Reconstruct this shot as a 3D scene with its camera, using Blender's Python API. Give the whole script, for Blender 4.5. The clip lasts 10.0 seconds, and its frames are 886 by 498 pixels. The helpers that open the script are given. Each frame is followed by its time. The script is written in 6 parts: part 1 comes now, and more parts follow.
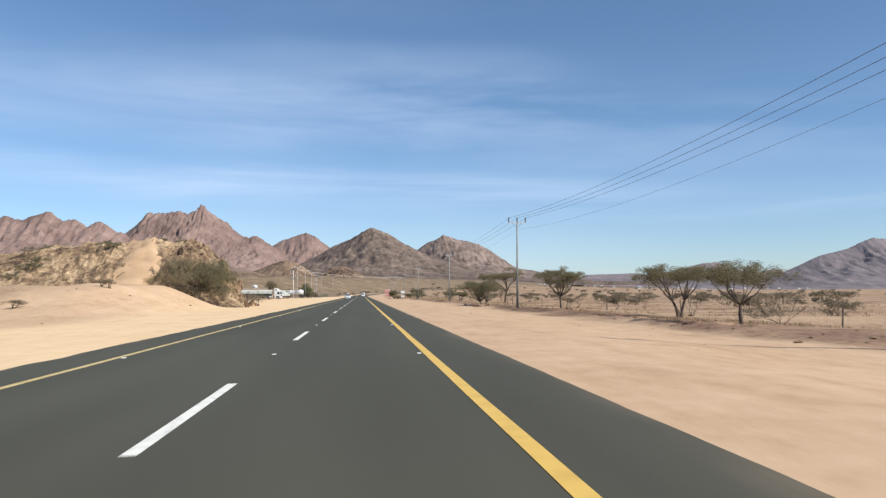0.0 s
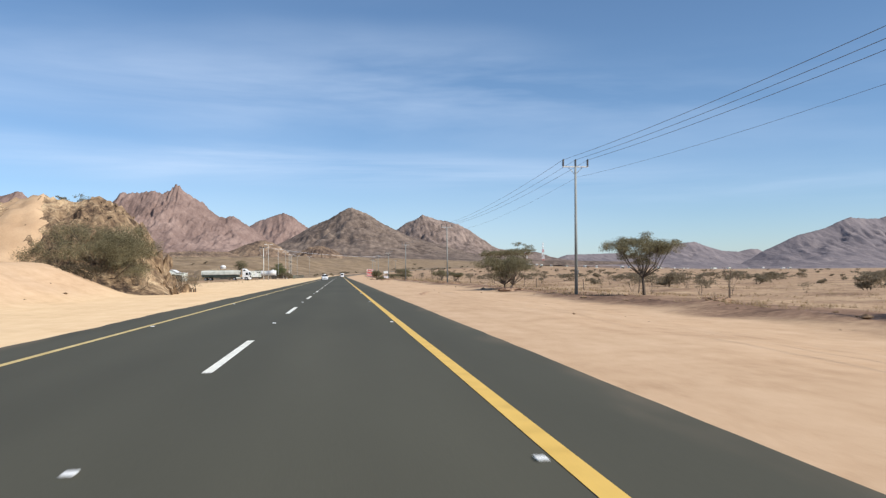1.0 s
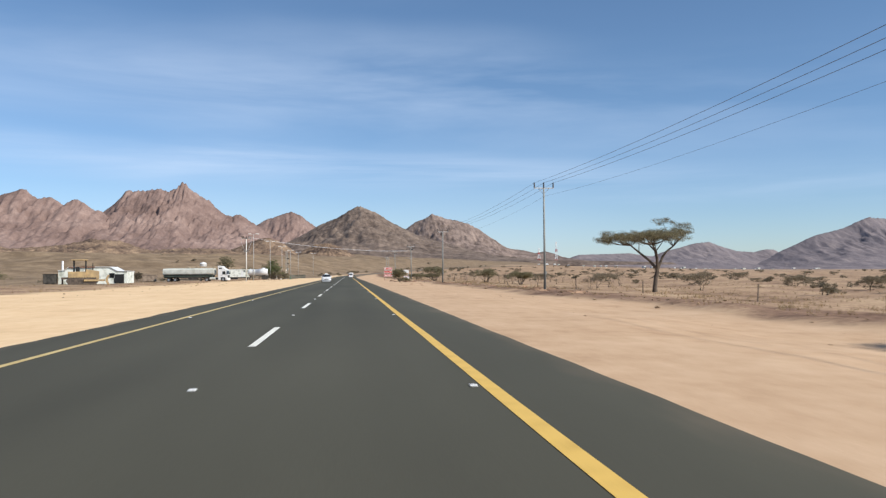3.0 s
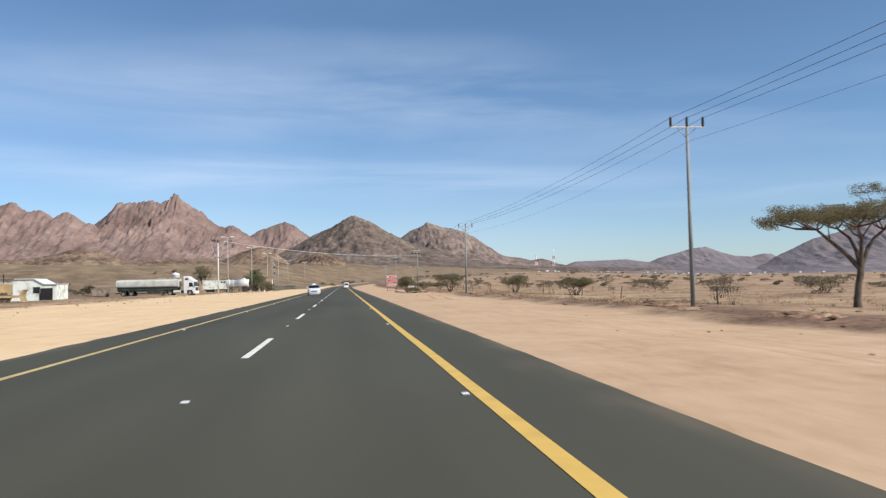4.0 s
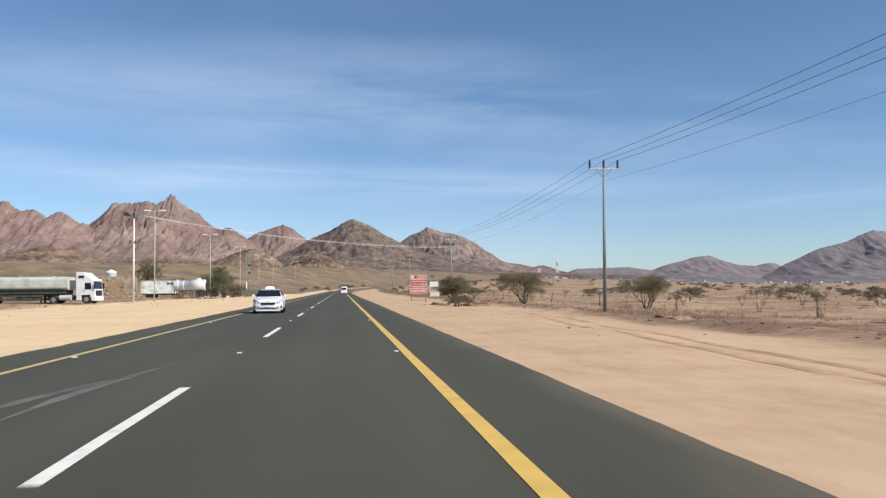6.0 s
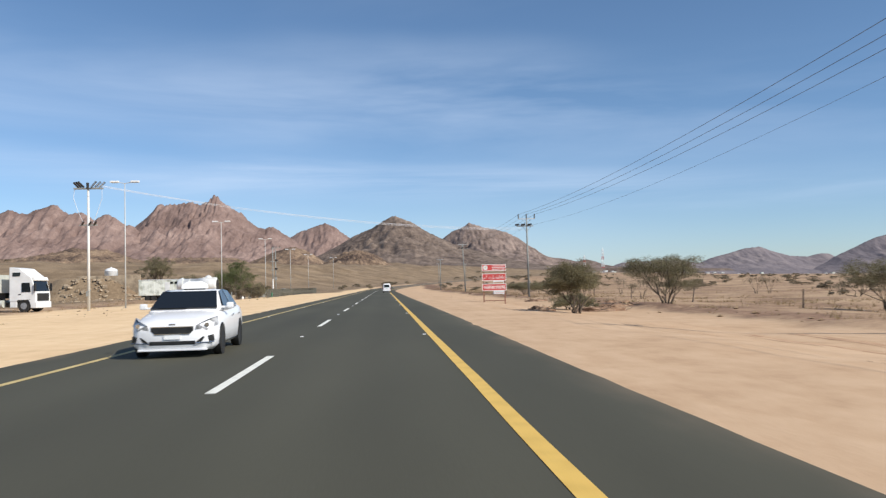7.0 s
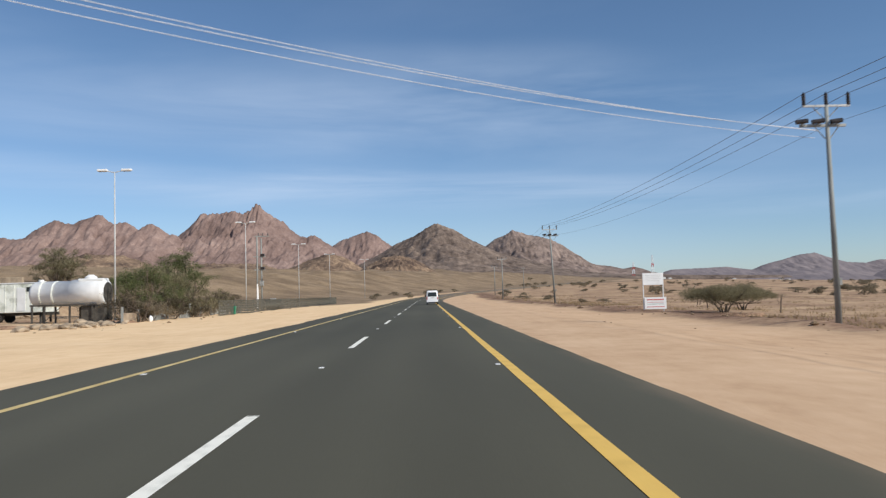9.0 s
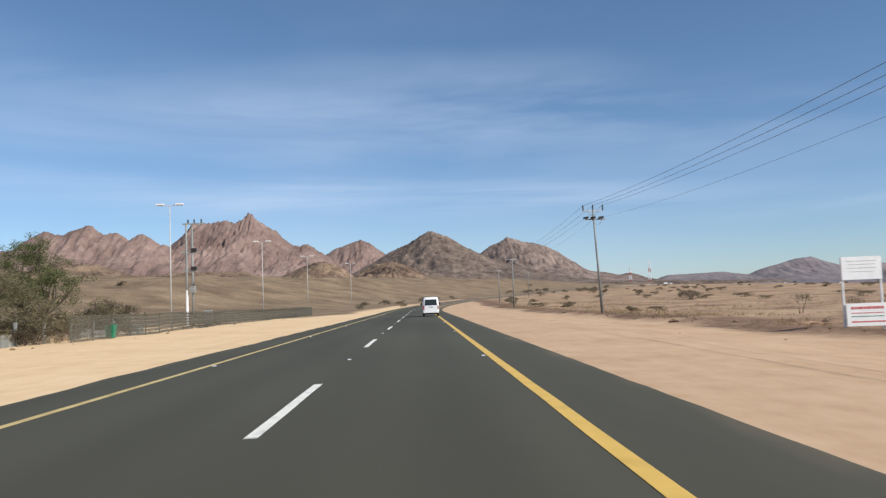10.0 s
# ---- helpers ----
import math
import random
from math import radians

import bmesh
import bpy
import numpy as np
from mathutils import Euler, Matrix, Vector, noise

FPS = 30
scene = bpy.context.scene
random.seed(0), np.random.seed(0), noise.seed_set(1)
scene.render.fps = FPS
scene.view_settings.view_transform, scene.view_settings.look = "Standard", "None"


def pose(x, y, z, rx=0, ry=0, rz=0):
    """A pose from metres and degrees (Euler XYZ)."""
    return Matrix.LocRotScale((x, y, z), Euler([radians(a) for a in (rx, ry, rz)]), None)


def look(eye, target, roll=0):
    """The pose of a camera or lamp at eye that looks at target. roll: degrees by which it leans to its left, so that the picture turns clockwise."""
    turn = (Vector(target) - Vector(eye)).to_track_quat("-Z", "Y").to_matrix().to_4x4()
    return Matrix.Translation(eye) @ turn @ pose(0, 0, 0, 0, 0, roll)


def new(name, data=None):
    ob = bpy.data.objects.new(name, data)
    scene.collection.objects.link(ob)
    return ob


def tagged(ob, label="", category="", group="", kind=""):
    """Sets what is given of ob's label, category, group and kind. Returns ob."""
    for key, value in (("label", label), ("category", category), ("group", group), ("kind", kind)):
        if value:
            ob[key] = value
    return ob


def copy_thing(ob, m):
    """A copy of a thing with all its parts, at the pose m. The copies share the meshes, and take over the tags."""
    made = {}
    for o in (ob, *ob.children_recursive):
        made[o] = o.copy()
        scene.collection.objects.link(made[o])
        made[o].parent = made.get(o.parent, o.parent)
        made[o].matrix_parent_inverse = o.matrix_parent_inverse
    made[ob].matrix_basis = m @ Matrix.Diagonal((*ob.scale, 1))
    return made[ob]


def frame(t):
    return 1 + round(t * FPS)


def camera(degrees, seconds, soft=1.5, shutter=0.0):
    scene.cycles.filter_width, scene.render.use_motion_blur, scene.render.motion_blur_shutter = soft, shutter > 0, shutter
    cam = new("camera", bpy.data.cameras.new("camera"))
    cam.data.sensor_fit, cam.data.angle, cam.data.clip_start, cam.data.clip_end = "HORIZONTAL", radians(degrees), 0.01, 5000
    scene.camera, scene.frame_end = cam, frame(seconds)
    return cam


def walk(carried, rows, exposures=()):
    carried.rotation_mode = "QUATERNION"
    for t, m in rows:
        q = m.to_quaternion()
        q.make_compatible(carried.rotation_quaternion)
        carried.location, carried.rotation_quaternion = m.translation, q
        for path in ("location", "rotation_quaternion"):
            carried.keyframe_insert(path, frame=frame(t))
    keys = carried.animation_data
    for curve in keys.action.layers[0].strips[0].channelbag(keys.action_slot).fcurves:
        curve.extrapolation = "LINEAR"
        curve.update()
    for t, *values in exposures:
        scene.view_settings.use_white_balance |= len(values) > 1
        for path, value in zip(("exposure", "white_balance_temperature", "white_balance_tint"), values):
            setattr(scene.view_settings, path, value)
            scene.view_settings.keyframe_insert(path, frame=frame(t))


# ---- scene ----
cam = camera(57.73, 10.0, soft=1.3, shutter=0.15)
PATH = [
    (0, (0.24, -7.467, 1.453), (1.25, 2.467, 2.003), -0.49),
    (0.5, (0.186, 7.989, 1.417), (1.429, 17.901, 1.878), 0.27),
    (1, (0.101, 23.927, 1.44), (1.373, 33.841, 1.744), -0.66),
    (1.5, (0.047, 39.92, 1.447), (1.249, 49.84, 1.845), -0.99),
    (2, (0.038, 56.396, 1.431), (1.182, 66.32, 1.886), -0.95),
    (2.5, (0.026, 74.155, 1.422), (1.164, 84.082, 1.831), -0.63),
    (2.7, (0.037, 81.16, 1.424), (1.193, 91.088, 1.728), -0.36),
    (3.8, (0.098, 120.94, 1.431), (1.338, 130.855, 1.811), -1.22),
    (4, (0.109, 127.843, 1.432), (1.347, 137.757, 1.844), -1.27),
    (4.5, (0.202, 144.714, 1.404), (1.549, 154.616, 1.771), -1.28),
    (5, (0.257, 160.377, 1.449), (1.622, 170.276, 1.819), -1.45),
    (5.5, (0.348, 176.171, 1.427), (1.745, 186.064, 1.855), -0.53),
    (5.7, (0.371, 182.45, 1.424), (1.7, 192.349, 1.906), -0.46),
    (6.8, (0.492, 216.87, 1.404), (1.445, 226.814, 1.87), -1.29),
    (7, (0.514, 223.069, 1.4), (1.253, 233.031, 1.847), -1.38),
    (7.5, (0.483, 238.267, 1.403), (0.884, 248.251, 1.791), -0.86),
    (8, (0.419, 253.714, 1.424), (0.801, 263.697, 1.875), 0.26),
    (8.5, (0.342, 268.98, 1.434), (0.646, 278.959, 1.997), -1.18),
    (9, (0.259, 284.171, 1.407), (0.478, 294.153, 1.972), -1.54),
    (9.5, (0.151, 299.56, 1.429), (0.418, 309.541, 1.983), -1.86),
    (10, (0.068, 315.164, 1.418), (0.362, 325.138, 2.08), -2.14),
]
walk(cam, [(t, look(eye, target, roll)) for t, eye, target, roll in PATH],
     exposures=[(0, 0.33), (2.5, 0.27), (5.5, 0.24), (7.5, 0.22), (8.0, 0.19), (8.5, 0.05), (9.3, 0.05), (10, 0.13)])

# ---- light ----
SUN_EL, SUN_AZ = radians(39.5), radians(126)      # azimuth clockwise from +y
sun_way = Vector((math.sin(SUN_AZ) * math.cos(SUN_EL), math.cos(SUN_AZ) * math.cos(SUN_EL), math.sin(SUN_EL)))
sun = new("sun", bpy.data.lights.new("sun", "SUN"))
sun.data.energy, sun.data.angle, sun.data.color = 4.4, radians(0.53), (1.0, 0.95, 0.87)
sun.matrix_world = look((0, 0, 60), Vector((0, 0, 60)) - sun_way)

world = bpy.data.worlds.new("sky")
scene.world = world
world.use_nodes = True


def wire(tree, a, out, b, into):
    tree.links.new(a.outputs[out], b.inputs[into])


def sky_nodes(tree):
    n = tree.nodes
    n.clear()
    out, bg, sky = n.new("ShaderNodeOutputWorld"), n.new("ShaderNodeBackground"), n.new("ShaderNodeTexSky")
    sky.sky_type, sky.sun_disc = "NISHITA", False
    sky.sun_elevation, sky.sun_rotation = SUN_EL, SUN_AZ
    sky.altitude, sky.air_density, sky.dust_density, sky.ozone_density = 900, 1.0, 0.5, 2.0
    bg.inputs["Strength"].default_value = 0.092
    # thin high cloud: a faint broad veil and a narrow streak low down, both drawn out across the view
    co, sep = n.new("ShaderNodeTexCoord"), n.new("ShaderNodeSeparateXYZ")
    wire(tree, co, "Generated", sep, "Vector")

    def streaks(scale, z_scale, seed, lo, hi):
        mp, nz, mr = n.new("ShaderNodeMapping"), n.new("ShaderNodeTexNoise"), n.new("ShaderNodeMapRange")
        mp.inputs["Rotation"].default_value = (0, radians(3.5), 0)
        mp.inputs["Scale"].default_value, mp.inputs["Location"].default_value = (1.2, 1.0, z_scale), (seed, 0.2, 0.55)
        nz.inputs["Scale"].default_value, nz.inputs["Detail"].default_value = scale, 6.0
        nz.inputs["Roughness"].default_value, nz.inputs["Distortion"].default_value = 0.55, 0.4
        mr.inputs["From Min"].default_value, mr.inputs["From Max"].default_value = lo, hi
        wire(tree, co, "Generated", mp, "Vector")
        wire(tree, mp, "Vector", nz, "Vector")
        wire(tree, nz, "Fac", mr, "Value")
        return mr

    def belt(at, width, seed):
        """1 at the height at, falling off within width, with a wavering edge."""
        nz, off, sub_, sq, ex = n.new("ShaderNodeTexNoise"), n.new("ShaderNodeMath"), n.new("ShaderNodeMath"), n.new("ShaderNodeMath"), n.new("ShaderNodeMapRange")
        nz.inputs["Scale"].default_value, nz.inputs["Detail"].default_value = 2.2 + seed, 3.0
        wire(tree, co, "Generated", nz, "Vector")
        off.operation, off.inputs[1].default_value = "MULTIPLY_ADD", width * 1.2
        wire(tree, nz, "Fac", off, 0)
        fall = n.new("ShaderNodeMath")
        fall.operation, fall.inputs[1].default_value = "MULTIPLY_ADD", 0.05
        wire(tree, sep, "X", fall, 0)
        wire(tree, sep, "Z", fall, 2)
        wire(tree, fall, "Value", off, 2)
        sub_.operation, sub_.inputs[1].default_value = "SUBTRACT", at + width * 0.6
        wire(tree, off, "Value", sub_, 0)
        sq.operation = "ABSOLUTE"
        wire(tree, sub_, "Value", sq, 0)
        ex.interpolation_type = "SMOOTHSTEP"
        ex.inputs["From Min"].default_value, ex.inputs["From Max"].default_value = width, 0.0
        wire(tree, sq, "Value", ex, "Value")
        return ex

    total = None
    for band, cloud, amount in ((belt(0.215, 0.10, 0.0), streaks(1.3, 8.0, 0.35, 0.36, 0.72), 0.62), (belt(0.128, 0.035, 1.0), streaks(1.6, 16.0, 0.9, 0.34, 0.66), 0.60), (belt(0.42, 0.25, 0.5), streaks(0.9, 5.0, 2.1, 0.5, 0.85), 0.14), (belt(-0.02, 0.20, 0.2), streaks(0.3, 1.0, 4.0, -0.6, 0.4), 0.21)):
        k, g = n.new("ShaderNodeMath"), n.new("ShaderNodeMath")
        k.operation, g.operation = "MULTIPLY", "MULTIPLY_ADD"
        wire(tree, band, "Result", k, 0)
        wire(tree, cloud, "Result", k, 1)
        g.inputs[1].default_value, g.inputs[2].default_value = amount, 0.0
        wire(tree, k, "Value", g, 0)
        if total:
            wire(tree, total, "Value", g, 2)
        total = g
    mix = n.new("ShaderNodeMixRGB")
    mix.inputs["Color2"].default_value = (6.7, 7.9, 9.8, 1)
    west, thin = n.new("ShaderNodeMapRange"), n.new("ShaderNodeMath")
    west.interpolation_type = "SMOOTHSTEP"
    west.inputs["From Min"].default_value, west.inputs["From Max"].default_value = -0.62, 0.05
    west.inputs["To Min"].default_value, west.inputs["To Max"].default_value = 0.38, 1.0
    wire(tree, sep, "X", west, "Value")
    thin.operation = "MULTIPLY"
    wire(tree, total, "Value", thin, 0)
    wire(tree, west, "Result", thin, 1)
    east, both = n.new("ShaderNodeMapRange"), n.new("ShaderNodeMath")
    east.interpolation_type = "SMOOTHSTEP"
    east.inputs["From Min"].default_value, east.inputs["From Max"].default_value = 0.50, 0.12
    east.inputs["To Min"].default_value, east.inputs["To Max"].default_value = 0.42, 1.0
    wire(tree, sep, "X", east, "Value")
    both.operation = "MULTIPLY"
    wire(tree, thin, "Value", both, 0)
    wire(tree, east, "Result", both, 1)
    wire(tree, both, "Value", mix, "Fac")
    tint = n.new("ShaderNodeMixRGB")
    tint.blend_type = "MULTIPLY"
    tint.inputs["Fac"].default_value = 1.0
    tint.inputs["Color2"].default_value = (0.835, 0.975, 1.085, 1)
    wire(tree, sky, "Color", tint, "Color1")
    low, deep = n.new("ShaderNodeMapRange"), n.new("ShaderNodeMixRGB")
    low.interpolation_type = "SMOOTHSTEP"
    low.inputs["From Min"].default_value, low.inputs["From Max"].default_value = 0.30, 0.02
    wire(tree, sep, "Z", low, "Value")
    deep.blend_type = "MULTIPLY"
    deep.inputs["Color2"].default_value = (0.95, 0.955, 1.04, 1)
    wire(tree, low, "Result", deep, "Fac")
    wire(tree, tint, "Color", deep, "Color1")
    wire(tree, deep, "Color", mix, "Color1")
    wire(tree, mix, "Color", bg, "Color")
    wire(tree, bg, "Background", out, "Surface")


sky_nodes(world.node_tree)

# ---- materials ----
def material(name, dark, light, scale=3.0, rough=0.8, bump=0.2, fine=40.0, metal=0.0, spread=(0.35, 0.65), stretch=(1, 1, 1), spec=0.4, speck=0.35, relief=0.02):
    """A surface of two tones with a coarse and a fine grain, both also in relief."""
    m = bpy.data.materials.new(name)
    m.use_nodes = True
    t = m.node_tree
    n = t.nodes
    b = n["Principled BSDF"]
    b.inputs["Roughness"].default_value, b.inputs["Metallic"].default_value = rough, metal
    b.inputs["Specular IOR Level"].default_value = spec
    co, mp = n.new("ShaderNodeTexCoord"), n.new("ShaderNodeMapping")
    mp.inputs["Scale"].default_value = stretch
    wire(t, co, "Object", mp, "Vector")
    a, f = n.new("ShaderNodeTexNoise"), n.new("ShaderNodeTexNoise")
    a.inputs["Scale"].default_value, a.inputs["Detail"].default_value = scale, 6
    f.inputs["Scale"].default_value, f.inputs["Detail"].default_value = fine, 3
    wire(t, mp, "Vector", a, "Vector")
    wire(t, mp, "Vector", f, "Vector")
    add = n.new("ShaderNodeMath")
    add.operation = "MULTIPLY_ADD"
    add.inputs[1].default_value = speck
    wire(t, f, "Fac", add, 0)
    half = n.new("ShaderNodeMath")
    half.operation = "MULTIPLY_ADD"
    half.inputs[1].default_value, half.inputs[2].default_value = 1.0, -speck / 2
    wire(t, a, "Fac", half, 0)
    wire(t, half, "Value", add, 2)
    ramp = n.new("ShaderNodeValToRGB")
    ramp.color_ramp.elements[0].position, ramp.color_ramp.elements[1].position = spread
    ramp.color_ramp.elements[0].color, ramp.color_ramp.elements[1].color = (*dark, 1), (*light, 1)
    wire(t, add, "Value", ramp, "Fac")
    wire(t, ramp, "Color", b, "Base Color")
    if bump:
        bp = n.new("ShaderNodeBump")
        bp.inputs["Strength"].default_value, bp.inputs["Distance"].default_value = bump, relief
        wire(t, add, "Value", bp, "Height")
        wire(t, bp, "Normal", b, "Normal")
    return m


def glass_dark(name):
    m = bpy.data.materials.new(name)
    m.use_nodes = True
    b = m.node_tree.nodes["Principled BSDF"]
    b.inputs["Base Color"].default_value = (0.012, 0.014, 0.016, 1)
    b.inputs["Roughness"].default_value, b.inputs["Specular IOR Level"].default_value = 0.06, 0.6
    return m


def layered(name, tones, zones, bump, relief, rough=0.95):
    """Rock or soil: tones along a coarse noise, broken by a stretched second noise."""
    m = bpy.data.materials.new(name)
    m.use_nodes = True
    t = m.node_tree
    n = t.nodes
    b = n["Principled BSDF"]
    b.inputs["Roughness"].default_value, b.inputs["Specular IOR Level"].default_value = rough, 0.15
    co = n.new("ShaderNodeTexCoord")
    total = None
    for scale, stretch, weight, detail in zones:
        mp, nz, k = n.new("ShaderNodeMapping"), n.new("ShaderNodeTexNoise"), n.new("ShaderNodeMath")
        mp.inputs["Scale"].default_value = stretch
        nz.inputs["Scale"].default_value, nz.inputs["Detail"].default_value = scale, detail
        nz.inputs["Roughness"].default_value = 0.62
        wire(t, co, "Object", mp, "Vector")
        wire(t, mp, "Vector", nz, "Vector")
        k.operation = "MULTIPLY_ADD"
        k.inputs[1].default_value, k.inputs[2].default_value = weight, 0.0
        wire(t, nz, "Fac", k, 0)
        if total:
            wire(t, total, "Value", k, 2)
        total = k
    ramp = n.new("ShaderNodeValToRGB")
    e = ramp.color_ramp.elements
    while len(e) < len(tones):
        e.new(0.5)
    for k, (p, c) in enumerate(tones):
        e[k].position, e[k].color = p, (*c, 1)
    wire(t, total, "Value", ramp, "Fac")
    wire(t, ramp, "Color", b, "Base Color")
    bp = n.new("ShaderNodeBump")
    bp.inputs["Strength"].default_value, bp.inputs["Distance"].default_value = bump, relief
    wire(t, total, "Value", bp, "Height")
    wire(t, bp, "Normal", b, "Normal")
    return m


def ground_material():
    m = bpy.data.materials.new("desert_ground")
    m.use_nodes = True
    t = m.node_tree
    n = t.nodes
    b = n["Principled BSDF"]
    b.inputs["Roughness"].default_value, b.inputs["Specular IOR Level"].default_value = 0.95, 0.12
    co, sep = n.new("ShaderNodeTexCoord"), n.new("ShaderNodeSeparateXYZ")
    wire(t, co, "Object", sep, "Vector")

    def noise_at(scale, stretch=(1, 1, 1), detail=5, rough=0.6):
        mp, nz = n.new("ShaderNodeMapping"), n.new("ShaderNodeTexNoise")
        mp.inputs["Scale"].default_value = stretch
        nz.inputs["Scale"].default_value, nz.inputs["Detail"].default_value, nz.inputs["Roughness"].default_value = scale, detail, rough
        wire(t, co, "Object", mp, "Vector")
        wire(t, mp, "Vector", nz, "Vector")
        return nz

    def math_node(op, a, b_=None, c=None):
        k = n.new("ShaderNodeMath")
        k.operation = op
        for i, v in enumerate((a, b_, c)):
            if v is None:
                continue
            if isinstance(v, (int, float)):
                k.inputs[i].default_value = v
            else:
                t.links.new(v, k.inputs[i])
        return k.outputs[0]

    def step(v, lo, hi):
        k = n.new("ShaderNodeMapRange")
        k.interpolation_type = "SMOOTHSTEP"
        k.inputs["From Min"].default_value, k.inputs["From Max"].default_value = lo, hi
        t.links.new(v, k.inputs["Value"])
        return k.outputs["Result"]

    def ramp(v, *stops):
        r = n.new("ShaderNodeValToRGB")
        e = r.color_ramp.elements
        while len(e) < len(stops):
            e.new(0.5)
        for k, (p, c) in enumerate(stops):
            e[k].position, e[k].color = p, (*c, 1)
        t.links.new(v, r.inputs["Fac"])
        return r.outputs["Color"]

    def blend(fac, a, b_):
        k = n.new("ShaderNodeMixRGB")
        for i, v in enumerate((fac, a, b_)):
            t.links.new(v, k.inputs[i])
        return k.outputs["Color"]

    edge = noise_at(0.11, (1, 0.5, 1), 4)
    wobble = math_node("MULTIPLY_ADD", edge.outputs["Fac"], 9.0, -4.5)
    x = math_node("ADD", sep.outputs["X"], wobble)
    # graded sand beside the road, gravelly scrub further out
    swing = math_node("MAXIMUM", math_node("SUBTRACT", sep.outputs["Y"], 445.0), 0.0)
    off = math_node("SUBTRACT", x, math_node("MULTIPLY", math_node("MULTIPLY", swing, swing), 1 / 1150))
    west = math_node("MULTIPLY_ADD", step(sep.outputs["Y"], 395.0, 460.0), 15.0, math_node("MULTIPLY", off, -1.0))
    right, left = step(x, 14.2, 16.6), step(west, 26.0, 31.0)
    scrub = math_node("MAXIMUM", right, left)
    tracks = noise_at(1.0, (1.1, 0.06, 1), 5, 0.65)
    grain = noise_at(26.0, detail=3)
    lumps = noise_at(1.5, (1, 0.6, 1), 6, 0.65)
    blot = noise_at(0.22, detail=5)
    mixv = math_node("MULTIPLY_ADD", tracks.outputs["Fac"], 0.20, math_node("MULTIPLY_ADD", blot.outputs["Fac"], 0.32, math_node("MULTIPLY_ADD", lumps.outputs["Fac"], 0.33, math_node("MULTIPLY", grain.outputs["Fac"], 0.15))))
    sand = ramp(mixv, (0.36, (0.42, 0.272, 0.163)), (0.47, (0.530, 0.358, 0.222)), (0.60, (0.61, 0.43, 0.278)))
    pale = ramp(mixv, (0.36, (0.615, 0.428, 0.245)), (0.47, (0.725, 0.515, 0.302)), (0.60, (0.80, 0.592, 0.365)))
    bank = math_node("MULTIPLY", step(sep.outputs["X"], -14.5, -19.0), step(sep.outputs["Y"], 128.0, 110.0))
    sand = blend(math_node("MULTIPLY", step(sep.outputs["X"], 0.0, -7.0), math_node("MULTIPLY_ADD", bank, -0.92, 1.0)), sand, pale)
    patch = noise_at(0.09, detail=7, rough=0.7)
    pebble = noise_at(2.6, detail=4, rough=0.7)
    rough_v = math_node("MULTIPLY_ADD", patch.outputs["Fac"], 0.6, math_node("MULTIPLY", pebble.outputs["Fac"], 0.4))
    soil = ramp(rough_v, (0.38, (0.155, 0.098, 0.064)), (0.46, (0.295, 0.192, 0.122)), (0.54, (0.425, 0.293, 0.183)), (0.64, (0.53, 0.385, 0.245)))
    # brown earth turned up along the edge of the graded strip
    clod = noise_at(0.35, (1, 0.4, 1), 6, 0.65)
    earth = ramp(rough_v, (0.40, (0.115, 0.068, 0.046)), (0.50, (0.225, 0.138, 0.092)), (0.60, (0.33, 0.215, 0.14)))
    strip = math_node("MULTIPLY", step(x, 15.0, 17.5), step(math_node("MULTIPLY", x, -1.0), -24.5, -20.5))
    strip = math_node("MULTIPLY", strip, step(clod.outputs["Fac"], 0.24, 0.44))
    # stony brown foot of the hills on the western side
    stony = ramp(rough_v, (0.36, (0.125, 0.088, 0.058)), (0.47, (0.205, 0.147, 0.093)), (0.55, (0.275, 0.200, 0.127)), (0.66, (0.36, 0.268, 0.172)))
    near_hill = math_node("MULTIPLY", step(west, 36.0, 46.0), step(sep.outputs["Y"], 190.0, 260.0))
    near_hill = math_node("MAXIMUM", near_hill, math_node("MULTIPLY", left, step(sep.outputs["Y"], 400.0, 450.0)))
    t.links.new(blend(near_hill, blend(strip, blend(scrub, sand, soil), earth), stony), b.inputs["Base Color"])
    bp = n.new("ShaderNodeBump")
    bp.inputs["Strength"].default_value, bp.inputs["Distance"].default_value = 0.5, 0.09
    t.links.new(math_node("MULTIPLY_ADD", rough_v, scrub, mixv), bp.inputs["Height"])
    wire(t, bp, "Normal", b, "Normal")
    return m


def leaf_material(name, dark, light):
    m = bpy.data.materials.new(name)
    m.use_nodes = True
    t = m.node_tree
    n = t.nodes
    b = n["Principled BSDF"]
    b.inputs["Roughness"].default_value, b.inputs["Specular IOR Level"].default_value = 0.7, 0.2
    g, ramp = n.new("ShaderNodeNewGeometry"), n.new("ShaderNodeValToRGB")
    ramp.color_ramp.elements[0].color, ramp.color_ramp.elements[1].color = (*dark, 1), (*light, 1)
    wire(t, g, "Random Per Island", ramp, "Fac")
    wire(t, ramp, "Color", b, "Base Color")
    thin, mixed = n.new("ShaderNodeBsdfTranslucent"), n.new("ShaderNodeMixShader")
    mixed.inputs["Fac"].default_value = 0.38
    wire(t, ramp, "Color", thin, "Color")
    wire(t, b, "BSDF", mixed, 1)
    wire(t, thin, "BSDF", mixed, 2)
    wire(t, mixed, "Shader", n["Material Output"], "Surface")
    return m


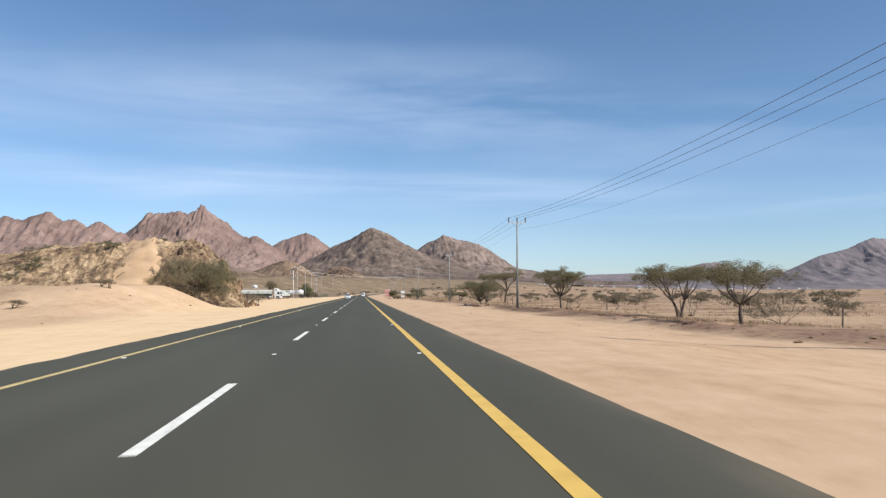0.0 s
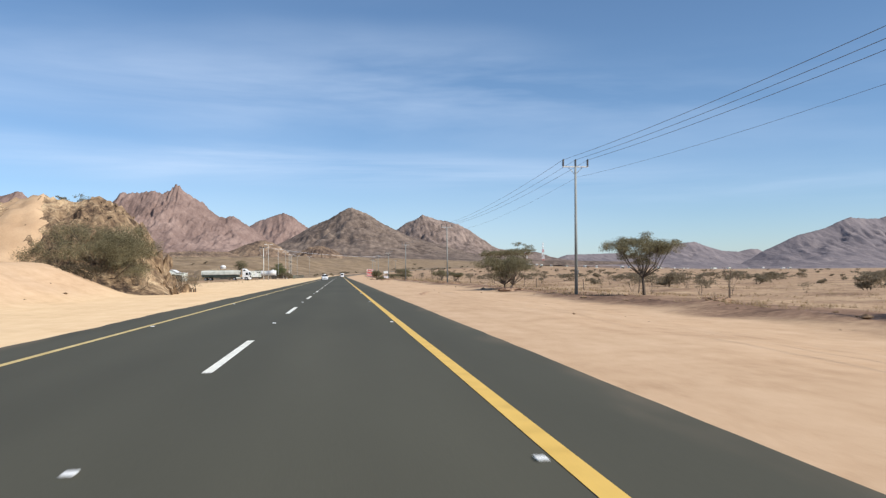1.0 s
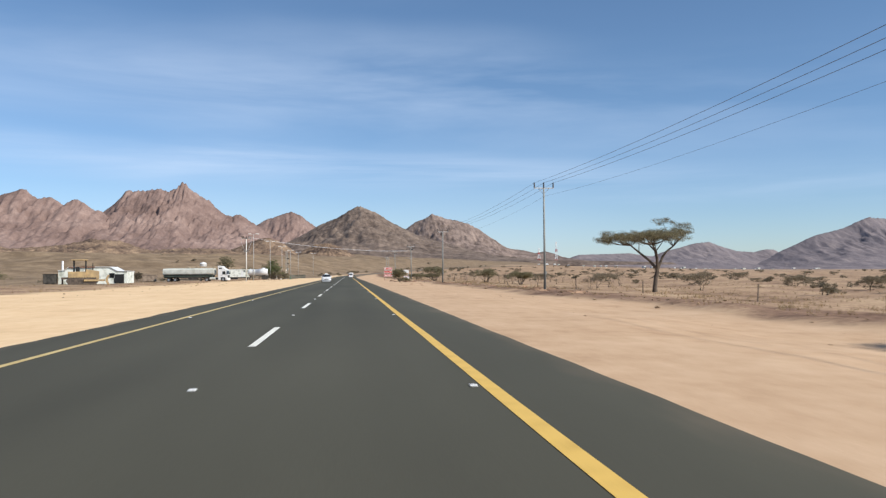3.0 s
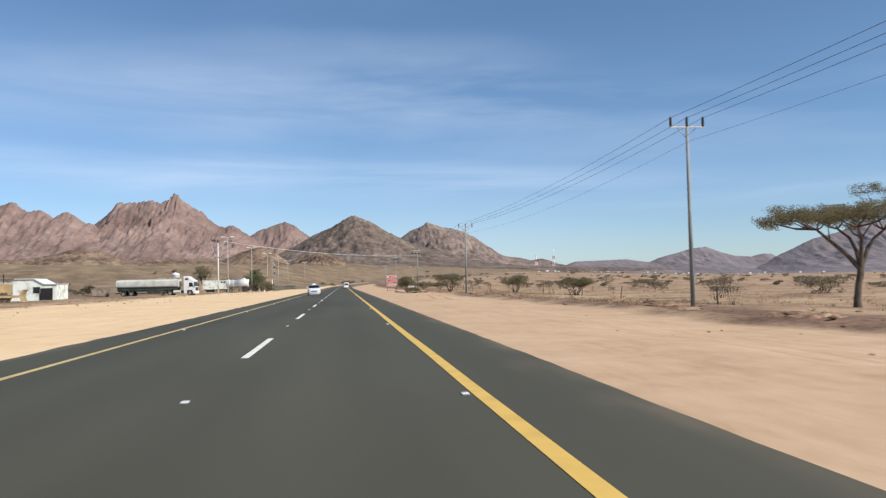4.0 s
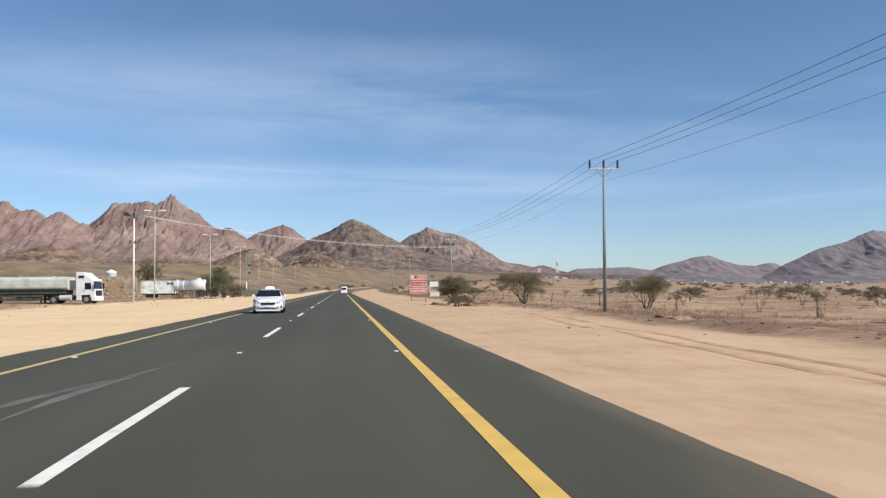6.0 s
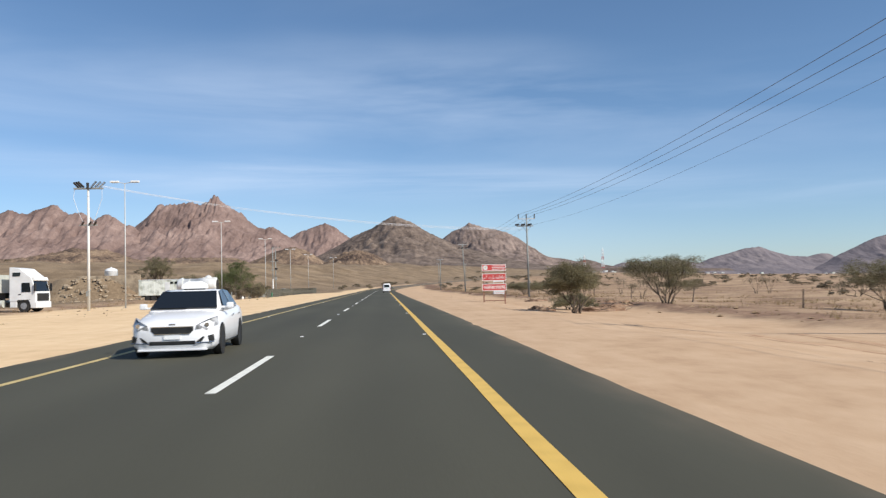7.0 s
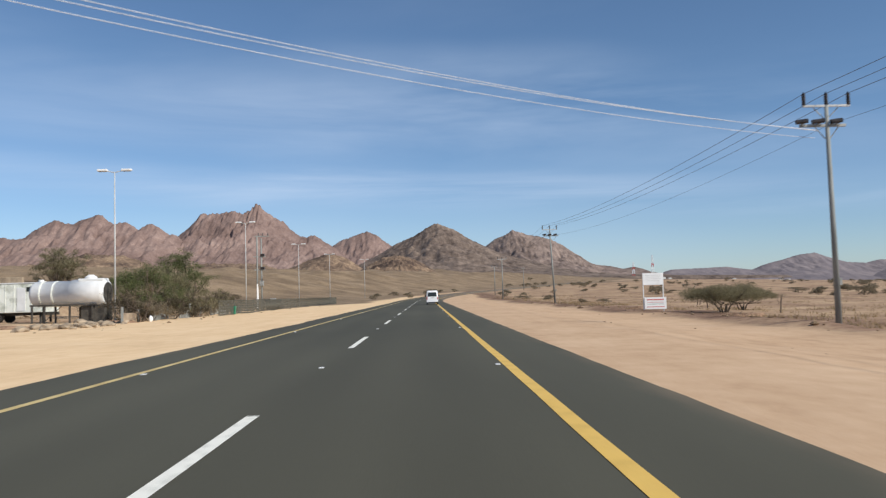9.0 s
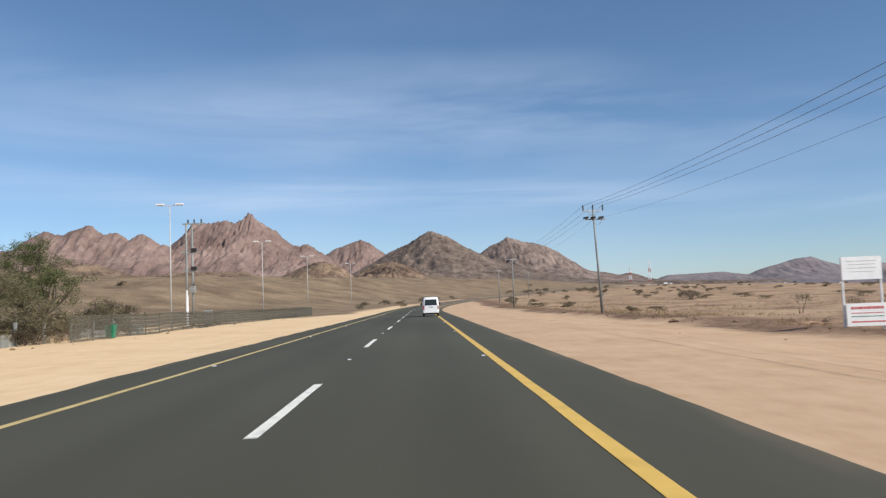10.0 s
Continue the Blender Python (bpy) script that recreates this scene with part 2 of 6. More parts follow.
def asphalt_material():
    m = material("asphalt", (0.066, 0.062, 0.043), (0.090, 0.085, 0.059), 0.25, 0.82, 0.35, 90, spread=(0.3, 0.7), stretch=(1, 0.18, 1), spec=0.25, relief=0.006)
    t = m.node_tree
    n = t.nodes
    b = n["Principled BSDF"]
    old = b.inputs["Base Color"].links[0].from_socket
    co, sep, nz, mp = n.new("ShaderNodeTexCoord"), n.new("ShaderNodeSeparateXYZ"), n.new("ShaderNodeTexNoise"), n.new("ShaderNodeMapping")
    mp.inputs["Scale"].default_value = (1.0, 0.25, 1.0)
    nz.inputs["Scale"].default_value, nz.inputs["Detail"].default_value = 0.9, 6
    wire(t, co, "Object", sep, "Vector")
    wire(t, co, "Object", mp, "Vector")
    wire(t, mp, "Vector", nz, "Vector")
    # blown sand caught along both edges
    off, dist, soft, dust = (n.new("ShaderNodeMath") for _ in range(4))
    off.operation, off.inputs[1].default_value = "ADD", 1.755
    wire(t, sep, "X", off, 0)
    dist.operation = "ABSOLUTE"
    wire(t, off, "Value", dist, 0)
    soft.operation, soft.inputs[1].default_value = "MULTIPLY_ADD", 2.2
    wire(t, nz, "Fac", soft, 0)
    wire(t, dist, "Value", soft, 2)
    step = n.new("ShaderNodeMapRange")
    step.interpolation_type = "SMOOTHSTEP"
    step.inputs["From Min"].default_value, step.inputs["From Max"].default_value = 5.9, 7.3
    step.inputs["To Max"].default_value = 0.34
    wire(t, soft, "Value", step, "Value")
    mix = n.new("ShaderNodeMixRGB")
    mix.inputs["Color2"].default_value = (0.36, 0.26, 0.175, 1)
    wire(t, step, "Result", mix, "Fac")
    # wheel paths polished darker along both lanes, strips between them a little greyer
    wave, lane, worn = n.new("ShaderNodeMath"), n.new("ShaderNodeMath"), n.new("ShaderNodeMixRGB")
    lane.operation, lane.inputs[1].default_value, lane.inputs[2].default_value = "MULTIPLY_ADD", 3.44, 6.2
    wire(t, sep, "X", lane, 0)
    wave.operation = "SINE"
    wire(t, lane, "Value", wave, 0)
    band = n.new("ShaderNodeMapRange")
    band.inputs["From Min"].default_value, band.inputs["From Max"].default_value = -1.0, 1.0
    band.inputs["To Min"].default_value, band.inputs["To Max"].default_value = 0.0, 0.30
    wire(t, wave, "Value", band, "Value")
    worn.blend_type = "MULTIPLY"
    worn.inputs["Color2"].default_value = (0.74, 0.74, 0.74, 1)
    wire(t, band, "Result", worn, "Fac")
    t.links.new(old, worn.inputs["Color1"])
    wire(t, worn, "Color", mix, "Color1")
    wire(t, mix, "Color", b, "Base Color")
    return m


ASPHALT = asphalt_material()
WHITE_LINE = material("white_road_paint", (0.54, 0.53, 0.46), (0.84, 0.82, 0.72), 6, 0.6, 0.15, 60, spread=(0.25, 0.5))
YELLOW_LINE = material("yellow_road_paint", (0.60, 0.375, 0.075), (0.73, 0.47, 0.105), 2.2, 0.6, 0.15, 50, spread=(0.25, 0.55))
FADED_LINE = material("faded_road_paint", (0.46, 0.33, 0.125), (0.62, 0.475, 0.205), 1.6, 0.65, 0.15, 50, spread=(0.25, 0.6))
GROUND = ground_material()
SAND = material("bank_sand", (0.435, 0.288, 0.172), (0.55, 0.38, 0.235), 0.35, 0.95, 0.5, 9, spread=(0.35, 0.65), spec=0.1, relief=0.12)
RED_ROCK = layered("red_granite", [(0.39, (0.138, 0.093, 0.079)), (0.47, (0.205, 0.140, 0.119)), (0.54, (0.255, 0.179, 0.152)), (0.63, (0.350, 0.253, 0.213))],
    [(0.005, (1, 1, 1), 0.45, 8), (0.035, (1.1, 0.8, 0.6), 0.33, 8), (0.16, (1, 1, 0.6), 0.22, 6)], 0.6, 8)
BROWN_ROCK = layered("brown_granite", [(0.40, (0.100, 0.074, 0.062)), (0.47, (0.170, 0.128, 0.108)), (0.53, (0.235, 0.178, 0.150)), (0.61, (0.340, 0.262, 0.220))],
    [(0.006, (1, 1, 1), 0.40, 8), (0.035, (1.3, 0.8, 0.5), 0.36, 8), (0.17, (1, 1, 0.6), 0.24, 5)], 0.6, 8)
DARK_ROCK = layered("dark_rock", [(0.40, (0.070, 0.052, 0.043)), (0.47, (0.132, 0.099, 0.080)), (0.53, (0.195, 0.148, 0.117)), (0.61, (0.280, 0.215, 0.166))],
    [(0.008, (1, 1, 1), 0.35, 8), (0.04, (1, 0.7, 0.6), 0.40, 8), (0.22, (1, 1, 1), 0.25, 5)], 0.7, 6)
# distance haze is mixed into these grey-violet rock tones
HAZED_ROCK = layered("hazed_rock", [(0.36, (0.145, 0.130, 0.142)), (0.50, (0.200, 0.172, 0.178)), (0.64, (0.270, 0.230, 0.225))],
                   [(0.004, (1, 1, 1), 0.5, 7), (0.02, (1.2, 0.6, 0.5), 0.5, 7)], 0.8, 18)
FOOT_ROCK = layered("brown_foothill", [(0.41, (0.066, 0.046, 0.037)), (0.465, (0.142, 0.098, 0.071)), (0.53, (0.235, 0.163, 0.110)), (0.60, (0.385, 0.276, 0.178))],
    [(0.03, (1, 1, 1), 0.40, 8), (0.14, (1, 1, 0.7), 0.35, 7), (0.7, (1, 1, 1), 0.25, 4)], 0.9, 2.5)
NEAR_ROCK = layered("cut_rock", [(0.40, (0.062, 0.042, 0.030)), (0.455, (0.160, 0.106, 0.066)), (0.52, (0.305, 0.212, 0.128)), (0.60, (0.520, 0.385, 0.240))],
    [(0.16, (1, 1, 1), 0.34, 8), (1.1, (1.3, 1, 0.32), 0.44, 8), (4.0, (1, 1, 0.6), 0.22, 5)], 1.0, 0.6)
STEEL = material("galvanised_steel", (0.27, 0.27, 0.25), (0.40, 0.40, 0.37), 5, 0.6, 0.05, 60, metal=0.35)
FENCE_WIRE = material("weathered_wire", (0.085, 0.080, 0.062), (0.165, 0.155, 0.122), 5, 0.7, 0.05, 60, metal=0.2)
POLE_WOOD = material("pole_grey", (0.18, 0.19, 0.18), (0.30, 0.31, 0.29), 2, 0.75, 0.2, 50, stretch=(1, 1, 0.2))
PALE_POLE = material("pale_pole", (0.42, 0.43, 0.42), (0.60, 0.60, 0.58), 2, 0.6, 0.1, 40, stretch=(1, 1, 0.3))
DARK_PORCELAIN = material("dark_insulator", (0.018, 0.016, 0.015), (0.05, 0.04, 0.035), 8, 0.3, 0.0, 30)
CABLE = material("aluminium_cable", (0.10, 0.11, 0.12), (0.16, 0.17, 0.18), 4, 0.5, 0, 20, metal=0.3)
BRIGHT_CABLE = material("bright_cable", (0.55, 0.56, 0.58), (0.70, 0.71, 0.73), 4, 0.4, 0, 20, metal=0.0)
WHITE_PAINT = material("white_paint", (0.72, 0.72, 0.70), (0.82, 0.82, 0.80), 1.5, 0.35, 0.02, 40)
# dark tone holds stains and also the shrub shadow on the trailer
DUSTY_SHADED_WHITE = material("dusty_shaded_white", (0.42, 0.44, 0.36), (0.80, 0.82, 0.74), 0.9, 0.6, 0.1, 18, spread=(0.34, 0.52))
CAR_WHITE = material("car_white", (0.80, 0.80, 0.80), (0.84, 0.84, 0.84), 1, 0.18, 0, 20, spec=0.5)
GLASS = glass_dark("tinted_glass")
BLACK = material("black_plastic", (0.012, 0.012, 0.012), (0.028, 0.028, 0.027), 5, 0.55, 0.05, 60)
RUBBER = material("tyre_rubber", (0.015, 0.015, 0.015), (0.045, 0.042, 0.038), 4, 0.85, 0.1, 40)
RIM = material("wheel_rim", (0.38, 0.38, 0.38), (0.55, 0.55, 0.55), 4, 0.35, 0, 30, metal=0.8)
RED_LAMP = material("red_lamp", (0.35, 0.02, 0.02), (0.5, 0.04, 0.03), 8, 0.25, 0, 40)
CLEAR_LAMP = material("clear_lamp", (0.14, 0.14, 0.14), (0.46, 0.46, 0.46), 6, 0.12, 0.05, 30, spec=0.6)
CHROME = material("chrome", (0.6, 0.6, 0.6), (0.75, 0.75, 0.75), 4, 0.15, 0, 30, metal=1.0)
SIGN_RED = material("sign_red", (0.48, 0.055, 0.05), (0.60, 0.085, 0.075), 2.5, 0.5, 0.02, 30)
SIGN_WHITE = material("sign_white", (0.82, 0.82, 0.80), (0.90, 0.90, 0.88), 2, 0.5, 0.02, 30)
EMBLEM = material("emblem_cream", (0.66, 0.58, 0.34), (0.80, 0.74, 0.52), 6, 0.5, 0.02, 30)
RUST = material("rusty_steel", (0.16, 0.07, 0.045), (0.30, 0.14, 0.09), 5, 0.8, 0.2, 50)
DOZER_YELLOW = material("machine_yellow", (0.33, 0.23, 0.12), (0.52, 0.36, 0.17), 1.5, 0.6, 0.1, 20)
TRACK_STEEL = material("track_steel", (0.07, 0.055, 0.045), (0.16, 0.12, 0.09), 4, 0.7, 0.2, 30, metal=0.3)
TANK_GREY = material("tank_aluminium", (0.46, 0.47, 0.41), (0.66, 0.67, 0.60), 0.8, 0.4, 0.05, 20, metal=0.0)
TANK_GREEN = material("dusty_green", (0.030, 0.048, 0.036), (0.075, 0.095, 0.072), 1.2, 0.6, 0.1, 25)
CHASSIS = material("dirty_chassis", (0.035, 0.032, 0.028), (0.10, 0.09, 0.075), 2, 0.8, 0.1, 25)
SKIP_TAN = material("dusty_tan_steel", (0.20, 0.15, 0.11), (0.36, 0.28, 0.21), 1.6, 0.8, 0.1, 25)
STONE_WALL = material("stone_wall", (0.23, 0.176, 0.122), (0.44, 0.345, 0.24), 1.2, 0.9, 0.5, 8, relief=0.06)
GREEN_PAINT = material("green_paint", (0.015, 0.16, 0.09), (0.03, 0.24, 0.13), 3, 0.5, 0, 30)
SCUFF = material("scuffed_asphalt", (0.085, 0.082, 0.070), (0.16, 0.152, 0.128), 1.6, 0.85, 0.2, 40, spread=(0.3, 0.6))
CREAM_POLE = material("cream_pole", (0.60, 0.59, 0.55), (0.76, 0.75, 0.70), 2, 0.55, 0.1, 40, stretch=(1, 1, 0.3))
BARK = material("acacia_bark", (0.06, 0.045, 0.033), (0.15, 0.115, 0.085), 5, 0.9, 0.4, 30, stretch=(1, 1, 0.3), relief=0.03)
DRY_WOOD = material("dry_wood", (0.09, 0.065, 0.05), (0.20, 0.15, 0.11), 5, 0.9, 0.3, 30)
ACACIA_LEAF = leaf_material("acacia_leaf", (0.130, 0.117, 0.066), (0.300, 0.264, 0.155))
GREEN_LEAF = leaf_material("green_leaf", (0.078, 0.096, 0.039), (0.190, 0.204, 0.085))
GREY_LEAF = leaf_material("grey_leaf", (0.165, 0.135, 0.090), (0.33, 0.272, 0.185))
THORN_LEAF = leaf_material("thorn_leaf", (0.055, 0.045, 0.030), (0.135, 0.110, 0.070))
STRAW = leaf_material("dry_grass_blade", (0.26, 0.18, 0.09), (0.46, 0.34, 0.19))

SOIL_ROCK = layered("stony_soil", [(0.36, (0.16, 0.105, 0.07)), (0.46, (0.28, 0.195, 0.13)), (0.55, (0.40, 0.285, 0.19)), (0.66, (0.50, 0.38, 0.26))],
                    [(0.02, (1, 1, 1), 0.5, 8), (0.12, (1, 1, 1), 0.3, 6), (0.8, (1, 1, 1), 0.2, 4)], 0.7, 1.0)


EARTH = layered("turned_earth", [(0.38, (0.10, 0.060, 0.040)), (0.47, (0.21, 0.130, 0.085)), (0.54, (0.33, 0.212, 0.138)), (0.64, (0.45, 0.305, 0.20))],
                [(0.5, (1, 1, 1), 0.5, 8), (3.0, (1, 1, 1), 0.3, 6), (12, (1, 1, 1), 0.2, 4)], 0.8, 0.15)
RUT_SAND = material("rutted_sand", (0.36, 0.222, 0.132), (0.51, 0.335, 0.21), 1.2, 0.95, 0.5, 9, spec=0.1, relief=0.05)
# ---- building helpers ----
def mesh_from(name, verts, faces, mat, smooth=False):
    me = bpy.data.meshes.new(name)
    me.from_pydata([tuple(map(float, v)) for v in verts], [], [tuple(map(int, f)) for f in faces])
    if mat:
        me.materials.append(mat)
    if smooth:
        me.polygons.foreach_set("use_smooth", [True] * len(me.polygons))
    me.update()
    return me


def solid(name, bm, mat, smooth=False):
    me = bpy.data.meshes.new(name)
    bmesh.ops.recalc_face_normals(bm, faces=bm.faces)
    bm.to_mesh(me)
    bm.free()
    me.materials.append(mat)
    if smooth:
        me.polygons.foreach_set("use_smooth", [True] * len(me.polygons))
    return me


def thing(name, label, category, x=0, y=0, z=0, turn=0, group="", kind=""):
    ob = new(name)
    ob.matrix_world = pose(x, y, z, 0, 0, turn)
    return tagged(ob, label, category, group, kind)


def part(name, bm, mat, parent, label="", smooth=False):
    """One mesh under a thing or a part; bm is a bmesh or a finished mesh."""
    me = solid(name, bm, mat, smooth) if isinstance(bm, bmesh.types.BMesh) else bm
    ob = new(name, me)
    ob.parent = parent
    return tagged(ob, label)


def box(bm, x0, x1, y0, y1, z0, z1, bevel=0.0):
    m = Matrix.LocRotScale(((x0 + x1) / 2, (y0 + y1) / 2, (z0 + z1) / 2), None, (x1 - x0, y1 - y0, z1 - z0))
    made = bmesh.ops.create_cube(bm, size=1, matrix=m)["verts"]
    if bevel:
        edges = list({e for v in made for e in v.link_edges})
        bmesh.ops.bevel(bm, geom=edges, offset=bevel, segments=2, affect="EDGES", profile=0.6)
    return bm


def boxes(*rows, bevel=0.0):
    bm = bmesh.new()
    for row in rows:
        box(bm, *row, bevel=bevel)
    return bm


def rod(bm, a, b, r0, r1=None, n=8):
    """A tapered round bar from a to b."""
    a, b = Vector(a), Vector(b)
    d = b - a
    m = Matrix.Translation((a + b) / 2) @ d.to_track_quat("Z", "Y").to_matrix().to_4x4()
    bmesh.ops.create_cone(bm, cap_ends=True, segments=n, radius1=r0, radius2=r0 if r1 is None else r1, depth=d.length, matrix=m)
    return bm


def bar(a, b, r0, r1=None, n=8):
    return rod(bmesh.new(), a, b, r0, r1, n)


def loft(sections, close=True):
    """Joins rings of equally many points to one skin, with ends closed."""
    bm = bmesh.new()
    rings = [[bm.verts.new(p) for p in ring] for ring in sections]
    k = len(rings[0])
    for a, b in zip(rings, rings[1:]):
        for i in range(k):
            bm.faces.new((a[i], a[(i + 1) % k], b[(i + 1) % k], b[i]))
    if close:
        bm.faces.new(rings[0][::-1])
        bm.faces.new(rings[-1])
    return bm


def tube_mesh(verts, faces, pts, radii, n=6):
    """Adds a tapered, bent tube to lists of verts and faces."""
    base = len(verts)
    pts = [Vector(p) for p in pts]
    for i, (p, r) in enumerate(zip(pts, radii)):
        way = (pts[min(i + 1, len(pts) - 1)] - pts[max(i - 1, 0)]).normalized()
        side = way.cross(Vector((0.31, 0.95, 0.1))).normalized()
        up = way.cross(side)
        for k in range(n):
            a = 2 * math.pi * k / n
            verts.append(p + r * (math.cos(a) * side + math.sin(a) * up))
    for i in range(len(pts) - 1):
        for k in range(n):
            faces.append((base + i * n + k, base + i * n + (k + 1) % n, base + (i + 1) * n + (k + 1) % n, base + (i + 1) * n + k))


# ---- ground, road and hills ----
def bend(y):
    """How far the road has swung to the right at y."""
    a = max(0.0, y - 445.0)
    return a * a / 1150.0 if a < 190 else 190 * 190 / 1150.0 + (a - 190) * 0.33


def smooth_step(a, b, v):
    t = min(1.0, max(0.0, (v - a) / (b - a)))
    return t * t * (3 - 2 * t)


def rise(y):
    """The plain climbs gently ahead."""
    a = min(max(0.0, y - 430.0), 520.0)
    return 0.02 * (math.sqrt(a * a + 90.0 ** 2) - 90.0) + 0.009 * max(0.0, y - 950.0)


def ripple(x, y, s, seed=0.0):
    return noise.noise(Vector((x / s + seed, y / s - seed, seed)))


def ground_height(x, y):
    z = rise(y) * (1 - 0.85 * smooth_step(0.2, 0.5, x / max(y, 400.0)))
    off = x - bend(y)
    away = max(off - 3.6, -7.1 - off)
    near = smooth_step(0.0, 6.0, away)
    z -= 0.32 * smooth_step(7.0, 13.0, off) * (1 - smooth_step(500, 600, y))
    z += -0.06 + near * (0.10 * ripple(x, y, 7.0) + 0.05 * ripple(x, y, 2.0, 3.0))
    z += smooth_step(16, 30, away) * (0.35 * ripple(x, y, 16.0, 7.0) + 0.12 * ripple(x, y, 3.5, 5.0))
    z -= 0.45 * smooth_step(21, 34, off) * (1 - smooth_step(420, 560, y))
    # low ridge of bladed soil where the graded strip ends
    line = 17.0 + 1.6 * ripple(0, y, 25.0, 2.0)
    z += 0.34 * math.exp(-((off - line) / 1.1) ** 2) * (0.6 + 0.8 * ripple(x, y, 4.0, 9.0)) * smooth_step(5, 9, away)
    # bank of pushed-up sand in front of the rocky hill
    u = smooth_step(47, 72, y + 0.35 * (x + 24)) * (1 - smooth_step(92, 104, y))
    v = smooth_step(-15.5, -23.5, x) * (1 - smooth_step(-46, -62, x))
    z += 2.6 * u * v * (1 + 0.18 * ripple(x, y, 6.0, 4.0))
    # the plain rises into the stony foot of the hills on the western side
    z += smooth_step(55, 140, -off) * smooth_step(230, 420, y) * (3.5 + 2.2 * ripple(x, y, 38.0, 6.0) + 0.7 * ripple(x, y, 9.0, 8.0))
    z += smooth_step(23, 82, -off) * smooth_step(432, 560, y) * (8.5 + 2.6 * ripple(x, y, 26.0, 16.0) + 0.8 * ripple(x, y, 9.0, 18.0))
    # raised terrace with the domed tank
    d = math.hypot((x + 52) / 13.0, (y - 378) / 10.0)
    z += 4.3 * (1 - smooth_step(0.55, 1.0, d))
    return z


def axis(*spans):
    out = []
    for a, b, step in spans:
        k = max(1, round((b - a) / step))
        out += [a + (b - a) * i / k for i in range(k)]
    return out + [spans[-1][1]]


def build_ground():
    xs = axis((-4700, -1200, 350), (-1200, -300, 90), (-300, -90, 15), (-90, -40, 2.0), (-40, 34, 0.9), (34, 80, 2.0), (80, 300, 12), (300, 1200, 90), (1200, 4700, 350))
    ys = axis((-3000, -300, 300), (-300, -40, 20), (-40, 120, 1.0), (120, 420, 1.4), (420, 700, 4), (700, 1500, 25), (1500, 4900, 200))
    verts = [(x, y, ground_height(x, y)) for y in ys for x in xs]
    w = len(xs)
    faces = [(j * w + i, j * w + i + 1, (j + 1) * w + i + 1, (j + 1) * w + i) for j in range(len(ys) - 1) for i in range(w - 1)]
    tagged(new("ground", mesh_from("ground", verts, faces, GROUND, True)), "pale sand and stony scrub plain beside the road", "ground", kind="structure")


def shoulder(y):
    """The paved shoulder narrows and widens slowly along the way."""
    return float(np.interp(y, (90, 150, 280, 310), (0, 0.12, 0.12, 0)))


def build_road():
    ys = axis((-60, 440, 0.6), (440, 900, 4))
    rows, verts = [], []
    for y in ys:
        b, z = bend(y), rise(y)
        left = -7.13 + 0.10 * ripple(1, y, 1.7) + 0.16 * ripple(2, y, 9.0)
        right = 3.66 + shoulder(y) + 0.03 * ripple(3, y, 1.3) + 0.03 * ripple(4, y, 8.0)
        right -= 0.14 * math.exp(-((y - 251.5) / 0.6) ** 2)
        rows.append([(left + b, y, z - 0.10), (left + 0.10 + b, y, z - 0.012), (-5.5 + b, y, z), (-1.8 + b, y, z + 0.03), (1.8 + b, y, z), (right - 0.1 + b, y, z - 0.012), (right + b, y, z - 0.10)])
    for r in rows:
        verts += r
    faces = [(j * 7 + i, j * 7 + i + 1, (j + 1) * 7 + i + 1, (j + 1) * 7 + i) for j in range(len(rows) - 1) for i in range(6)]
    road = tagged(new("road", mesh_from("road", verts, faces, ASPHALT, False)), "dark grey asphalt two-lane highway with worn sandy edges", "road", kind="structure")

    def crown(o):
        return 0.03 * max(0.0, 1 - abs(o + 1.8) / 3.65)

    def stripe(name, o, w, a, b, step, mat, label):
        ys_ = axis((a, b, step))
        vs = []
        for y in ys_:
            wob = 0.012 * ripple(o, y, 3.0)
            for s in (-w / 2, w / 2):
                vs.append((o + s + wob + bend(y), y, rise(y) + crown(o + s) + 0.005))
        fs = [(2 * j, 2 * j + 1, 2 * j + 3, 2 * j + 2) for j in range(len(ys_) - 1)]
        part(name, mesh_from(name, vs, fs, mat), None, road, label)

    stripe("edge_line", 1.825, 0.20, -60, 900, 2.4, YELLOW_LINE, "worn yellow edge line")
    stripe("edge_line", -5.475, 0.16, -60, 900, 2.4, FADED_LINE, "faded dusty yellow edge line")
    for k in range(-3, 40):
        stripe("lane_dash", -1.825, 0.155, 18.0 * k, 18.0 * k + 5.8, 1.9, WHITE_LINE, "white lane dash" if k == -3 else "")
    # pale scuffs where tyres have skidded
    for k, (o, y0, y1, sw) in enumerate(((-4.6, 196.5, 203.0, 0.9), (-4.0, 199.0, 206.5, 1.2), (-3.3, 201.0, 208.0, 0.6))):
        vs, n = [], 16
        for j in range(n):
            v = j / (n - 1)
            w = 0.11 * math.sin(math.pi * min(1, v * 1.02)) * (1 + 0.4 * ripple(k, 9 * v, 1.0, 5.0)) + 0.008
            for q in (-w, w):
                oo = o + sw * v * v + q
                vs.append((oo, y0 + (y1 - y0) * v, crown(oo) + 0.0045 - 0.012 * max(0.0, oo - 1.8)))
        part("scuff_mark", mesh_from("scuff_mark", vs, [(2 * j, 2 * j + 1, 2 * j + 3, 2 * j + 2) for j in range(n - 1)], SCUFF), None, road)
    # raised reflective studs
    bm = bmesh.new()
    box(bm, -0.048, 0.048, -0.045, 0.045, 0, 0.02, 0.008)
    stud = solid("road_stud", bm, SIGN_WHITE)
    for k in range(-3, 32):
        for o in (-1.825, 1.62, -5.27):
            y = 18.0 * k + 12.0
            s = new("road_stud", stud)
            s.parent = road
            s.location = (o + bend(y), y, rise(y) + crown(o) + 0.004)


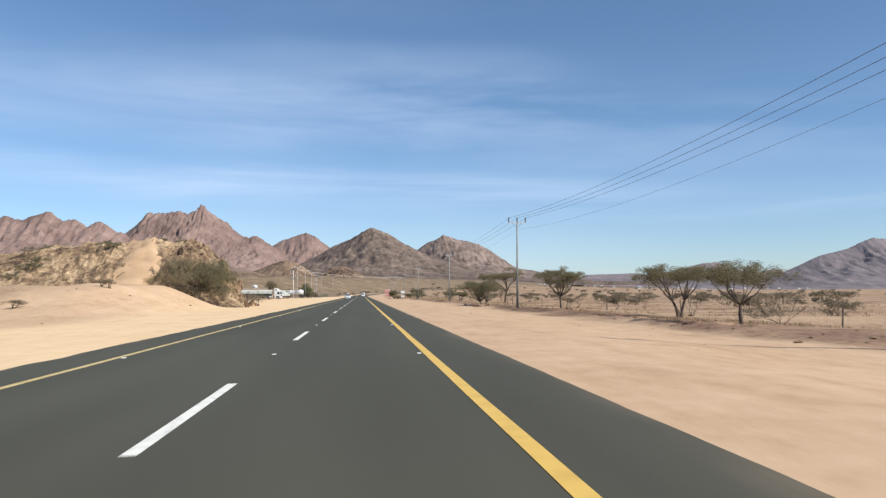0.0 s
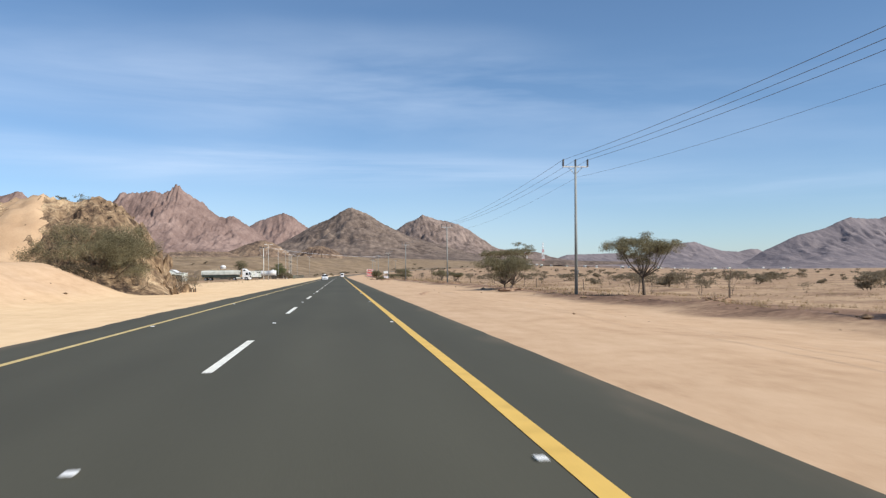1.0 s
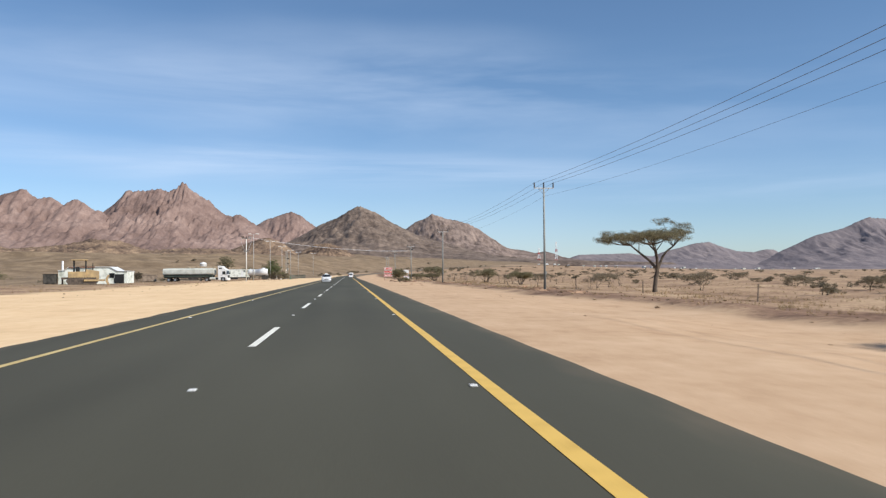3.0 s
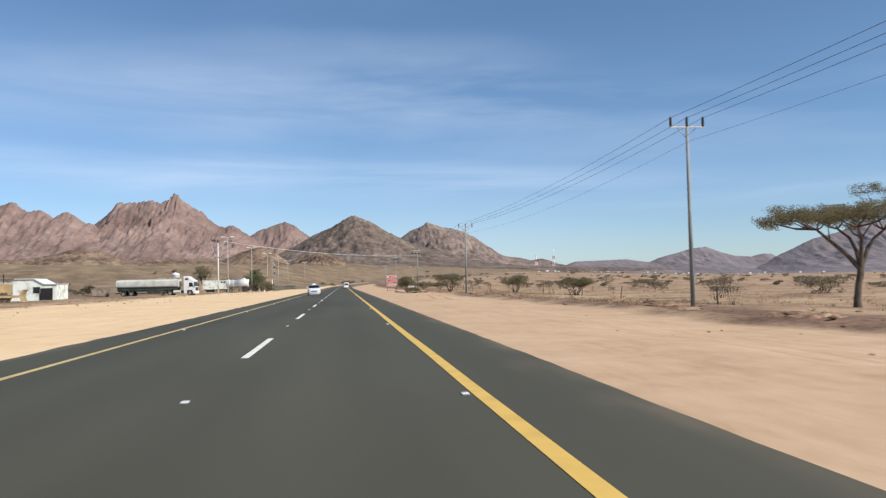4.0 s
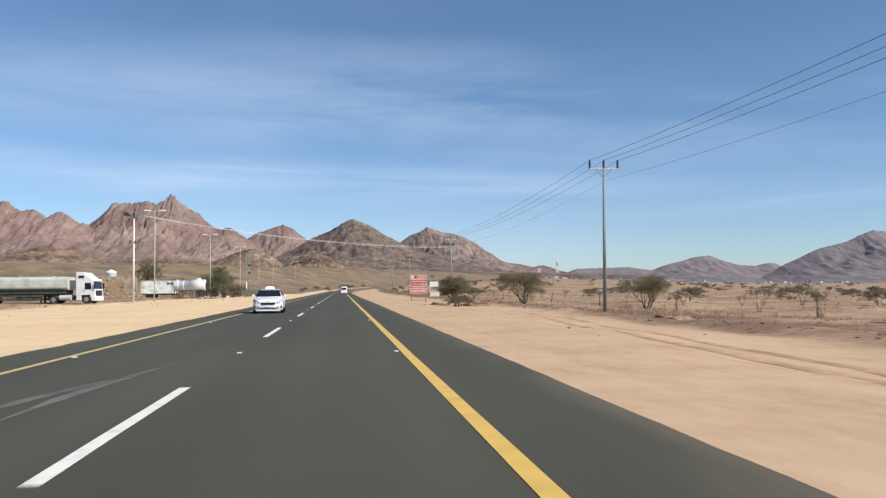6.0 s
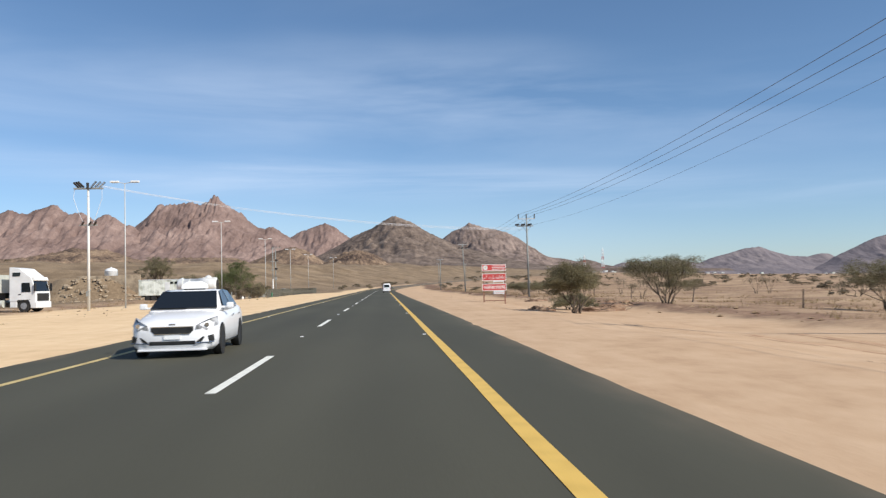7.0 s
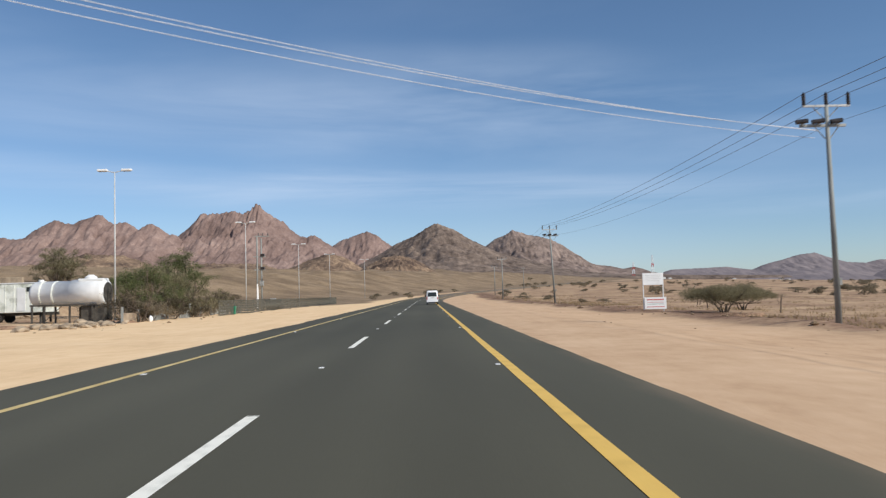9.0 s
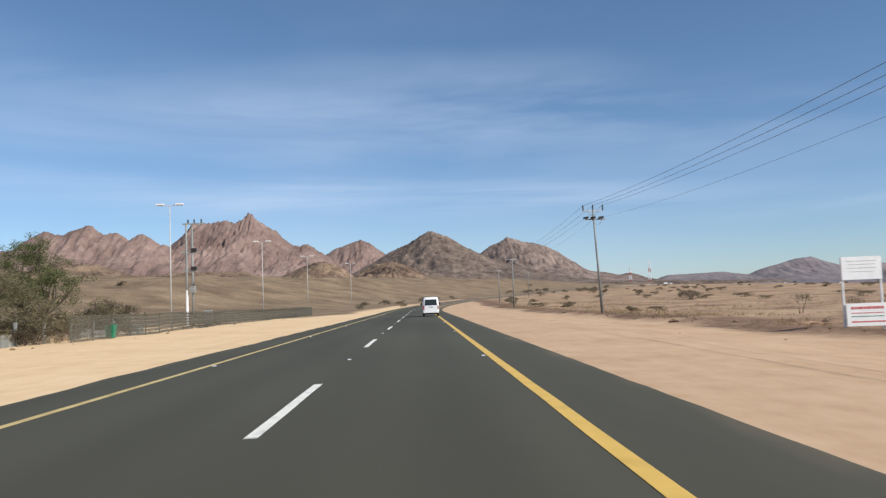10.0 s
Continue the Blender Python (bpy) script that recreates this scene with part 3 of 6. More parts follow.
def skyline(pts, x):
    xs = [p[0] for p in pts]
    return float(np.interp(x, xs, [p[1] for p in pts]))


def mountain(name, label, y0, pts, front, back, nx, ny, mat, base, rough, gully, seed, side=0.0):
    """A range whose crest runs through the given places (x, height) at y0 and falls towards both sides, cut by gullies."""
    x0, x1 = pts[0][0], pts[-1][0]
    spur = gully * 0.3
    cleft = 0.034 if mat in (RED_ROCK, BROWN_ROCK) else 0.012
    verts = []
    for j in range(ny):
        v = j / (ny - 1)
        # rows lie closer together near the crest
        s = 1 - 2 * v
        d = -front * s ** 1.3 if s > 0 else back * (-s)
        for i in range(nx):
            x = x0 + (x1 - x0) * i / (nx - 1)
            y = y0 + d + side * (x - (x0 + x1) / 2)
            t = abs(d) / (front if d < 0 else back)
            # spurs: the crest line swings with depth, so ridges run down the slope
            warp = gully * (0.6 * ripple(x, d * 0.6, gully * 1.4, seed) + 0.5 * ripple(x, d, gully * 0.5, seed + 3)) * min(1.0, t * 3)
            at = min(max(x + warp, x0), x1)
            peak = skyline(pts, at)
            broad = (peak + skyline(pts, max(x0, at - spur)) + skyline(pts, min(x1, at + spur))) / 3
            h = max(0.0, peak + (broad - peak) * min(1.0, 14 * t) - base)
            fall = (1 - t) ** 1.25 * 0.8 + 0.2 * (1 - t) ** 3
            rid = 1 - abs(2 * ripple(x, d * 0.35, gully * 0.55, seed + 11))
            rid2 = 1 - abs(2 * ripple(x, d * 0.5, gully * 0.2, seed + 17))
            cut = min(1.0, t * 5) * (1 - t * 0.6)
            z = h * fall * (1 - cut * 0.085 * (1 - rid) - cut * 0.07 * (1 - rid2))
            z += rough * h * (0.034 * ripple(x, d, gully * 0.34, seed + 23) + 0.014 * ripple(x, d, gully * 0.14, seed + 25) + 0.006 * ripple(x, d, gully * 0.07, seed + 26)) * (0.2 + cut)
            z += rough * 0.013 * h * (ripple(x, d, gully * 0.10, seed + 29) + ripple(x, d, gully * 0.05, seed + 31)) * (1 - t)
            # narrow clefts that part the crest into domes and towers
            split = max(0.0, 0.22 - abs(ripple(x + 0.3 * gully * ripple(x, d, gully, seed), d * 0.3, gully * 0.42, seed + 37))) / 0.22
            z -= cleft * h * split ** 1.5 * (1 - t) ** 1.5 * (0.25 + 0.75 * min(1.0, 8 * t))
            end = min(1.0, 6 * i / (nx - 1), 6 * (nx - 1 - i) / (nx - 1))
            verts.append((x, y, base - 8 + (z + 8) * (0.15 + 0.85 * end) if t < 1 else base - 14))
    faces = [(j * nx + i, j * nx + i + 1, (j + 1) * nx + i + 1, (j + 1) * nx + i) for j in range(ny - 1) for i in range(nx - 1)]
    tagged(new(name, mesh_from(name, verts, faces, mat, True)), label, "mountain", kind="structure")


build_ground()
build_road()
mountain("mountain_west", "jagged reddish granite mountain range", 3800,
         [(-2300, 190), (-2050, 240), (-1843, 301), (-1794, 290), (-1746, 294), (-1673, 341), (-1597, 372), (-1562, 353), (-1526, 352), (-1468, 379), (-1418, 394), (-1395, 380), (-1372, 359), (-1346, 347), (-1297, 358), (-1270, 336), (-1246, 314), (-1228, 332), (-1199, 347), (-1165, 335), (-1131, 307), (-1110, 292), (-1095, 298), (-1076, 286), (-1015, 231), (-869, 120), (-780, 60)],
         900, 250, 330, 90, RED_ROCK, 36, 1.0, 130, 1.7)
mountain("mountain_castle", "reddish granite massif with a castle-like summit knob", 4060,
         [(-1420, 90), (-1335, 178), (-1238, 268), (-1145, 307), (-1091, 354), (-1047, 412), (-1017, 407), (-955, 413), (-892, 421), (-854, 405), (-821, 419), (-811, 423), (-806, 442), (-799, 437), (-793, 455), (-785, 454), (-778, 441), (-770, 447), (-762, 429), (-740, 411), (-702, 382), (-663, 369), (-625, 322), (-591, 295), (-555, 287), (-522, 295), (-496, 282), (-470, 263), (-431, 239), (-353, 175), (-222, 94), (-120, 50)],
         1150, 250, 380, 100, RED_ROCK, 38, 1.0, 120, 5.3)
mountain("mountain_small", "pinkish pointed granite peak", 4700,
         [(-760, 110), (-622, 204), (-547, 260), (-502, 291), (-441, 322), (-380, 341), (-350, 353), (-319, 363), (-289, 350), (-258, 335), (-212, 297), (-181, 275), (-119, 202), (-20, 90)],
         900, 200, 180, 60, RED_ROCK, 45, 1.0, 130, 9.1)
mountain("mountain_centre", "dark brown pyramid-shaped rocky mountain", 3950,
         [(-620, 50), (-469, 88), (-368, 128), (-292, 152), (-215, 190), (-151, 227), (-99, 253), (-47, 274), (-8, 301), (31, 319), (57, 331), (91, 314), (136, 296), (189, 261), (255, 226), (308, 200), (361, 176), (468, 151), (576, 119), (712, 85), (849, 62), (1000, 45)],
         1500, 300, 330, 100, DARK_ROCK, 37, 1.0, 120, 2.9)
mountain("mountain_east_peak", "brown rocky peak with a pale scar and a long shoulder", 4600,
         [(60, 90), (174, 166), (267, 222), (330, 259), (377, 296), (424, 312), (455, 330), (471, 346), (484, 338), (503, 330), (550, 315), (613, 303), (677, 284), (740, 252), (804, 205), (852, 170), (900, 147), (932, 138), (997, 131), (1061, 115), (1127, 124), (1192, 104), (1241, 82), (1323, 50), (1450, 44)],
         1200, 200, 300, 80, BROWN_ROCK, 24, 0.9, 120, 13.3)
mountain("mountain_far_ridge", "distant ridge with haze put into its grey-violet colour", 4300,
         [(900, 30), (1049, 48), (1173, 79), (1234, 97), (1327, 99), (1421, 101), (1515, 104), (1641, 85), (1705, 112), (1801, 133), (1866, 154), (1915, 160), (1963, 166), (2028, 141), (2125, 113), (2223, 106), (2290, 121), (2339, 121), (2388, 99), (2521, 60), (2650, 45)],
         700, 200, 260, 50, HAZED_ROCK, 6, 0.8, 110, 21.7)
mountain("mountain_east", "rocky mountain across the plain, haze put into its grey-violet colour", 3850,
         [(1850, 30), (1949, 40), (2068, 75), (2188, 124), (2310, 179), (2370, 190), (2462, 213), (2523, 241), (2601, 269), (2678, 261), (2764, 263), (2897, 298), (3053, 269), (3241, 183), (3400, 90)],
         800, 200, 240, 60, HAZED_ROCK, 5, 0.9, 110, 27.1)
mountain("hill_front", "brown stony hill at the foot of the mountains", 930,
         [(-130, 6), (-100, 7), (-79, 10), (-66, 15), (-56, 20), (-45, 27), (-34, 32), (-23, 34), (-14, 32), (-6, 29), (7, 21), (20, 14), (33, 9), (45, 6.5), (70, 6)],
         160, 60, 240, 100, FOOT_ROCK, 6, 2.4, 15, 31.1)
mountain("hill_dark", "dark brown rocky hill", 1280,
         [(-330, 10), (-260, 14), (-218, 22), (-185, 33), (-164, 40), (-144, 49), (-127, 54), (-115, 56), (-103, 52), (-90, 45), (-77, 36), (-57, 26), (-20, 14), (40, 10)],
         220, 90, 200, 70, FOOT_ROCK, 9, 1.8, 26, 35.9)
mountain("hill_west", "brown and ochre stony foothills", 800,
         [(-620, 20), (-520, 36), (-460, 24), (-400, 33), (-330, 38), (-280, 25), (-237, 28), (-214, 33), (-191, 31), (-167, 23), (-139, 25), (-106, 24), (-77, 21), (-48, 14), (-27, 7), (0, 3)],
         350, 90, 420, 130, FOOT_ROCK, 0.3, 2.8, 30, 41.3)


mountain("hill_plain", "low stony rise across the plain", 1150,
         [(40, 11), (75, 12.5), (120, 14.5), (180, 14), (230, 12.5), (270, 11.5), (340, 8.5), (400, 6.5), (480, 5), (560, 3.6), (700, 2.6), (1100, 2)],
         260, 120, 260, 40, SOIL_ROCK, 1.0, 2.2, 30, 51.7)


def hill_shape(x, y):
    """The cut rock hill beside the road."""
    front, back = smooth_step(83, 103, y - 0.35 * max(0.0, x + 26)), 1 - smooth_step(112, 134, y)
    right = smooth_step(-12.8, -22.0, x + 0.62 * max(0.0, y - 103) + 1.2 * ripple(x, y, 5.0, 1.5))
    left = 1 - 0.35 * smooth_step(-32, -58, x) - 0.65 * smooth_step(-58, -95, x)
    k = front * back * right * left
    ledge = 0.6 * ripple(x, y * 1.2, 3.2, 6.0) + 0.75 * abs(ripple(x * 1.6, y, 1.7, 8.0)) + 0.4 * ripple(x, y, 0.8, 2.0)
    crag = 0.8 * abs(ripple(x * 1.3, y * 1.1, 1.3, 21.0)) + 0.5 * abs(ripple(x * 1.2, y, 0.7, 23.0))
    ledge += 0.9 * crag * smooth_step(-30, -20, x)
    return 8.2 * k + ledge * min(1.0, 2.6 * k) * (1.15 if x > -26 else 1.0) - 0.4 * (1 - min(1.0, 6 * k))


def build_hill():
    xs, ys = axis((-110, -60, 1.6), (-60, -36, 0.9), (-36, -9, 0.4)), axis((68, 120, 0.5), (120, 150, 1.2))
    w = len(xs)
    verts = [(x + 0.25 * ripple(x, y, 1.1, 12.0), y + 0.3 * ripple(x, y, 1.3, 15.0), hill_shape(x, y)) for y in ys for x in xs]
    faces = [(j * w + i, j * w + i + 1, (j + 1) * w + i + 1, (j + 1) * w + i) for j in range(len(ys) - 1) for i in range(w - 1)]
    tagged(new("rocky_hill", mesh_from("rocky_hill", verts, faces, NEAR_ROCK, False)), "ochre and brown cut rock hill above the sand bank", "hill", kind="structure")


build_hill()


def sand_chute():
    """A pale tongue of loose sand running down the rock hill."""
    vs, n, m = [], 40, 9
    for j in range(n):
        v = j / (n - 1)
        y, xc, w = 84 + 28 * v, -27.5 - 2.0 * v + 1.4 * math.sin(4.5 * v), 3.2 - 1.3 * v + 0.5 * math.sin(9 * v)
        for i in range(m):
            o = 2 * i / (m - 1) - 1
            x = xc + w * o * (1 + 0.25 * ripple(o, y, 2.5, 44.0))
            vs.append((x, y, max(hill_shape(x, y), ground_height(x, y)) + 0.42 * (1 - o * o) - 0.14 + 0.12 * ripple(x, y, 1.3, 46.0)))
    fs = [(j * m + i, j * m + i + 1, (j + 1) * m + i + 1, (j + 1) * m + i) for j in range(n - 1) for i in range(m - 1)]
    tagged(new("sand_chute", mesh_from("sand_chute", vs, fs, SAND, True)), "pale tongue of loose sand on the rock hill", "sand", kind="structure")


sand_chute()


def tyre_tracks():
    """Pairs of ruts that vehicles have pressed into the graded sand."""
    rng = random.Random(19)
    for k, (xa, ya, xb, yb) in enumerate([(5.6, 78, 6.4, 96), (10.0, 196, 12.0, 252)]):
        vs, fs = [], []
        n = max(12, int((yb - ya) / 1.2))
        wig = rng.uniform(0, 6)
        for side in ((0.78,) if k == 0 else (-0.78, 0.78)):
            base = len(vs)
            for j in range(n):
                v = j / (n - 1)
                y = ya + (yb - ya) * v
                x = xa + (xb - xa) * (3 * v * v - 2 * v ** 3) + 0.5 * math.sin(4 * v + wig) + side
                keep = max(0.0, min(1.0, 5 * v, 5 * (1 - v))) * (0.55 + 0.6 * ripple(side, y, 6.0, wig))
                for o, up in ((-0.30, -0.04), (-0.17, 0.022), (0.0, 0.006), (0.17, 0.022), (0.30, -0.04)):
                    vs.append((x + o, y, ground_height(x, y) + up - 0.05 * (1 - min(1.0, max(0.0, keep * 2)))))
            fs += [(base + j * 5 + i, base + j * 5 + i + 1, base + (j + 1) * 5 + i + 1, base + (j + 1) * 5 + i) for j in range(n - 1) for i in range(4)]
        tagged(new("tyre_track", mesh_from("tyre_track", vs, fs, RUT_SAND, True)), "pair of old tyre ruts in the roadside sand", "tyre track", "tyre tracks", kind="structure")


tyre_tracks()
# ---- power line and lamps ----
def insulator(bm, x, y, z, h=0.52):
    for k in range(5):
        rod(bm, (x, y, z + h * k / 5), (x, y, z + h * (k + 0.75) / 5), 0.092, 0.07, 8)
    return rod(bm, (x, y, z - 0.06), (x, y, z + h + 0.04), 0.03, 0.03, 6)


def utility_pole(x, y, h, lean=0.0, switchgear=False):
    p = thing("utility_pole", "tall grey steel utility pole with three dark insulators" + (" and fuse switches" if switchgear else ""), "utility pole", x, y, ground_height(x, y) - 0.05, group="roadside power line")
    part("shaft", bar((0, 0, -0.3), (lean, 0, h - 0.45), 0.135, 0.08, 12), POLE_WOOD, p, smooth=True)
    part("crossarm", boxes((lean - 1.02, lean + 1.02, -0.045, 0.045, h - 0.49, h - 0.40), bevel=0.01), PALE_POLE, p)
    for s in (-1, 1):
        part("brace", bar((lean + 0.55 * s, 0.06, h - 0.5), (lean, 0.1, h - 1.05), 0.02), STEEL, p)
    for o in (-0.97, 0.0, 0.97):
        part("insulator", insulator(bmesh.new(), lean + o, 0, h - 0.4), DARK_PORCELAIN, p, "dark ribbed insulator" if o else "")
    part("ground_clamp", boxes((0.1, 0.2, -0.08, 0.08, 1.7, 2.0)), STEEL, p)
    if switchgear:
        z = h - 1.3
        part("crossarm", boxes((-1.25, 0.75, -0.05, 0.05, z - 0.06, z + 0.06), bevel=0.01), STEEL, p)
        for o in (-1.15, -0.45, 0.35):
            f = part("fuse_switch", bar((o - 0.3, -0.12, z + 0.14), (o + 0.2, -0.12, z + 0.2), 0.10, 0.10, 10), DARK_PORCELAIN, p, "dark fuse switch")
            part("bracket", boxes((o - 0.05, o + 0.05, -0.12, 0.02, z, z + 0.1)), STEEL, f)
        part("brace", bar((0.5, 0.06, z), (0.1, 0.12, z - 0.55), 0.02), STEEL, p)
        part("brace", bar((-0.6, 0.06, z), (-0.1, 0.12, z - 0.55), 0.02), STEEL, p)
    return p


POLES = [(18.6, 13.5, 10.1), (18.1, 84.0, 10.4), (19.8, 171.5, 10.9), (17.9, 244.0, 10.15), (17.7, 318.0, 9.85), (17.8, 393.8, 10.6), (17.8, 469.0, 9.7), (22.5, 545.0, 9.6), (41.0, 620.0, 9.6)]
LEANS = [0, 0.1, 0, 0.1, -0.05, -0.45, 0, 0, 0]
for (x, y, h), lean in zip(POLES, LEANS):
    utility_pole(x, y, h, lean, switchgear=y in (318.0, 393.8))


def cable(name, a, b, sag, r, mat, label, group):
    a, b = Vector(a), Vector(b)
    pts = []
    for k in range(25):
        t = k / 24
        p = a.lerp(b, t)
        p.z -= 4 * sag * t * (1 - t)
        pts.append(p)
    vs, fs = [], []
    tube_mesh(vs, fs, pts, [r] * len(pts), 5)
    tagged(new(name, mesh_from(name, vs, fs, mat, True)), label, "cable", group)


for (p, l0), (q, l1) in zip(list(zip(POLES, LEANS)), list(zip(POLES, LEANS))[1:]):
    za, zb = ground_height(p[0], p[1]), ground_height(q[0], q[1])
    for o in (-0.97, 0.0, 0.97):
        cable("power_cable", (p[0] + l0 + o, p[1], za + p[2] + 0.04), (q[0] + l1 + o, q[1], zb + q[2] + 0.04), 0.75, 0.0125, CABLE, "dark power cable sagging between utility poles", "roadside power line")
    cable("neutral_cable", (p[0] + l0 + 0.12, p[1], za + p[2] - 1.3), (q[0] + l1 + 0.12, q[1], zb + q[2] - 1.3), 0.9, 0.0075, CABLE, "thin grey lower cable between utility poles", "roadside power line")


def street_lamp(x, y, h):
    p = thing("street_lamp", "slim grey double-arm street lamp with flat heads", "street lamp", x, y, ground_height(x, y) - 0.02, group="street lamps along the verge")
    part("shaft", bar((0, 0, -0.2), (0, 0, h), 0.075, 0.04, 10), PALE_POLE, p, smooth=True)
    part("base_plate", boxes((-0.2, 0.2, -0.2, 0.2, 0, 0.05)), STEEL, p)
    for s in (-1, 1):
        part("arm", bar((0, 0, h - 0.05), (0.75 * s, 0, h + 0.10), 0.035), PALE_POLE, p)
        hd = part("lamp_head", boxes((min(0.55 * s, 1.35 * s), max(0.55 * s, 1.35 * s), -0.17, 0.17, h + 0.05, h + 0.22), bevel=0.05), WHITE_PAINT, p, "white lamp head")
        part("lens", boxes((min(0.65 * s, 1.25 * s), max(0.65 * s, 1.25 * s), -0.12, 0.12, h + 0.02, h + 0.048)), CLEAR_LAMP, hd)
    return p


lamp = street_lamp(-23.9, 301.2, 11.9)
for k in range(1, 6):
    y = 301.2 + 46.6 * k
    x = -24.0 - 0.15 * k + max(0, bend(y) - 1)
    copy_thing(lamp, pose(x, y, ground_height(x, y) - 0.02))


def dead_end_post(x, y, h):
    p = thing("terminal_post", "pale steel terminal post with double crossarm and strings of insulators", "utility pole", x, y, ground_height(x, y) - 0.05)
    part("shaft", bar((0, 0, -0.3), (0, 0, h), 0.14, 0.09, 12), CREAM_POLE, p, smooth=True)
    part("crossarm", boxes((-1.2, 1.25, -0.16, -0.08, h - 0.12, h), (-1.2, 1.25, 0.08, 0.16, h - 0.12, h)), STEEL, p)
    part("crossarm", boxes((-0.75, 0.75, -0.05, 0.05, h - 3.3, h - 3.18)), STEEL, p)
    # strings of discs, three to a side, slanting down from the crossarm's ends to the cables
    for s in (-1, 1):
        for j in range(3):
            y0 = -0.16 + 0.16 * j
            bm = bmesh.new()
            rod(bm, (0.30 * s + 0.28 * j * s, y0, h + 0.02), (0.78 * s + 0.28 * j * s, y0 * 1.6, h + 0.52), 0.02, 0.02, 6)
            for k in range(6):
                q = (k + 0.5) / 6
                xx, zz = (0.30 + 0.48 * q + 0.28 * j) * s, h + 0.02 + 0.50 * q
                rod(bm, (xx - 0.025 * s, y0 * (1 + 0.6 * q), zz - 0.025), (xx + 0.025 * s, y0 * (1 + 0.6 * q), zz + 0.025), 0.115, 0.07, 9)
            part("insulator_string", bm, DARK_PORCELAIN, p)
    part("arrester", bar((0, -0.14, h - 0.1), (0, -0.14, h + 0.42), 0.10, 0.13, 9), DARK_PORCELAIN, p)
    for o in (-0.5, 0.1, 0.55):
        part("fuse_switch", bar((o, -0.1, h - 3.2), (o + 0.18, -0.16, h - 2.95), 0.08, 0.08), DARK_PORCELAIN, p)
    for s in (-1, 1):
        vs, fs = [], []
        tube_mesh(vs, fs, [(1.15 * s, 0, h), (1.2 * s, -0.1, h - 0.9), (0.85 * s, -0.1, h - 2.0), (0.4 * s, 0, h - 3.1)], [0.02] * 4, 5)
        part("jumper_lead", mesh_from("jumper_lead", vs, fs, BRIGHT_CABLE), None, p)
    part("meter_box", boxes((-0.12, 0.12, -0.33, -0.16, 1.3, 1.75), bevel=0.01), STEEL, p)
    return p


dead_end_post(-24.9, 294.5, 10.7)
zd = ground_height(17.7, 318.0)
for k, o in enumerate((-1.1, 0.0, 1.1)):
    cable("crossing_cable", (-24.9 + 0.8, 294.6 + 0.85 * o, 10.75), (17.1 + 0.3 * o, 317.9 + 0.75 * o, zd + 8.1 + 0.2 * (k == 1)), 1.0, 0.012, BRIGHT_CABLE, "bright bare cable spanning the road", "cables over the road")


def transformer_post(x, y, h):
    p = thing("transformer_post", "pair of steel posts carrying switchgear beside the fence", "utility pole", x, y, ground_height(x, y) - 0.05)
    part("shaft", bar((-0.2, 0, -0.3), (-0.2, 0, h), 0.12, 0.09, 10), POLE_WOOD, p, smooth=True)
    part("shaft", bar((0.38, 0, -0.3), (0.38, 0, h - 0.4), 0.13, 0.09, 10), POLE_WOOD, p, smooth=True)
    part("white_band", bar((-0.2, 0, 0.1), (-0.2, 0, 3.6), 0.135, 0.118, 10), SIGN_WHITE, p, "white painted foot")
    for z, a, b in ((h - 0.1, -0.55, 1.5), (h - 2.9, -0.7, 0.95), (h - 4.7, -0.6, 0.9)):
        part("crossarm", boxes((a, b, -0.06, 0.06, z - 0.06, z + 0.06)), STEEL, p)
    for o in (0.0, 0.6, 1.3):
        part("insulator", insulator(bmesh.new(), o, 0, h - 0.02, 0.36), DARK_PORCELAIN, p)
    for z in (h - 2.6, h - 4.4):
        part("fuse_switch", boxes((0.25, 0.8, -0.2, 0.2, z - 0.25, z + 0.1), bevel=0.04), DARK_PORCELAIN, p)
    part("transformer_tank", boxes((0.12, 0.64, -0.26, 0.26, h - 6.9, h - 6.2), bevel=0.05), STEEL, p, "grey transformer tank")
    part("bushing", bar((0.4, 0, h - 6.2), (0.4, 0, h - 5.6), 0.12, 0.08), DARK_PORCELAIN, p)
    return p


transformer_post(-22.6, 394.6, 10.2)


def cabinet(x, y):
    p = thing("electrical_cabinet", "small grey steel electrical cabinet on a plinth", "electrical box", x, y, ground_height(x, y) - 0.02)
    part("plinth", boxes((-0.4, 0.4, -0.3, 0.3, 0, 0.18)), STONE_WALL, p)
    body = part("body", boxes((-0.36, 0.36, -0.26, 0.26, 0.18, 1.6), bevel=0.02), STEEL, p)
    part("door", boxes((-0.31, 0.31, -0.285, -0.262, 0.26, 1.52), bevel=0.006), STEEL, body)


cabinet(-20.6, 394.0)

# ---- plants ----
def leaf_cloud(rng, centres, per, spread, size, flat):
    """Small three-cornered leaves scattered round the centres."""
    n = len(centres) * per
    c = np.repeat(np.array(centres), per, axis=0)
    off = np.clip(rng.normal(0, 1, (n, 3)), -1.8, 1.8) * np.array([spread, spread, spread * flat])
    p = c + off
    a = rng.normal(0, 1, (n, 3))
    a /= np.linalg.norm(a, axis=1)[:, None]
    b = np.cross(a, rng.normal(0, 1, (n, 3)))
    b /= np.linalg.norm(b, axis=1)[:, None] + 1e-9
    s = size * rng.uniform(0.6, 1.4, (n, 1))
    tri = np.stack([p - a * s, p + a * s * 0.9, p + b * s * 0.75], 1).reshape(-1, 3)
    return tri, np.arange(3 * n).reshape(-1, 3)


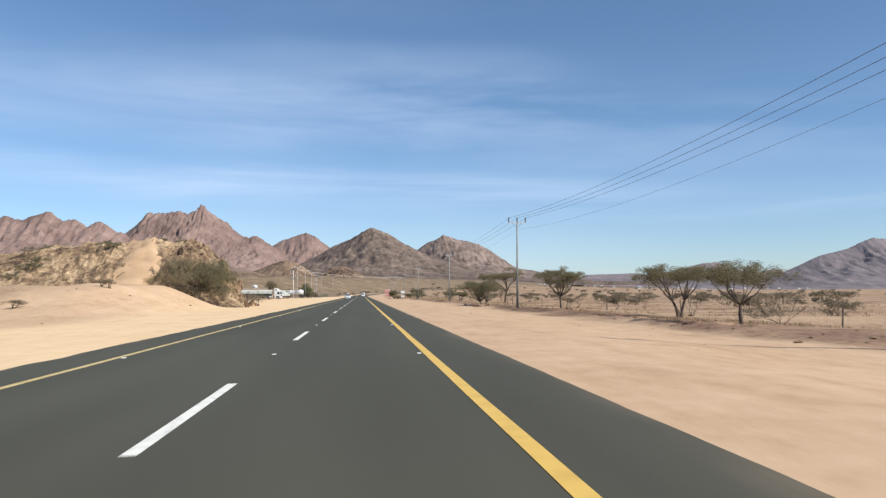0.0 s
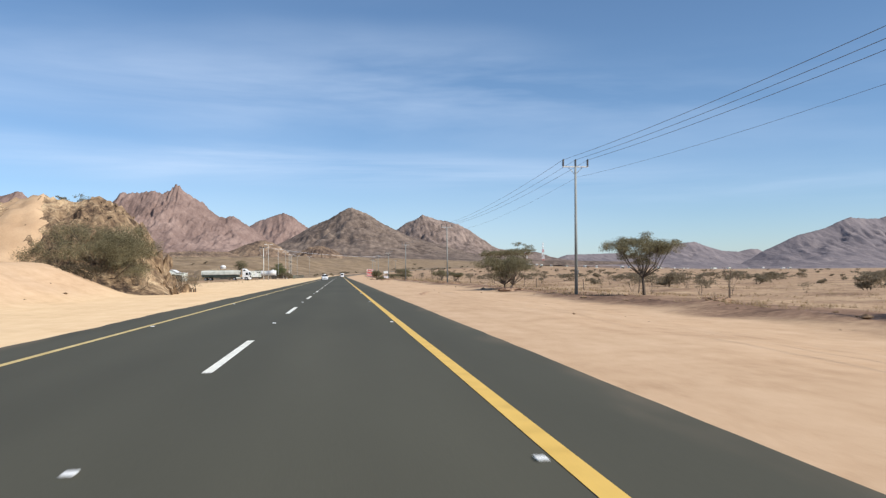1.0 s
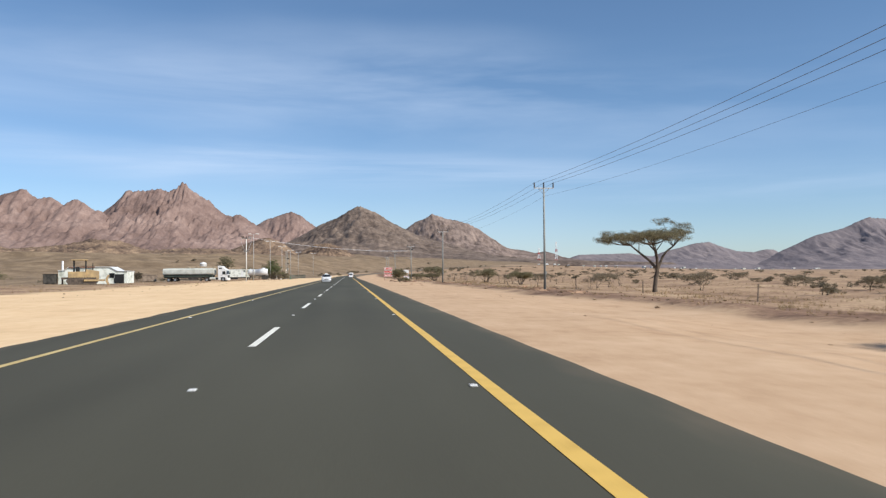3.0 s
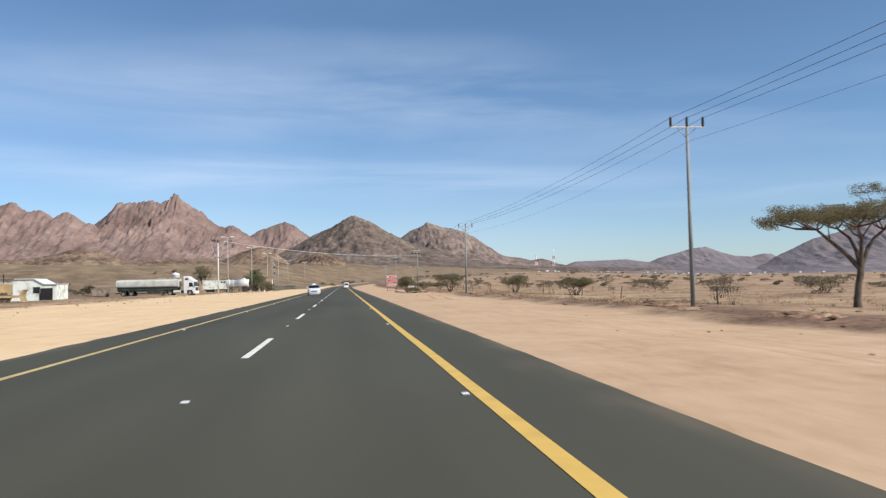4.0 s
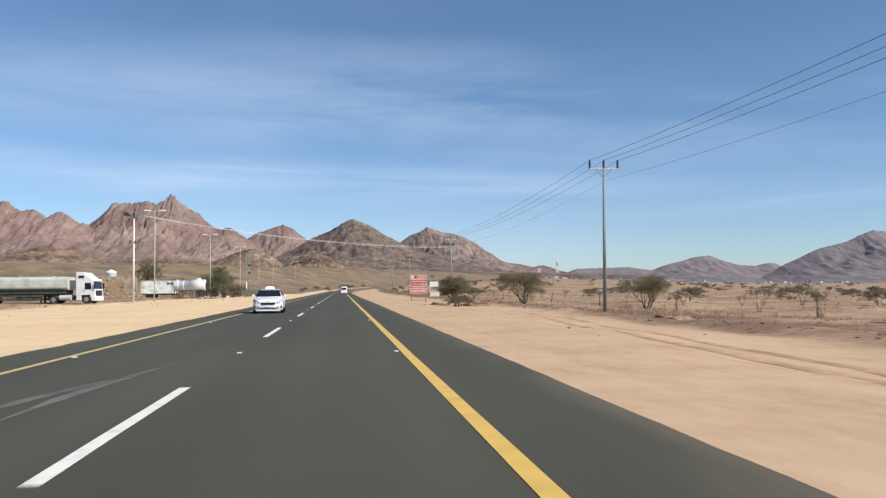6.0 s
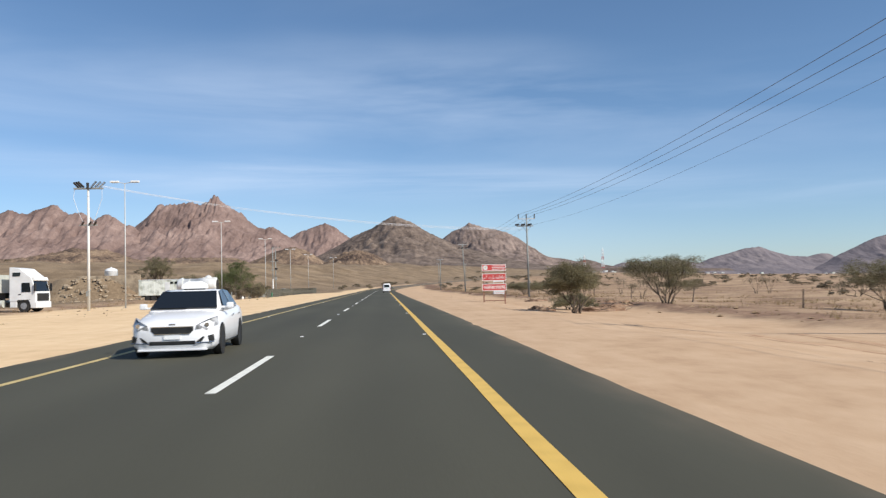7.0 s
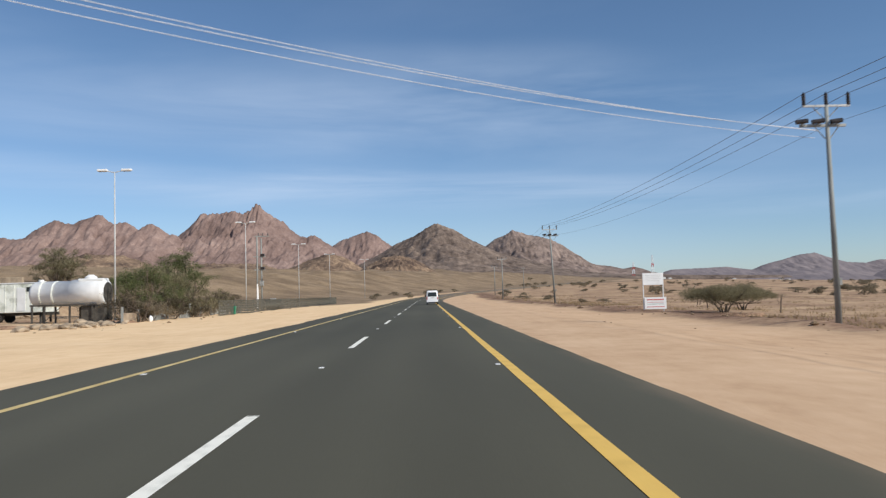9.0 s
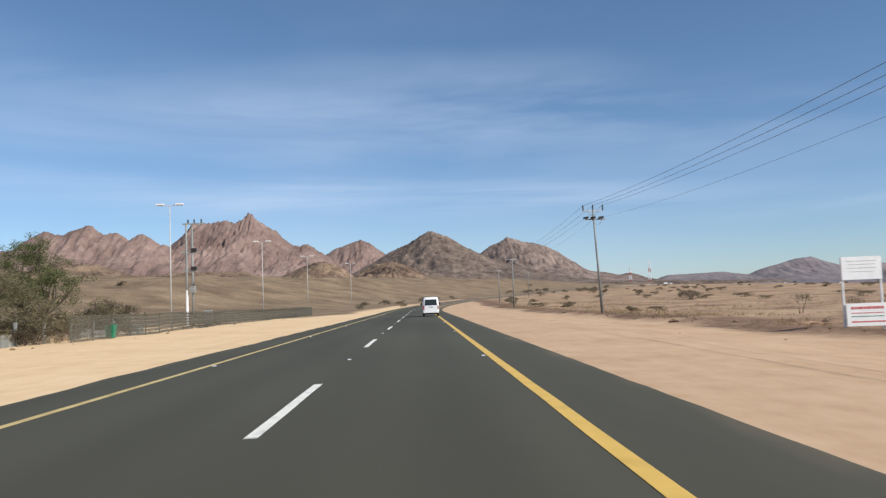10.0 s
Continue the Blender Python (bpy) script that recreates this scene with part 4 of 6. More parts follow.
def crown_points(rng, n, w, z0, z1, style):
    """Places of leaf clumps, gathered in tufts at the ends of limbs, and the tufts themselves."""
    tufts, m = [], max(7, n // 10)
    while len(tufts) < m:
        x, y, u = rng.uniform(-1, 1), rng.uniform(-1, 1), rng.uniform(0, 1)
        r = math.hypot(x, y)
        lobe = 0.84 + 0.20 * math.sin(3 * math.atan2(y, x) + w) + 0.12 * math.sin(7 * math.atan2(y, x) + 2 * w)
        if r > lobe:
            continue
        if style == "umbrella":
            top = 1 - 0.26 * r ** 2
            low = 0.20 + 0.14 * math.sin(5 * x + w) + 0.36 * r
            u = low + (top - low) * u ** 0.8
        elif style == "round":
            top, low = math.sqrt(max(0.05, 1 - (r / 1.05) ** 2)), 0.28 * r
            u = low + (top - low) * u ** 0.7
        elif style == "table":                          # dense slab above short stems
            top, low = 1 - 0.30 * r ** 2, 0.36 + 0.22 * r
            u = low + (top - low) * u
        else:                                           # vase: stems spread from the foot
            top = 1 - 0.22 * r ** 2 + 0.10 * rng.uniform(-1, 1)
            low = 0.32 + 0.50 * r
            if top < low:
                continue
            u = low + (top - low) * u ** 0.75
        tufts.append((x * w / 2, y * w / 2, z0 + (z1 - z0) * u))
    wide, deep = 0.52 * w / math.sqrt(m), 0.085 * (z1 - z0)
    out = []
    for k in range(n):
        x, y, z = tufts[k % m]
        o = np.clip(rng.normal(0, 1, 3), -1.5, 1.5)
        out.append((x + wide * o[0], y + wide * o[1], z + deep * o[2] - 0.03 * (z1 - z0) * (o[0] ** 2 + o[1] ** 2)))
    return out, tufts


def tree(name, label, x, y, h, w, style, leaf, seed, clumps=90, per=46, size=0.055, stems=1, lean=0.0, z0=None, group="", category="tree", base=None, bare=0.0, fine=1.9):
    rng = np.random.default_rng(seed)
    t = thing(name, label, category, x, y, (ground_height(x, y) - 0.04) if base is None else base, group=group)
    zlow = z0 if z0 is not None else {"umbrella": 0.46, "round": 0.38, "vase": 0.06, "table": 0.12}[style] * h
    pts, tufts = crown_points(rng, clumps, w, zlow, h * 0.95, style)
    pts, tufts = ([(px + lean * h, py, pz) for px, py, pz in row] for row in (pts, tufts))
    vs, fs = [], []
    girth = (0.018 * h + 0.035) * (0.6 if stems > 5 else 1.0) * (0.42 if bare >= 1 else 1.0)
    roots = []
    for k in range(stems):
        a = 2 * math.pi * (k + rng.uniform(-0.2, 0.2)) / stems
        sp = 0.0 if stems == 1 else 0.10 * w
        foot = Vector((0.12 * math.cos(a), 0.12 * math.sin(a), -0.15))
        fork = Vector((lean * h * 0.6 + sp * math.cos(a), sp * math.sin(a), zlow * (rng.uniform(0.6, 0.72) if style == "umbrella" else rng.uniform(0.75, 1.0)) + 0.15 * h * (style in ("vase", "table"))))
        mid = foot.lerp(fork, 0.5) + Vector(rng.normal(0, 0.04 * h, 3)) * Vector((1, 1, 0.2)).length * 0.5
        tube_mesh(vs, fs, [foot, mid, fork], [girth * 1.25, girth, girth * 0.75], 7)
        roots.append(fork)
    for px, py, pz in tufts:
        end = Vector((px, py, pz))
        r = min(roots, key=lambda q: (q - end).length)
        mid = r.lerp(end, 0.5) + Vector((rng.normal(0, 0.05 * w), rng.normal(0, 0.05 * w), -0.10 * (end - r).length + rng.normal(0, 0.03 * h)))
        tube_mesh(vs, fs, [r, mid, end], [girth * 0.5, girth * 0.3, 0.012], 5)
        out = Vector((end.x - lean * h, end.y, 0)) * 0.10
        for _ in range(5 if bare else 3):
            tip = end + out + Vector(rng.normal(0, 0.055 * w, 3)) + Vector((0, 0, (0.07 if bare else 0.02) * h))
            tube_mesh(vs, fs, [mid.lerp(end, 0.6), end.lerp(tip, 0.3), tip], [0.014, 0.010, 0.004], 4)
    part("trunk", mesh_from("trunk", vs, fs, BARK if not bare else DRY_WOOD, True), None, t)
    tri, tf = leaf_cloud(rng, pts, int(per * fine), 0.062 * w ** 0.75, size * 1.35 / fine ** 0.5, 0.6)
    tri[:, 2] = np.maximum(tri[:, 2], 0.02)
    part("crown", mesh_from("crown", tri, tf, leaf), None, t)
    return t


def umbrella_acacia(x, y):
    """A forked trunk that carries flat pads of leaves in one wide, uneven roof."""
    rng = np.random.default_rng(4)
    t = thing("acacia_tree", "large umbrella acacia with a forked trunk and a wide flat crown", "tree", x, y, ground_height(x, y) - 0.04)
    t.scale = (1.0, 1.0, 1.13)
    pads = [(-5.7, 0.3, 4.95, 0.9, 0.20), (-4.9, -0.6, 5.35, 1.2, 0.30), (1.1, 0.2, 6.60, 1.25, 0.24), (2.6, -0.8, 6.15, 1.1, 0.26), (-0.6, 0.0, 4.70, 1.0, 0.35), (-2.3, -0.4, 4.95, 1.1, 0.30)]
    for k in range(26):
        a, r = 2.4 * k, math.sqrt((k + 0.5) / 26)
        px, py = -0.7 + 4.6 * r * math.cos(a), 4.0 * r * math.sin(a)
        pads.append((px, py, 5.42 + 0.04 * px + 0.26 * math.sin(2.1 * px + py) - 0.25 * r * r, rng.uniform(0.9, 1.35), rng.uniform(0.20, 0.34)))
    vs, fs = [], []
    fork = Vector((0.27, 0, 2.35))
    tube_mesh(vs, fs, [(-0.05, 0, -0.2), (-0.03, 0.02, 0.5), (0.05, 0, 1.3), (0.24, 0, 1.95), fork], [0.34, 0.24, 0.21, 0.22, 0.20], 10)
    knots = []
    for way in (((-0.55, 0.2, 3.1), (-1.75, 0.1, 3.9), (-2.7, 0, 4.55)), ((0.15, -0.3, 3.3), (-0.2, -0.9, 4.0), (-0.9, -1.6, 4.6)), ((1.0, 0.2, 3.5), (1.5, 0.3, 4.0), (2.3, 0.4, 4.5)), ((0.5, 0.7, 3.3), (0.6, 1.5, 4.1), (0.2, 2.2, 4.7))):
        tube_mesh(vs, fs, [fork - Vector((0, 0, 0.15))] + list(way), [0.16, 0.13, 0.10, 0.07], 8)
        knots += [Vector(p) for p in way[1:]]
    pts = []
    for px, py, pz, r, th in pads:
        pz, th = 1.03 * pz, 1.35 * th
        end = Vector((px, py, pz - 0.1))
        k = min(knots, key=lambda q: (q - end).length)
        tube_mesh(vs, fs, [k, k.lerp(end, 0.5) + Vector((0, 0, -0.12)), end], [0.055, 0.04, 0.015], 6)
        for _ in range(10):
            a, q = rng.uniform(0, 6.283), r * math.sqrt(rng.uniform(0, 1))
            pts.append((px + q * math.cos(a), py + q * math.sin(a), pz + th * rng.uniform(-0.8, 1) * (1 - 0.5 * (q / r) ** 2)))
        for _ in range(4):
            a = rng.uniform(0, 6.283)
            tube_mesh(vs, fs, [end, end + Vector((r * math.cos(a), r * math.sin(a), rng.uniform(-0.05, 0.25)))], [0.015, 0.005], 4)
    part("trunk", mesh_from("trunk", vs, fs, BARK, True), None, t)
    tri, tf = leaf_cloud(rng, pts, 130, 0.22, 0.052, 0.5)
    part("crown", mesh_from("crown", tri, tf, ACACIA_LEAF), None, t)


UMB, BUSH = "flat-topped acacia tree with fine grey-green leaves", "spreading multi-stemmed desert acacia bush"
tree("acacia_tree", "acacia tree with leaning twin trunks and a flat olive crown", 22.7, 47.8, 3.85, 4.7, "umbrella", ACACIA_LEAF, 1, 150, 60, fine=3.0, stems=3, lean=-0.05)
tree("acacia_tree", UMB + " beside the graded sand", 21.0, 34.9, 3.55, 4.6, "umbrella", ACACIA_LEAF, 2, 120, 60, fine=3.0, stems=1, lean=-0.03)
tree("acacia_tree", "acacia tree with a rounded olive crown on one trunk", 22.6, 81.8, 4.7, 4.9, "umbrella", ACACIA_LEAF, 3, 180, 66, stems=1, z0=2.0, fine=3.0)
umbrella_acacia(33.4, 176.6)
tree("acacia_bush", "broad olive acacia bush with two dark trunks", 17.5, 106.3, 3.7, 5.8, "umbrella", ACACIA_LEAF, 5, 260, 64, fine=3.2, stems=2, z0=0.8, bare=0.5, group="roadside bushes", category="bush")
BUSHES = [(11.3, 267.6, 2.9, 3.5), (20.0, 277.5, 3.6, 5.2), (30.6, 268.8, 3.5, 5.2), (29.1, 226.0, 2.3, 3.9), (21.4, 341.2, 2.2, 5.6), (27.0, 352.0, 2.2, 4.6)]
for k, (x, y, h, w) in enumerate(BUSHES):
    tree("acacia_bush", BUSH, x, y, h, w, "vase" if k < 4 else "table", ACACIA_LEAF, 20 + k, 230, 56, 0.048, stems=8, fine=3.4, group="roadside bushes", category="bush")
tree("acacia_bush", "low olive bush beside the taller acacia bush", 12.4, 274.2, 1.2, 2.4, "round", ACACIA_LEAF, 30, 90, 50, 0.05, stems=4, z0=0.15, fine=2.4, group="roadside bushes", category="bush")
tree("dead_bush", "bare grey dead bush with thin twigs", 23.5, 209.0, 2.1, 1.7, "vase", GREY_LEAF, 40, 40, 4, 0.03, stems=3, bare=1.0, category="bush")
tree("dead_bush", "bare grey dead bush with thin twigs", 28.0, 58.0, 2.2, 3.0, "vase", GREY_LEAF, 41, 60, 6, 0.03, stems=4, bare=1.0, category="bush")
tree("thorn_bush", "grey leafless thorn bush beside the acacia", 24.2, 36.6, 2.0, 3.2, "round", GREY_LEAF, 42, 80, 20, 0.04, stems=3, z0=0.2, bare=1.0, category="bush")
# rocky hill and left verge
rs = random.Random(77)
for k in range(22):
    x, y = rs.uniform(-58, -24), rs.uniform(92, 110)
    tree("hill_shrub", "low dark olive shrub on the rock hill", x, y, rs.uniform(0.7, 1.4), rs.uniform(1.4, 3.0), "round", ACACIA_LEAF, 200 + k, 26, 26, 0.06, stems=3, z0=0.1, base=hill_shape(x, y) - 0.05, group="shrubs on the hill", category="shrub")
for k in range(15):
    x, y = -20.9 - rs.uniform(0, 4.0), 346.5 + 2.1 * k + rs.uniform(-1, 1)
    tree("thorn_bush", "grey-brown tangled thorn bush behind the low panels", x, y, rs.uniform(1.6, 3.2), rs.uniform(2.8, 4.4), "round", (THORN_LEAF, GREY_LEAF, THORN_LEAF, ACACIA_LEAF)[k % 4], 240 + k, 90, 34, 0.055, stems=4, z0=0.05, bare=0.5, group="thorn bushes by the fence", category="bush")
tree("acacia_tree", "wide dark olive acacia at the foot of the rock hill", -20.0, 94.2, 5.6, 10.0, "round", ACACIA_LEAF, 6, 380, 80, 0.06, stems=5, base=0.65, z0=0.7, fine=2.6)
tree("acacia_bush", "low dark bush in front of the cut rock", -19.5, 90.0, 1.7, 3.4, "round", THORN_LEAF, 7, 60, 40, stems=3, z0=0.2, group="roadside bushes", category="bush")
for k, (x, y, h, w) in enumerate([(-25.8, 56.2, 0.75, 1.3), (-22.6, 68.4, 0.95, 1.0), (-23.6, 69.5, 0.7, 0.8), (-14.6, 98.8, 2.0, 2.8), (-13.6, 102.0, 1.5, 2.0), (-16.2, 93.0, 1.8, 3.2)]):
    tree("desert_shrub", "small dry brown shrub on the sand", x, y, h, w, "vase", GREY_LEAF, 50 + k, 40, 26, 0.035, stems=3, group="dry shrubs", category="shrub")
tree("mesquite_tree", "dense dark green tree behind the white trailer", -42.0, 378.5, 6.6, 5.5, "round", ACACIA_LEAF, 60, 200, 50, 0.07, stems=2, z0=1.5, base=ground_height(-42, 378.5) - 0.1)
tree("mesquite_tree", "leafy green tree inside the mesh fence", -23.9, 353.0, 5.0, 6.0, "round", GREEN_LEAF, 61, 240, 55, 0.06, stems=3, z0=0.8)
tree("mesquite_tree", "leafy green tree inside the mesh fence", -26.0, 361.5, 5.4, 6.4, "round", ACACIA_LEAF, 62, 220, 50, 0.06, stems=3, z0=0.9)
tree("mesquite_tree", "tall leafy green tree inside the mesh fence", -25.2, 368.5, 7.0, 6.0, "round", GREEN_LEAF, 63, 240, 55, 0.06, stems=2, z0=1.8)
tree("mesquite_tree", "dark green tree beside the white tank", -33.0, 366.0, 4.6, 7.0, "round", ACACIA_LEAF, 64, 170, 46, 0.06, stems=3, z0=0.9)
tree("mesquite_tree", "olive tree on the open ground near the shed", -66.0, 250.0, 3.4, 5.0, "round", ACACIA_LEAF, 65, 110, 40, 0.07, stems=2, z0=0.6)
for k, (x, y, h, w) in enumerate([(-60.0, 306.0, 3.4, 6.4), (-66.5, 311.0, 2.8, 5.8), (-55.5, 312.5, 2.4, 4.6), (-73.0, 318.0, 3.2, 6.6)]):
    tree("thorn_bush", "dusty olive thorn bush behind the parked tanker", x, y, h, w, "round", (THORN_LEAF, GREY_LEAF)[k % 2], 270 + k, 130, 40, 0.06, stems=4, z0=0.1, group="thorn bushes by the yard", category="bush")
tree("dead_bush", "bare grey thorn tree by the fence", -21.5, 346.0, 4.4, 4.2, "round", GREY_LEAF, 66, 90, 14, 0.04, stems=3, z0=1.0, bare=1.0, category="bush")


def scatter_bushes():
    """Lone bushes out on the plain, from three patterns."""
    rng = random.Random(7)
    kinds = [tree("plain_bush", "small grey-olive bush out on the plain", 44 + 9 * k, 128 + 35 * k, 1.5 + 0.35 * k, 2.6 + 0.6 * k, "round", (GREY_LEAF, GREY_LEAF, GREY_LEAF)[k], 70 + k, 70, 22, 0.085, stems=3, z0=0.08, group="bushes on the plain", category="bush") for k in range(3)]
    made = 0
    while made < 150:
        y = 40 + 900 * rng.random() ** 1.2
        x = (36 + 0.05 * y) + (60 + 0.45 * y) * rng.random() ** 1.6
        if abs(x - bend(y)) < 14 or (rng.random() < 0.15 and y > 480):
            continue
        if min((x - a) ** 2 + (y - b) ** 2 for a, b, *_ in BUSHES) < 20:
            continue
        m = pose(x, y, ground_height(x, y) - 0.03, 0, 0, rng.uniform(0, 360)) @ Matrix.Diagonal((*[rng.uniform(0.55, 1.35)] * 3, 1))
        b = copy_thing(rng.choice(kinds), m)
        b.scale = [rng.uniform(0.55, 1.35)] * 3
        made += 1
    for _ in range(78):                                # low scrub that thickens towards the far side of the plain
        y = rng.uniform(400, 800)
        x = bend(y) + 22 + (40 + 0.28 * y) * rng.random()
        b = copy_thing(rng.choice(kinds), pose(x, y, ground_height(x, y) - 0.03, 0, 0, rng.uniform(0, 360)))
        b.scale = [rng.uniform(0.5, 1.25), rng.uniform(0.5, 1.25), rng.uniform(0.4, 0.9)]
    for _ in range(32):                                # dark row along the foot of the hills
        y = rng.uniform(500, 820)
        s = rng.choice((-1, 1))
        x = bend(y) + s * rng.uniform(9 if s < 0 else 7, 26)
        b = copy_thing(kinds[1], pose(x, y, ground_height(x, y) - 0.03, 0, 0, rng.uniform(0, 360)))
        b.scale = [rng.uniform(0.5, 1.1)] * 3
    for _ in range(32):                                # open ground on the other side
        y = rng.uniform(150, 640)
        x = -rng.uniform(52, 60 + 0.35 * y)
        b = copy_thing(rng.choice(kinds), pose(x, y, ground_height(x, y) - 0.03, 0, 0, rng.uniform(0, 360)))
        b.scale = [rng.uniform(0.5, 1.2)] * 3

    bare = [tree("thorn_sapling", "grey half-bare thorn sapling on the straw plain", 33.0 + 4 * k, 196 + 7 * k, 2.0 + 0.3 * k, 1.9 + 0.3 * k, "vase", GREY_LEAF, 90 + k, 70, 9, 0.045, stems=4, bare=1.0, group="thorn saplings", category="sapling") for k in range(3)]
    made = 0
    while made < 30:
        x, y = 27 + 24 * rng.random(), rng.uniform(60, 400)
        if min((x - a) ** 2 + (y - b) ** 2 for a, b, *_ in BUSHES + [(33.4, 176.6), (23.5, 209.0)]) < 30:
            continue
        s = copy_thing(rng.choice(bare), pose(x, y, ground_height(x, y) - 0.03, 0, 0, rng.uniform(0, 360)))
        s.scale = [rng.uniform(0.5, 1.1)] * 3
        made += 1


scatter_bushes()


def grass_and_stones():
    rng = np.random.default_rng(11)
    tri = []
    pts = []
    while len(pts) < 6500:
        y = rng.uniform(-5, 520)
        x = 17.5 + rng.exponential(22) if rng.random() < 0.72 else -(27 + rng.exponential(18))
        if x < 0 and 60 < y < 140:
            continue
        if noise.noise(Vector((x / 14, y / 14, 3.0))) + 0.25 < rng.random() * 0.6:
            continue
        pts.append((x, y))
    for x, y in pts:
        z = ground_height(x, y)
        for _ in range(9):
            a, l = rng.uniform(0, 6.283), rng.uniform(0.08, 0.30)
            dx, dy = math.cos(a), math.sin(a)
            bx, by = x + rng.normal(0, 0.16), y + rng.normal(0, 0.16)
            tri += [(bx - dy * 0.022, by + dx * 0.022, z - 0.03), (bx + dy * 0.022, by - dx * 0.022, z - 0.03), (bx + dx * l * 0.6, by + dy * l * 0.6, z + l)]
    tagged(new("dry_grass", mesh_from("dry_grass", tri, np.arange(len(tri)).reshape(-1, 3), STRAW)), "straw-coloured tufts of dry grass on the scrub", "grass", kind="stuff")
    ico = [(0, 0, 1), (0.9, 0, 0.3), (0.28, 0.85, 0.35), (-0.72, 0.52, 0.3), (-0.72, -0.52, 0.3), (0.28, -0.85, 0.35), (0, 0, -0.5)]
    fac = [(0, 1, 2), (0, 2, 3), (0, 3, 4), (0, 4, 5), (0, 5, 1), (6, 2, 1), (6, 3, 2), (6, 4, 3), (6, 5, 4), (6, 1, 5)]
    vs, fs = [], []
    for k in range(1500):
        y = rng.uniform(-5, 420)
        if k % 6 == 0:
            x = 8 + rng.exponential(9)
        elif k % 3 != 2:
            x = rng.normal(18.0, 1.5)
        else:
            x = -(17 + rng.exponential(14))
        r = min(0.26, 0.025 + rng.exponential(0.035)) * (0.5 if abs(x) < 15 else 1.25)
        base, z = len(vs), ground_height(x, y)
        sx, sy = rng.uniform(0.7, 1.4), rng.uniform(0.7, 1.4)
        vs += [(x + r * sx * (px + rng.normal(0, 0.12)), y + r * sy * py, z + r * 0.7 * pz) for px, py, pz in ico]
        fs += [tuple(base + i for i in f) for f in fac]
    tagged(new("stones", mesh_from("stones", vs, fs, NEAR_ROCK)), "scattered brown stones on the sand and scrub", "stones", kind="stuff")


grass_and_stones()


def boulders():
    """Angular blocks lying on the cut rock face."""
    rng = np.random.default_rng(5)
    shapes = []
    for k in range(6):
        bm = bmesh.new()
        for _ in range(13):
            q = Vector(rng.normal(0, 1, 3)).normalized()
            bm.verts.new((q.x * 0.75, q.y * 0.6, q.z * (1.3 if q.z > 0 else 0.7)))
        hull = bmesh.ops.convex_hull(bm, input=bm.verts)
        bmesh.ops.delete(bm, geom=list({v for v in hull["geom_unused"] + hull["geom_interior"] if isinstance(v, bmesh.types.BMVert)}), context="VERTS")
        shapes.append(solid("boulder", bm, NEAR_ROCK))
    for k in range(240):
        if k < 190:
            y = rng.uniform(94, 112)
            x = rng.uniform(-23, -13.6) - 0.6 * max(0.0, y - 103)
        else:
            x, y = rng.uniform(-52, -24), rng.uniform(88, 112)
        z = max(hill_shape(x, y), ground_height(x, y))
        b = new("boulder", shapes[k % 6])
        s = rng.uniform(0.35, 1.15) if k < 60 and z < 5.0 else rng.uniform(0.15, 0.5)
        tall = 1.7 if z < 5.5 else 0.85
        b.matrix_world = Matrix.LocRotScale((x, y, z - 0.15 * s), Euler((rng.uniform(-0.3, 0.3), rng.uniform(0.1, 0.6), rng.uniform(-3, 3))), (s * rng.uniform(0.7, 1.2), s * rng.uniform(0.7, 1.2), s * rng.uniform(0.45 * tall, tall)))
        tagged(b, "angular ochre boulder on the cut rock slope", "boulder", "boulders on the hill")


boulders()


def brush_pile(x, y, w, seed):
    """A heap of pushed-up soil with dry branches in it."""
    rng = random.Random(seed)
    b = thing("brush_pile", "heap of brown soil and dry dark branches", "brush pile", x, y, ground_height(x, y) - 0.05, rng.uniform(-20, 20), group="brush piles along the berm")
    bm = bmesh.new()
    bmesh.ops.create_icosphere(bm, subdivisions=3, radius=1)
    for v in bm.verts:
        k = 1 + 0.45 * noise.noise(v.co * 2.1 + Vector((seed, 0, 0))) + 0.2 * noise.noise(v.co * 6 + Vector((0, seed, 0)))
        v.co = Vector((v.co.x * w * 0.5 * k, v.co.y * 0.6 * k, max(-0.1, v.co.z) * 0.26 * k * (1 + 0.5 * noise.noise(v.co * 9))))
    part("soil", bm, EARTH, b)
    for k in range(5):
        br = new("branch", BRANCHES[k % 3])
        br.parent = b
        br.matrix_basis = pose(rng.uniform(-w / 2, w / 2), rng.uniform(-0.4, 0.4), 0.14, rng.uniform(-15, 15), rng.uniform(-12, 10), rng.uniform(0, 360)) @ Matrix.Scale(rng.uniform(0.5, 0.9), 4)


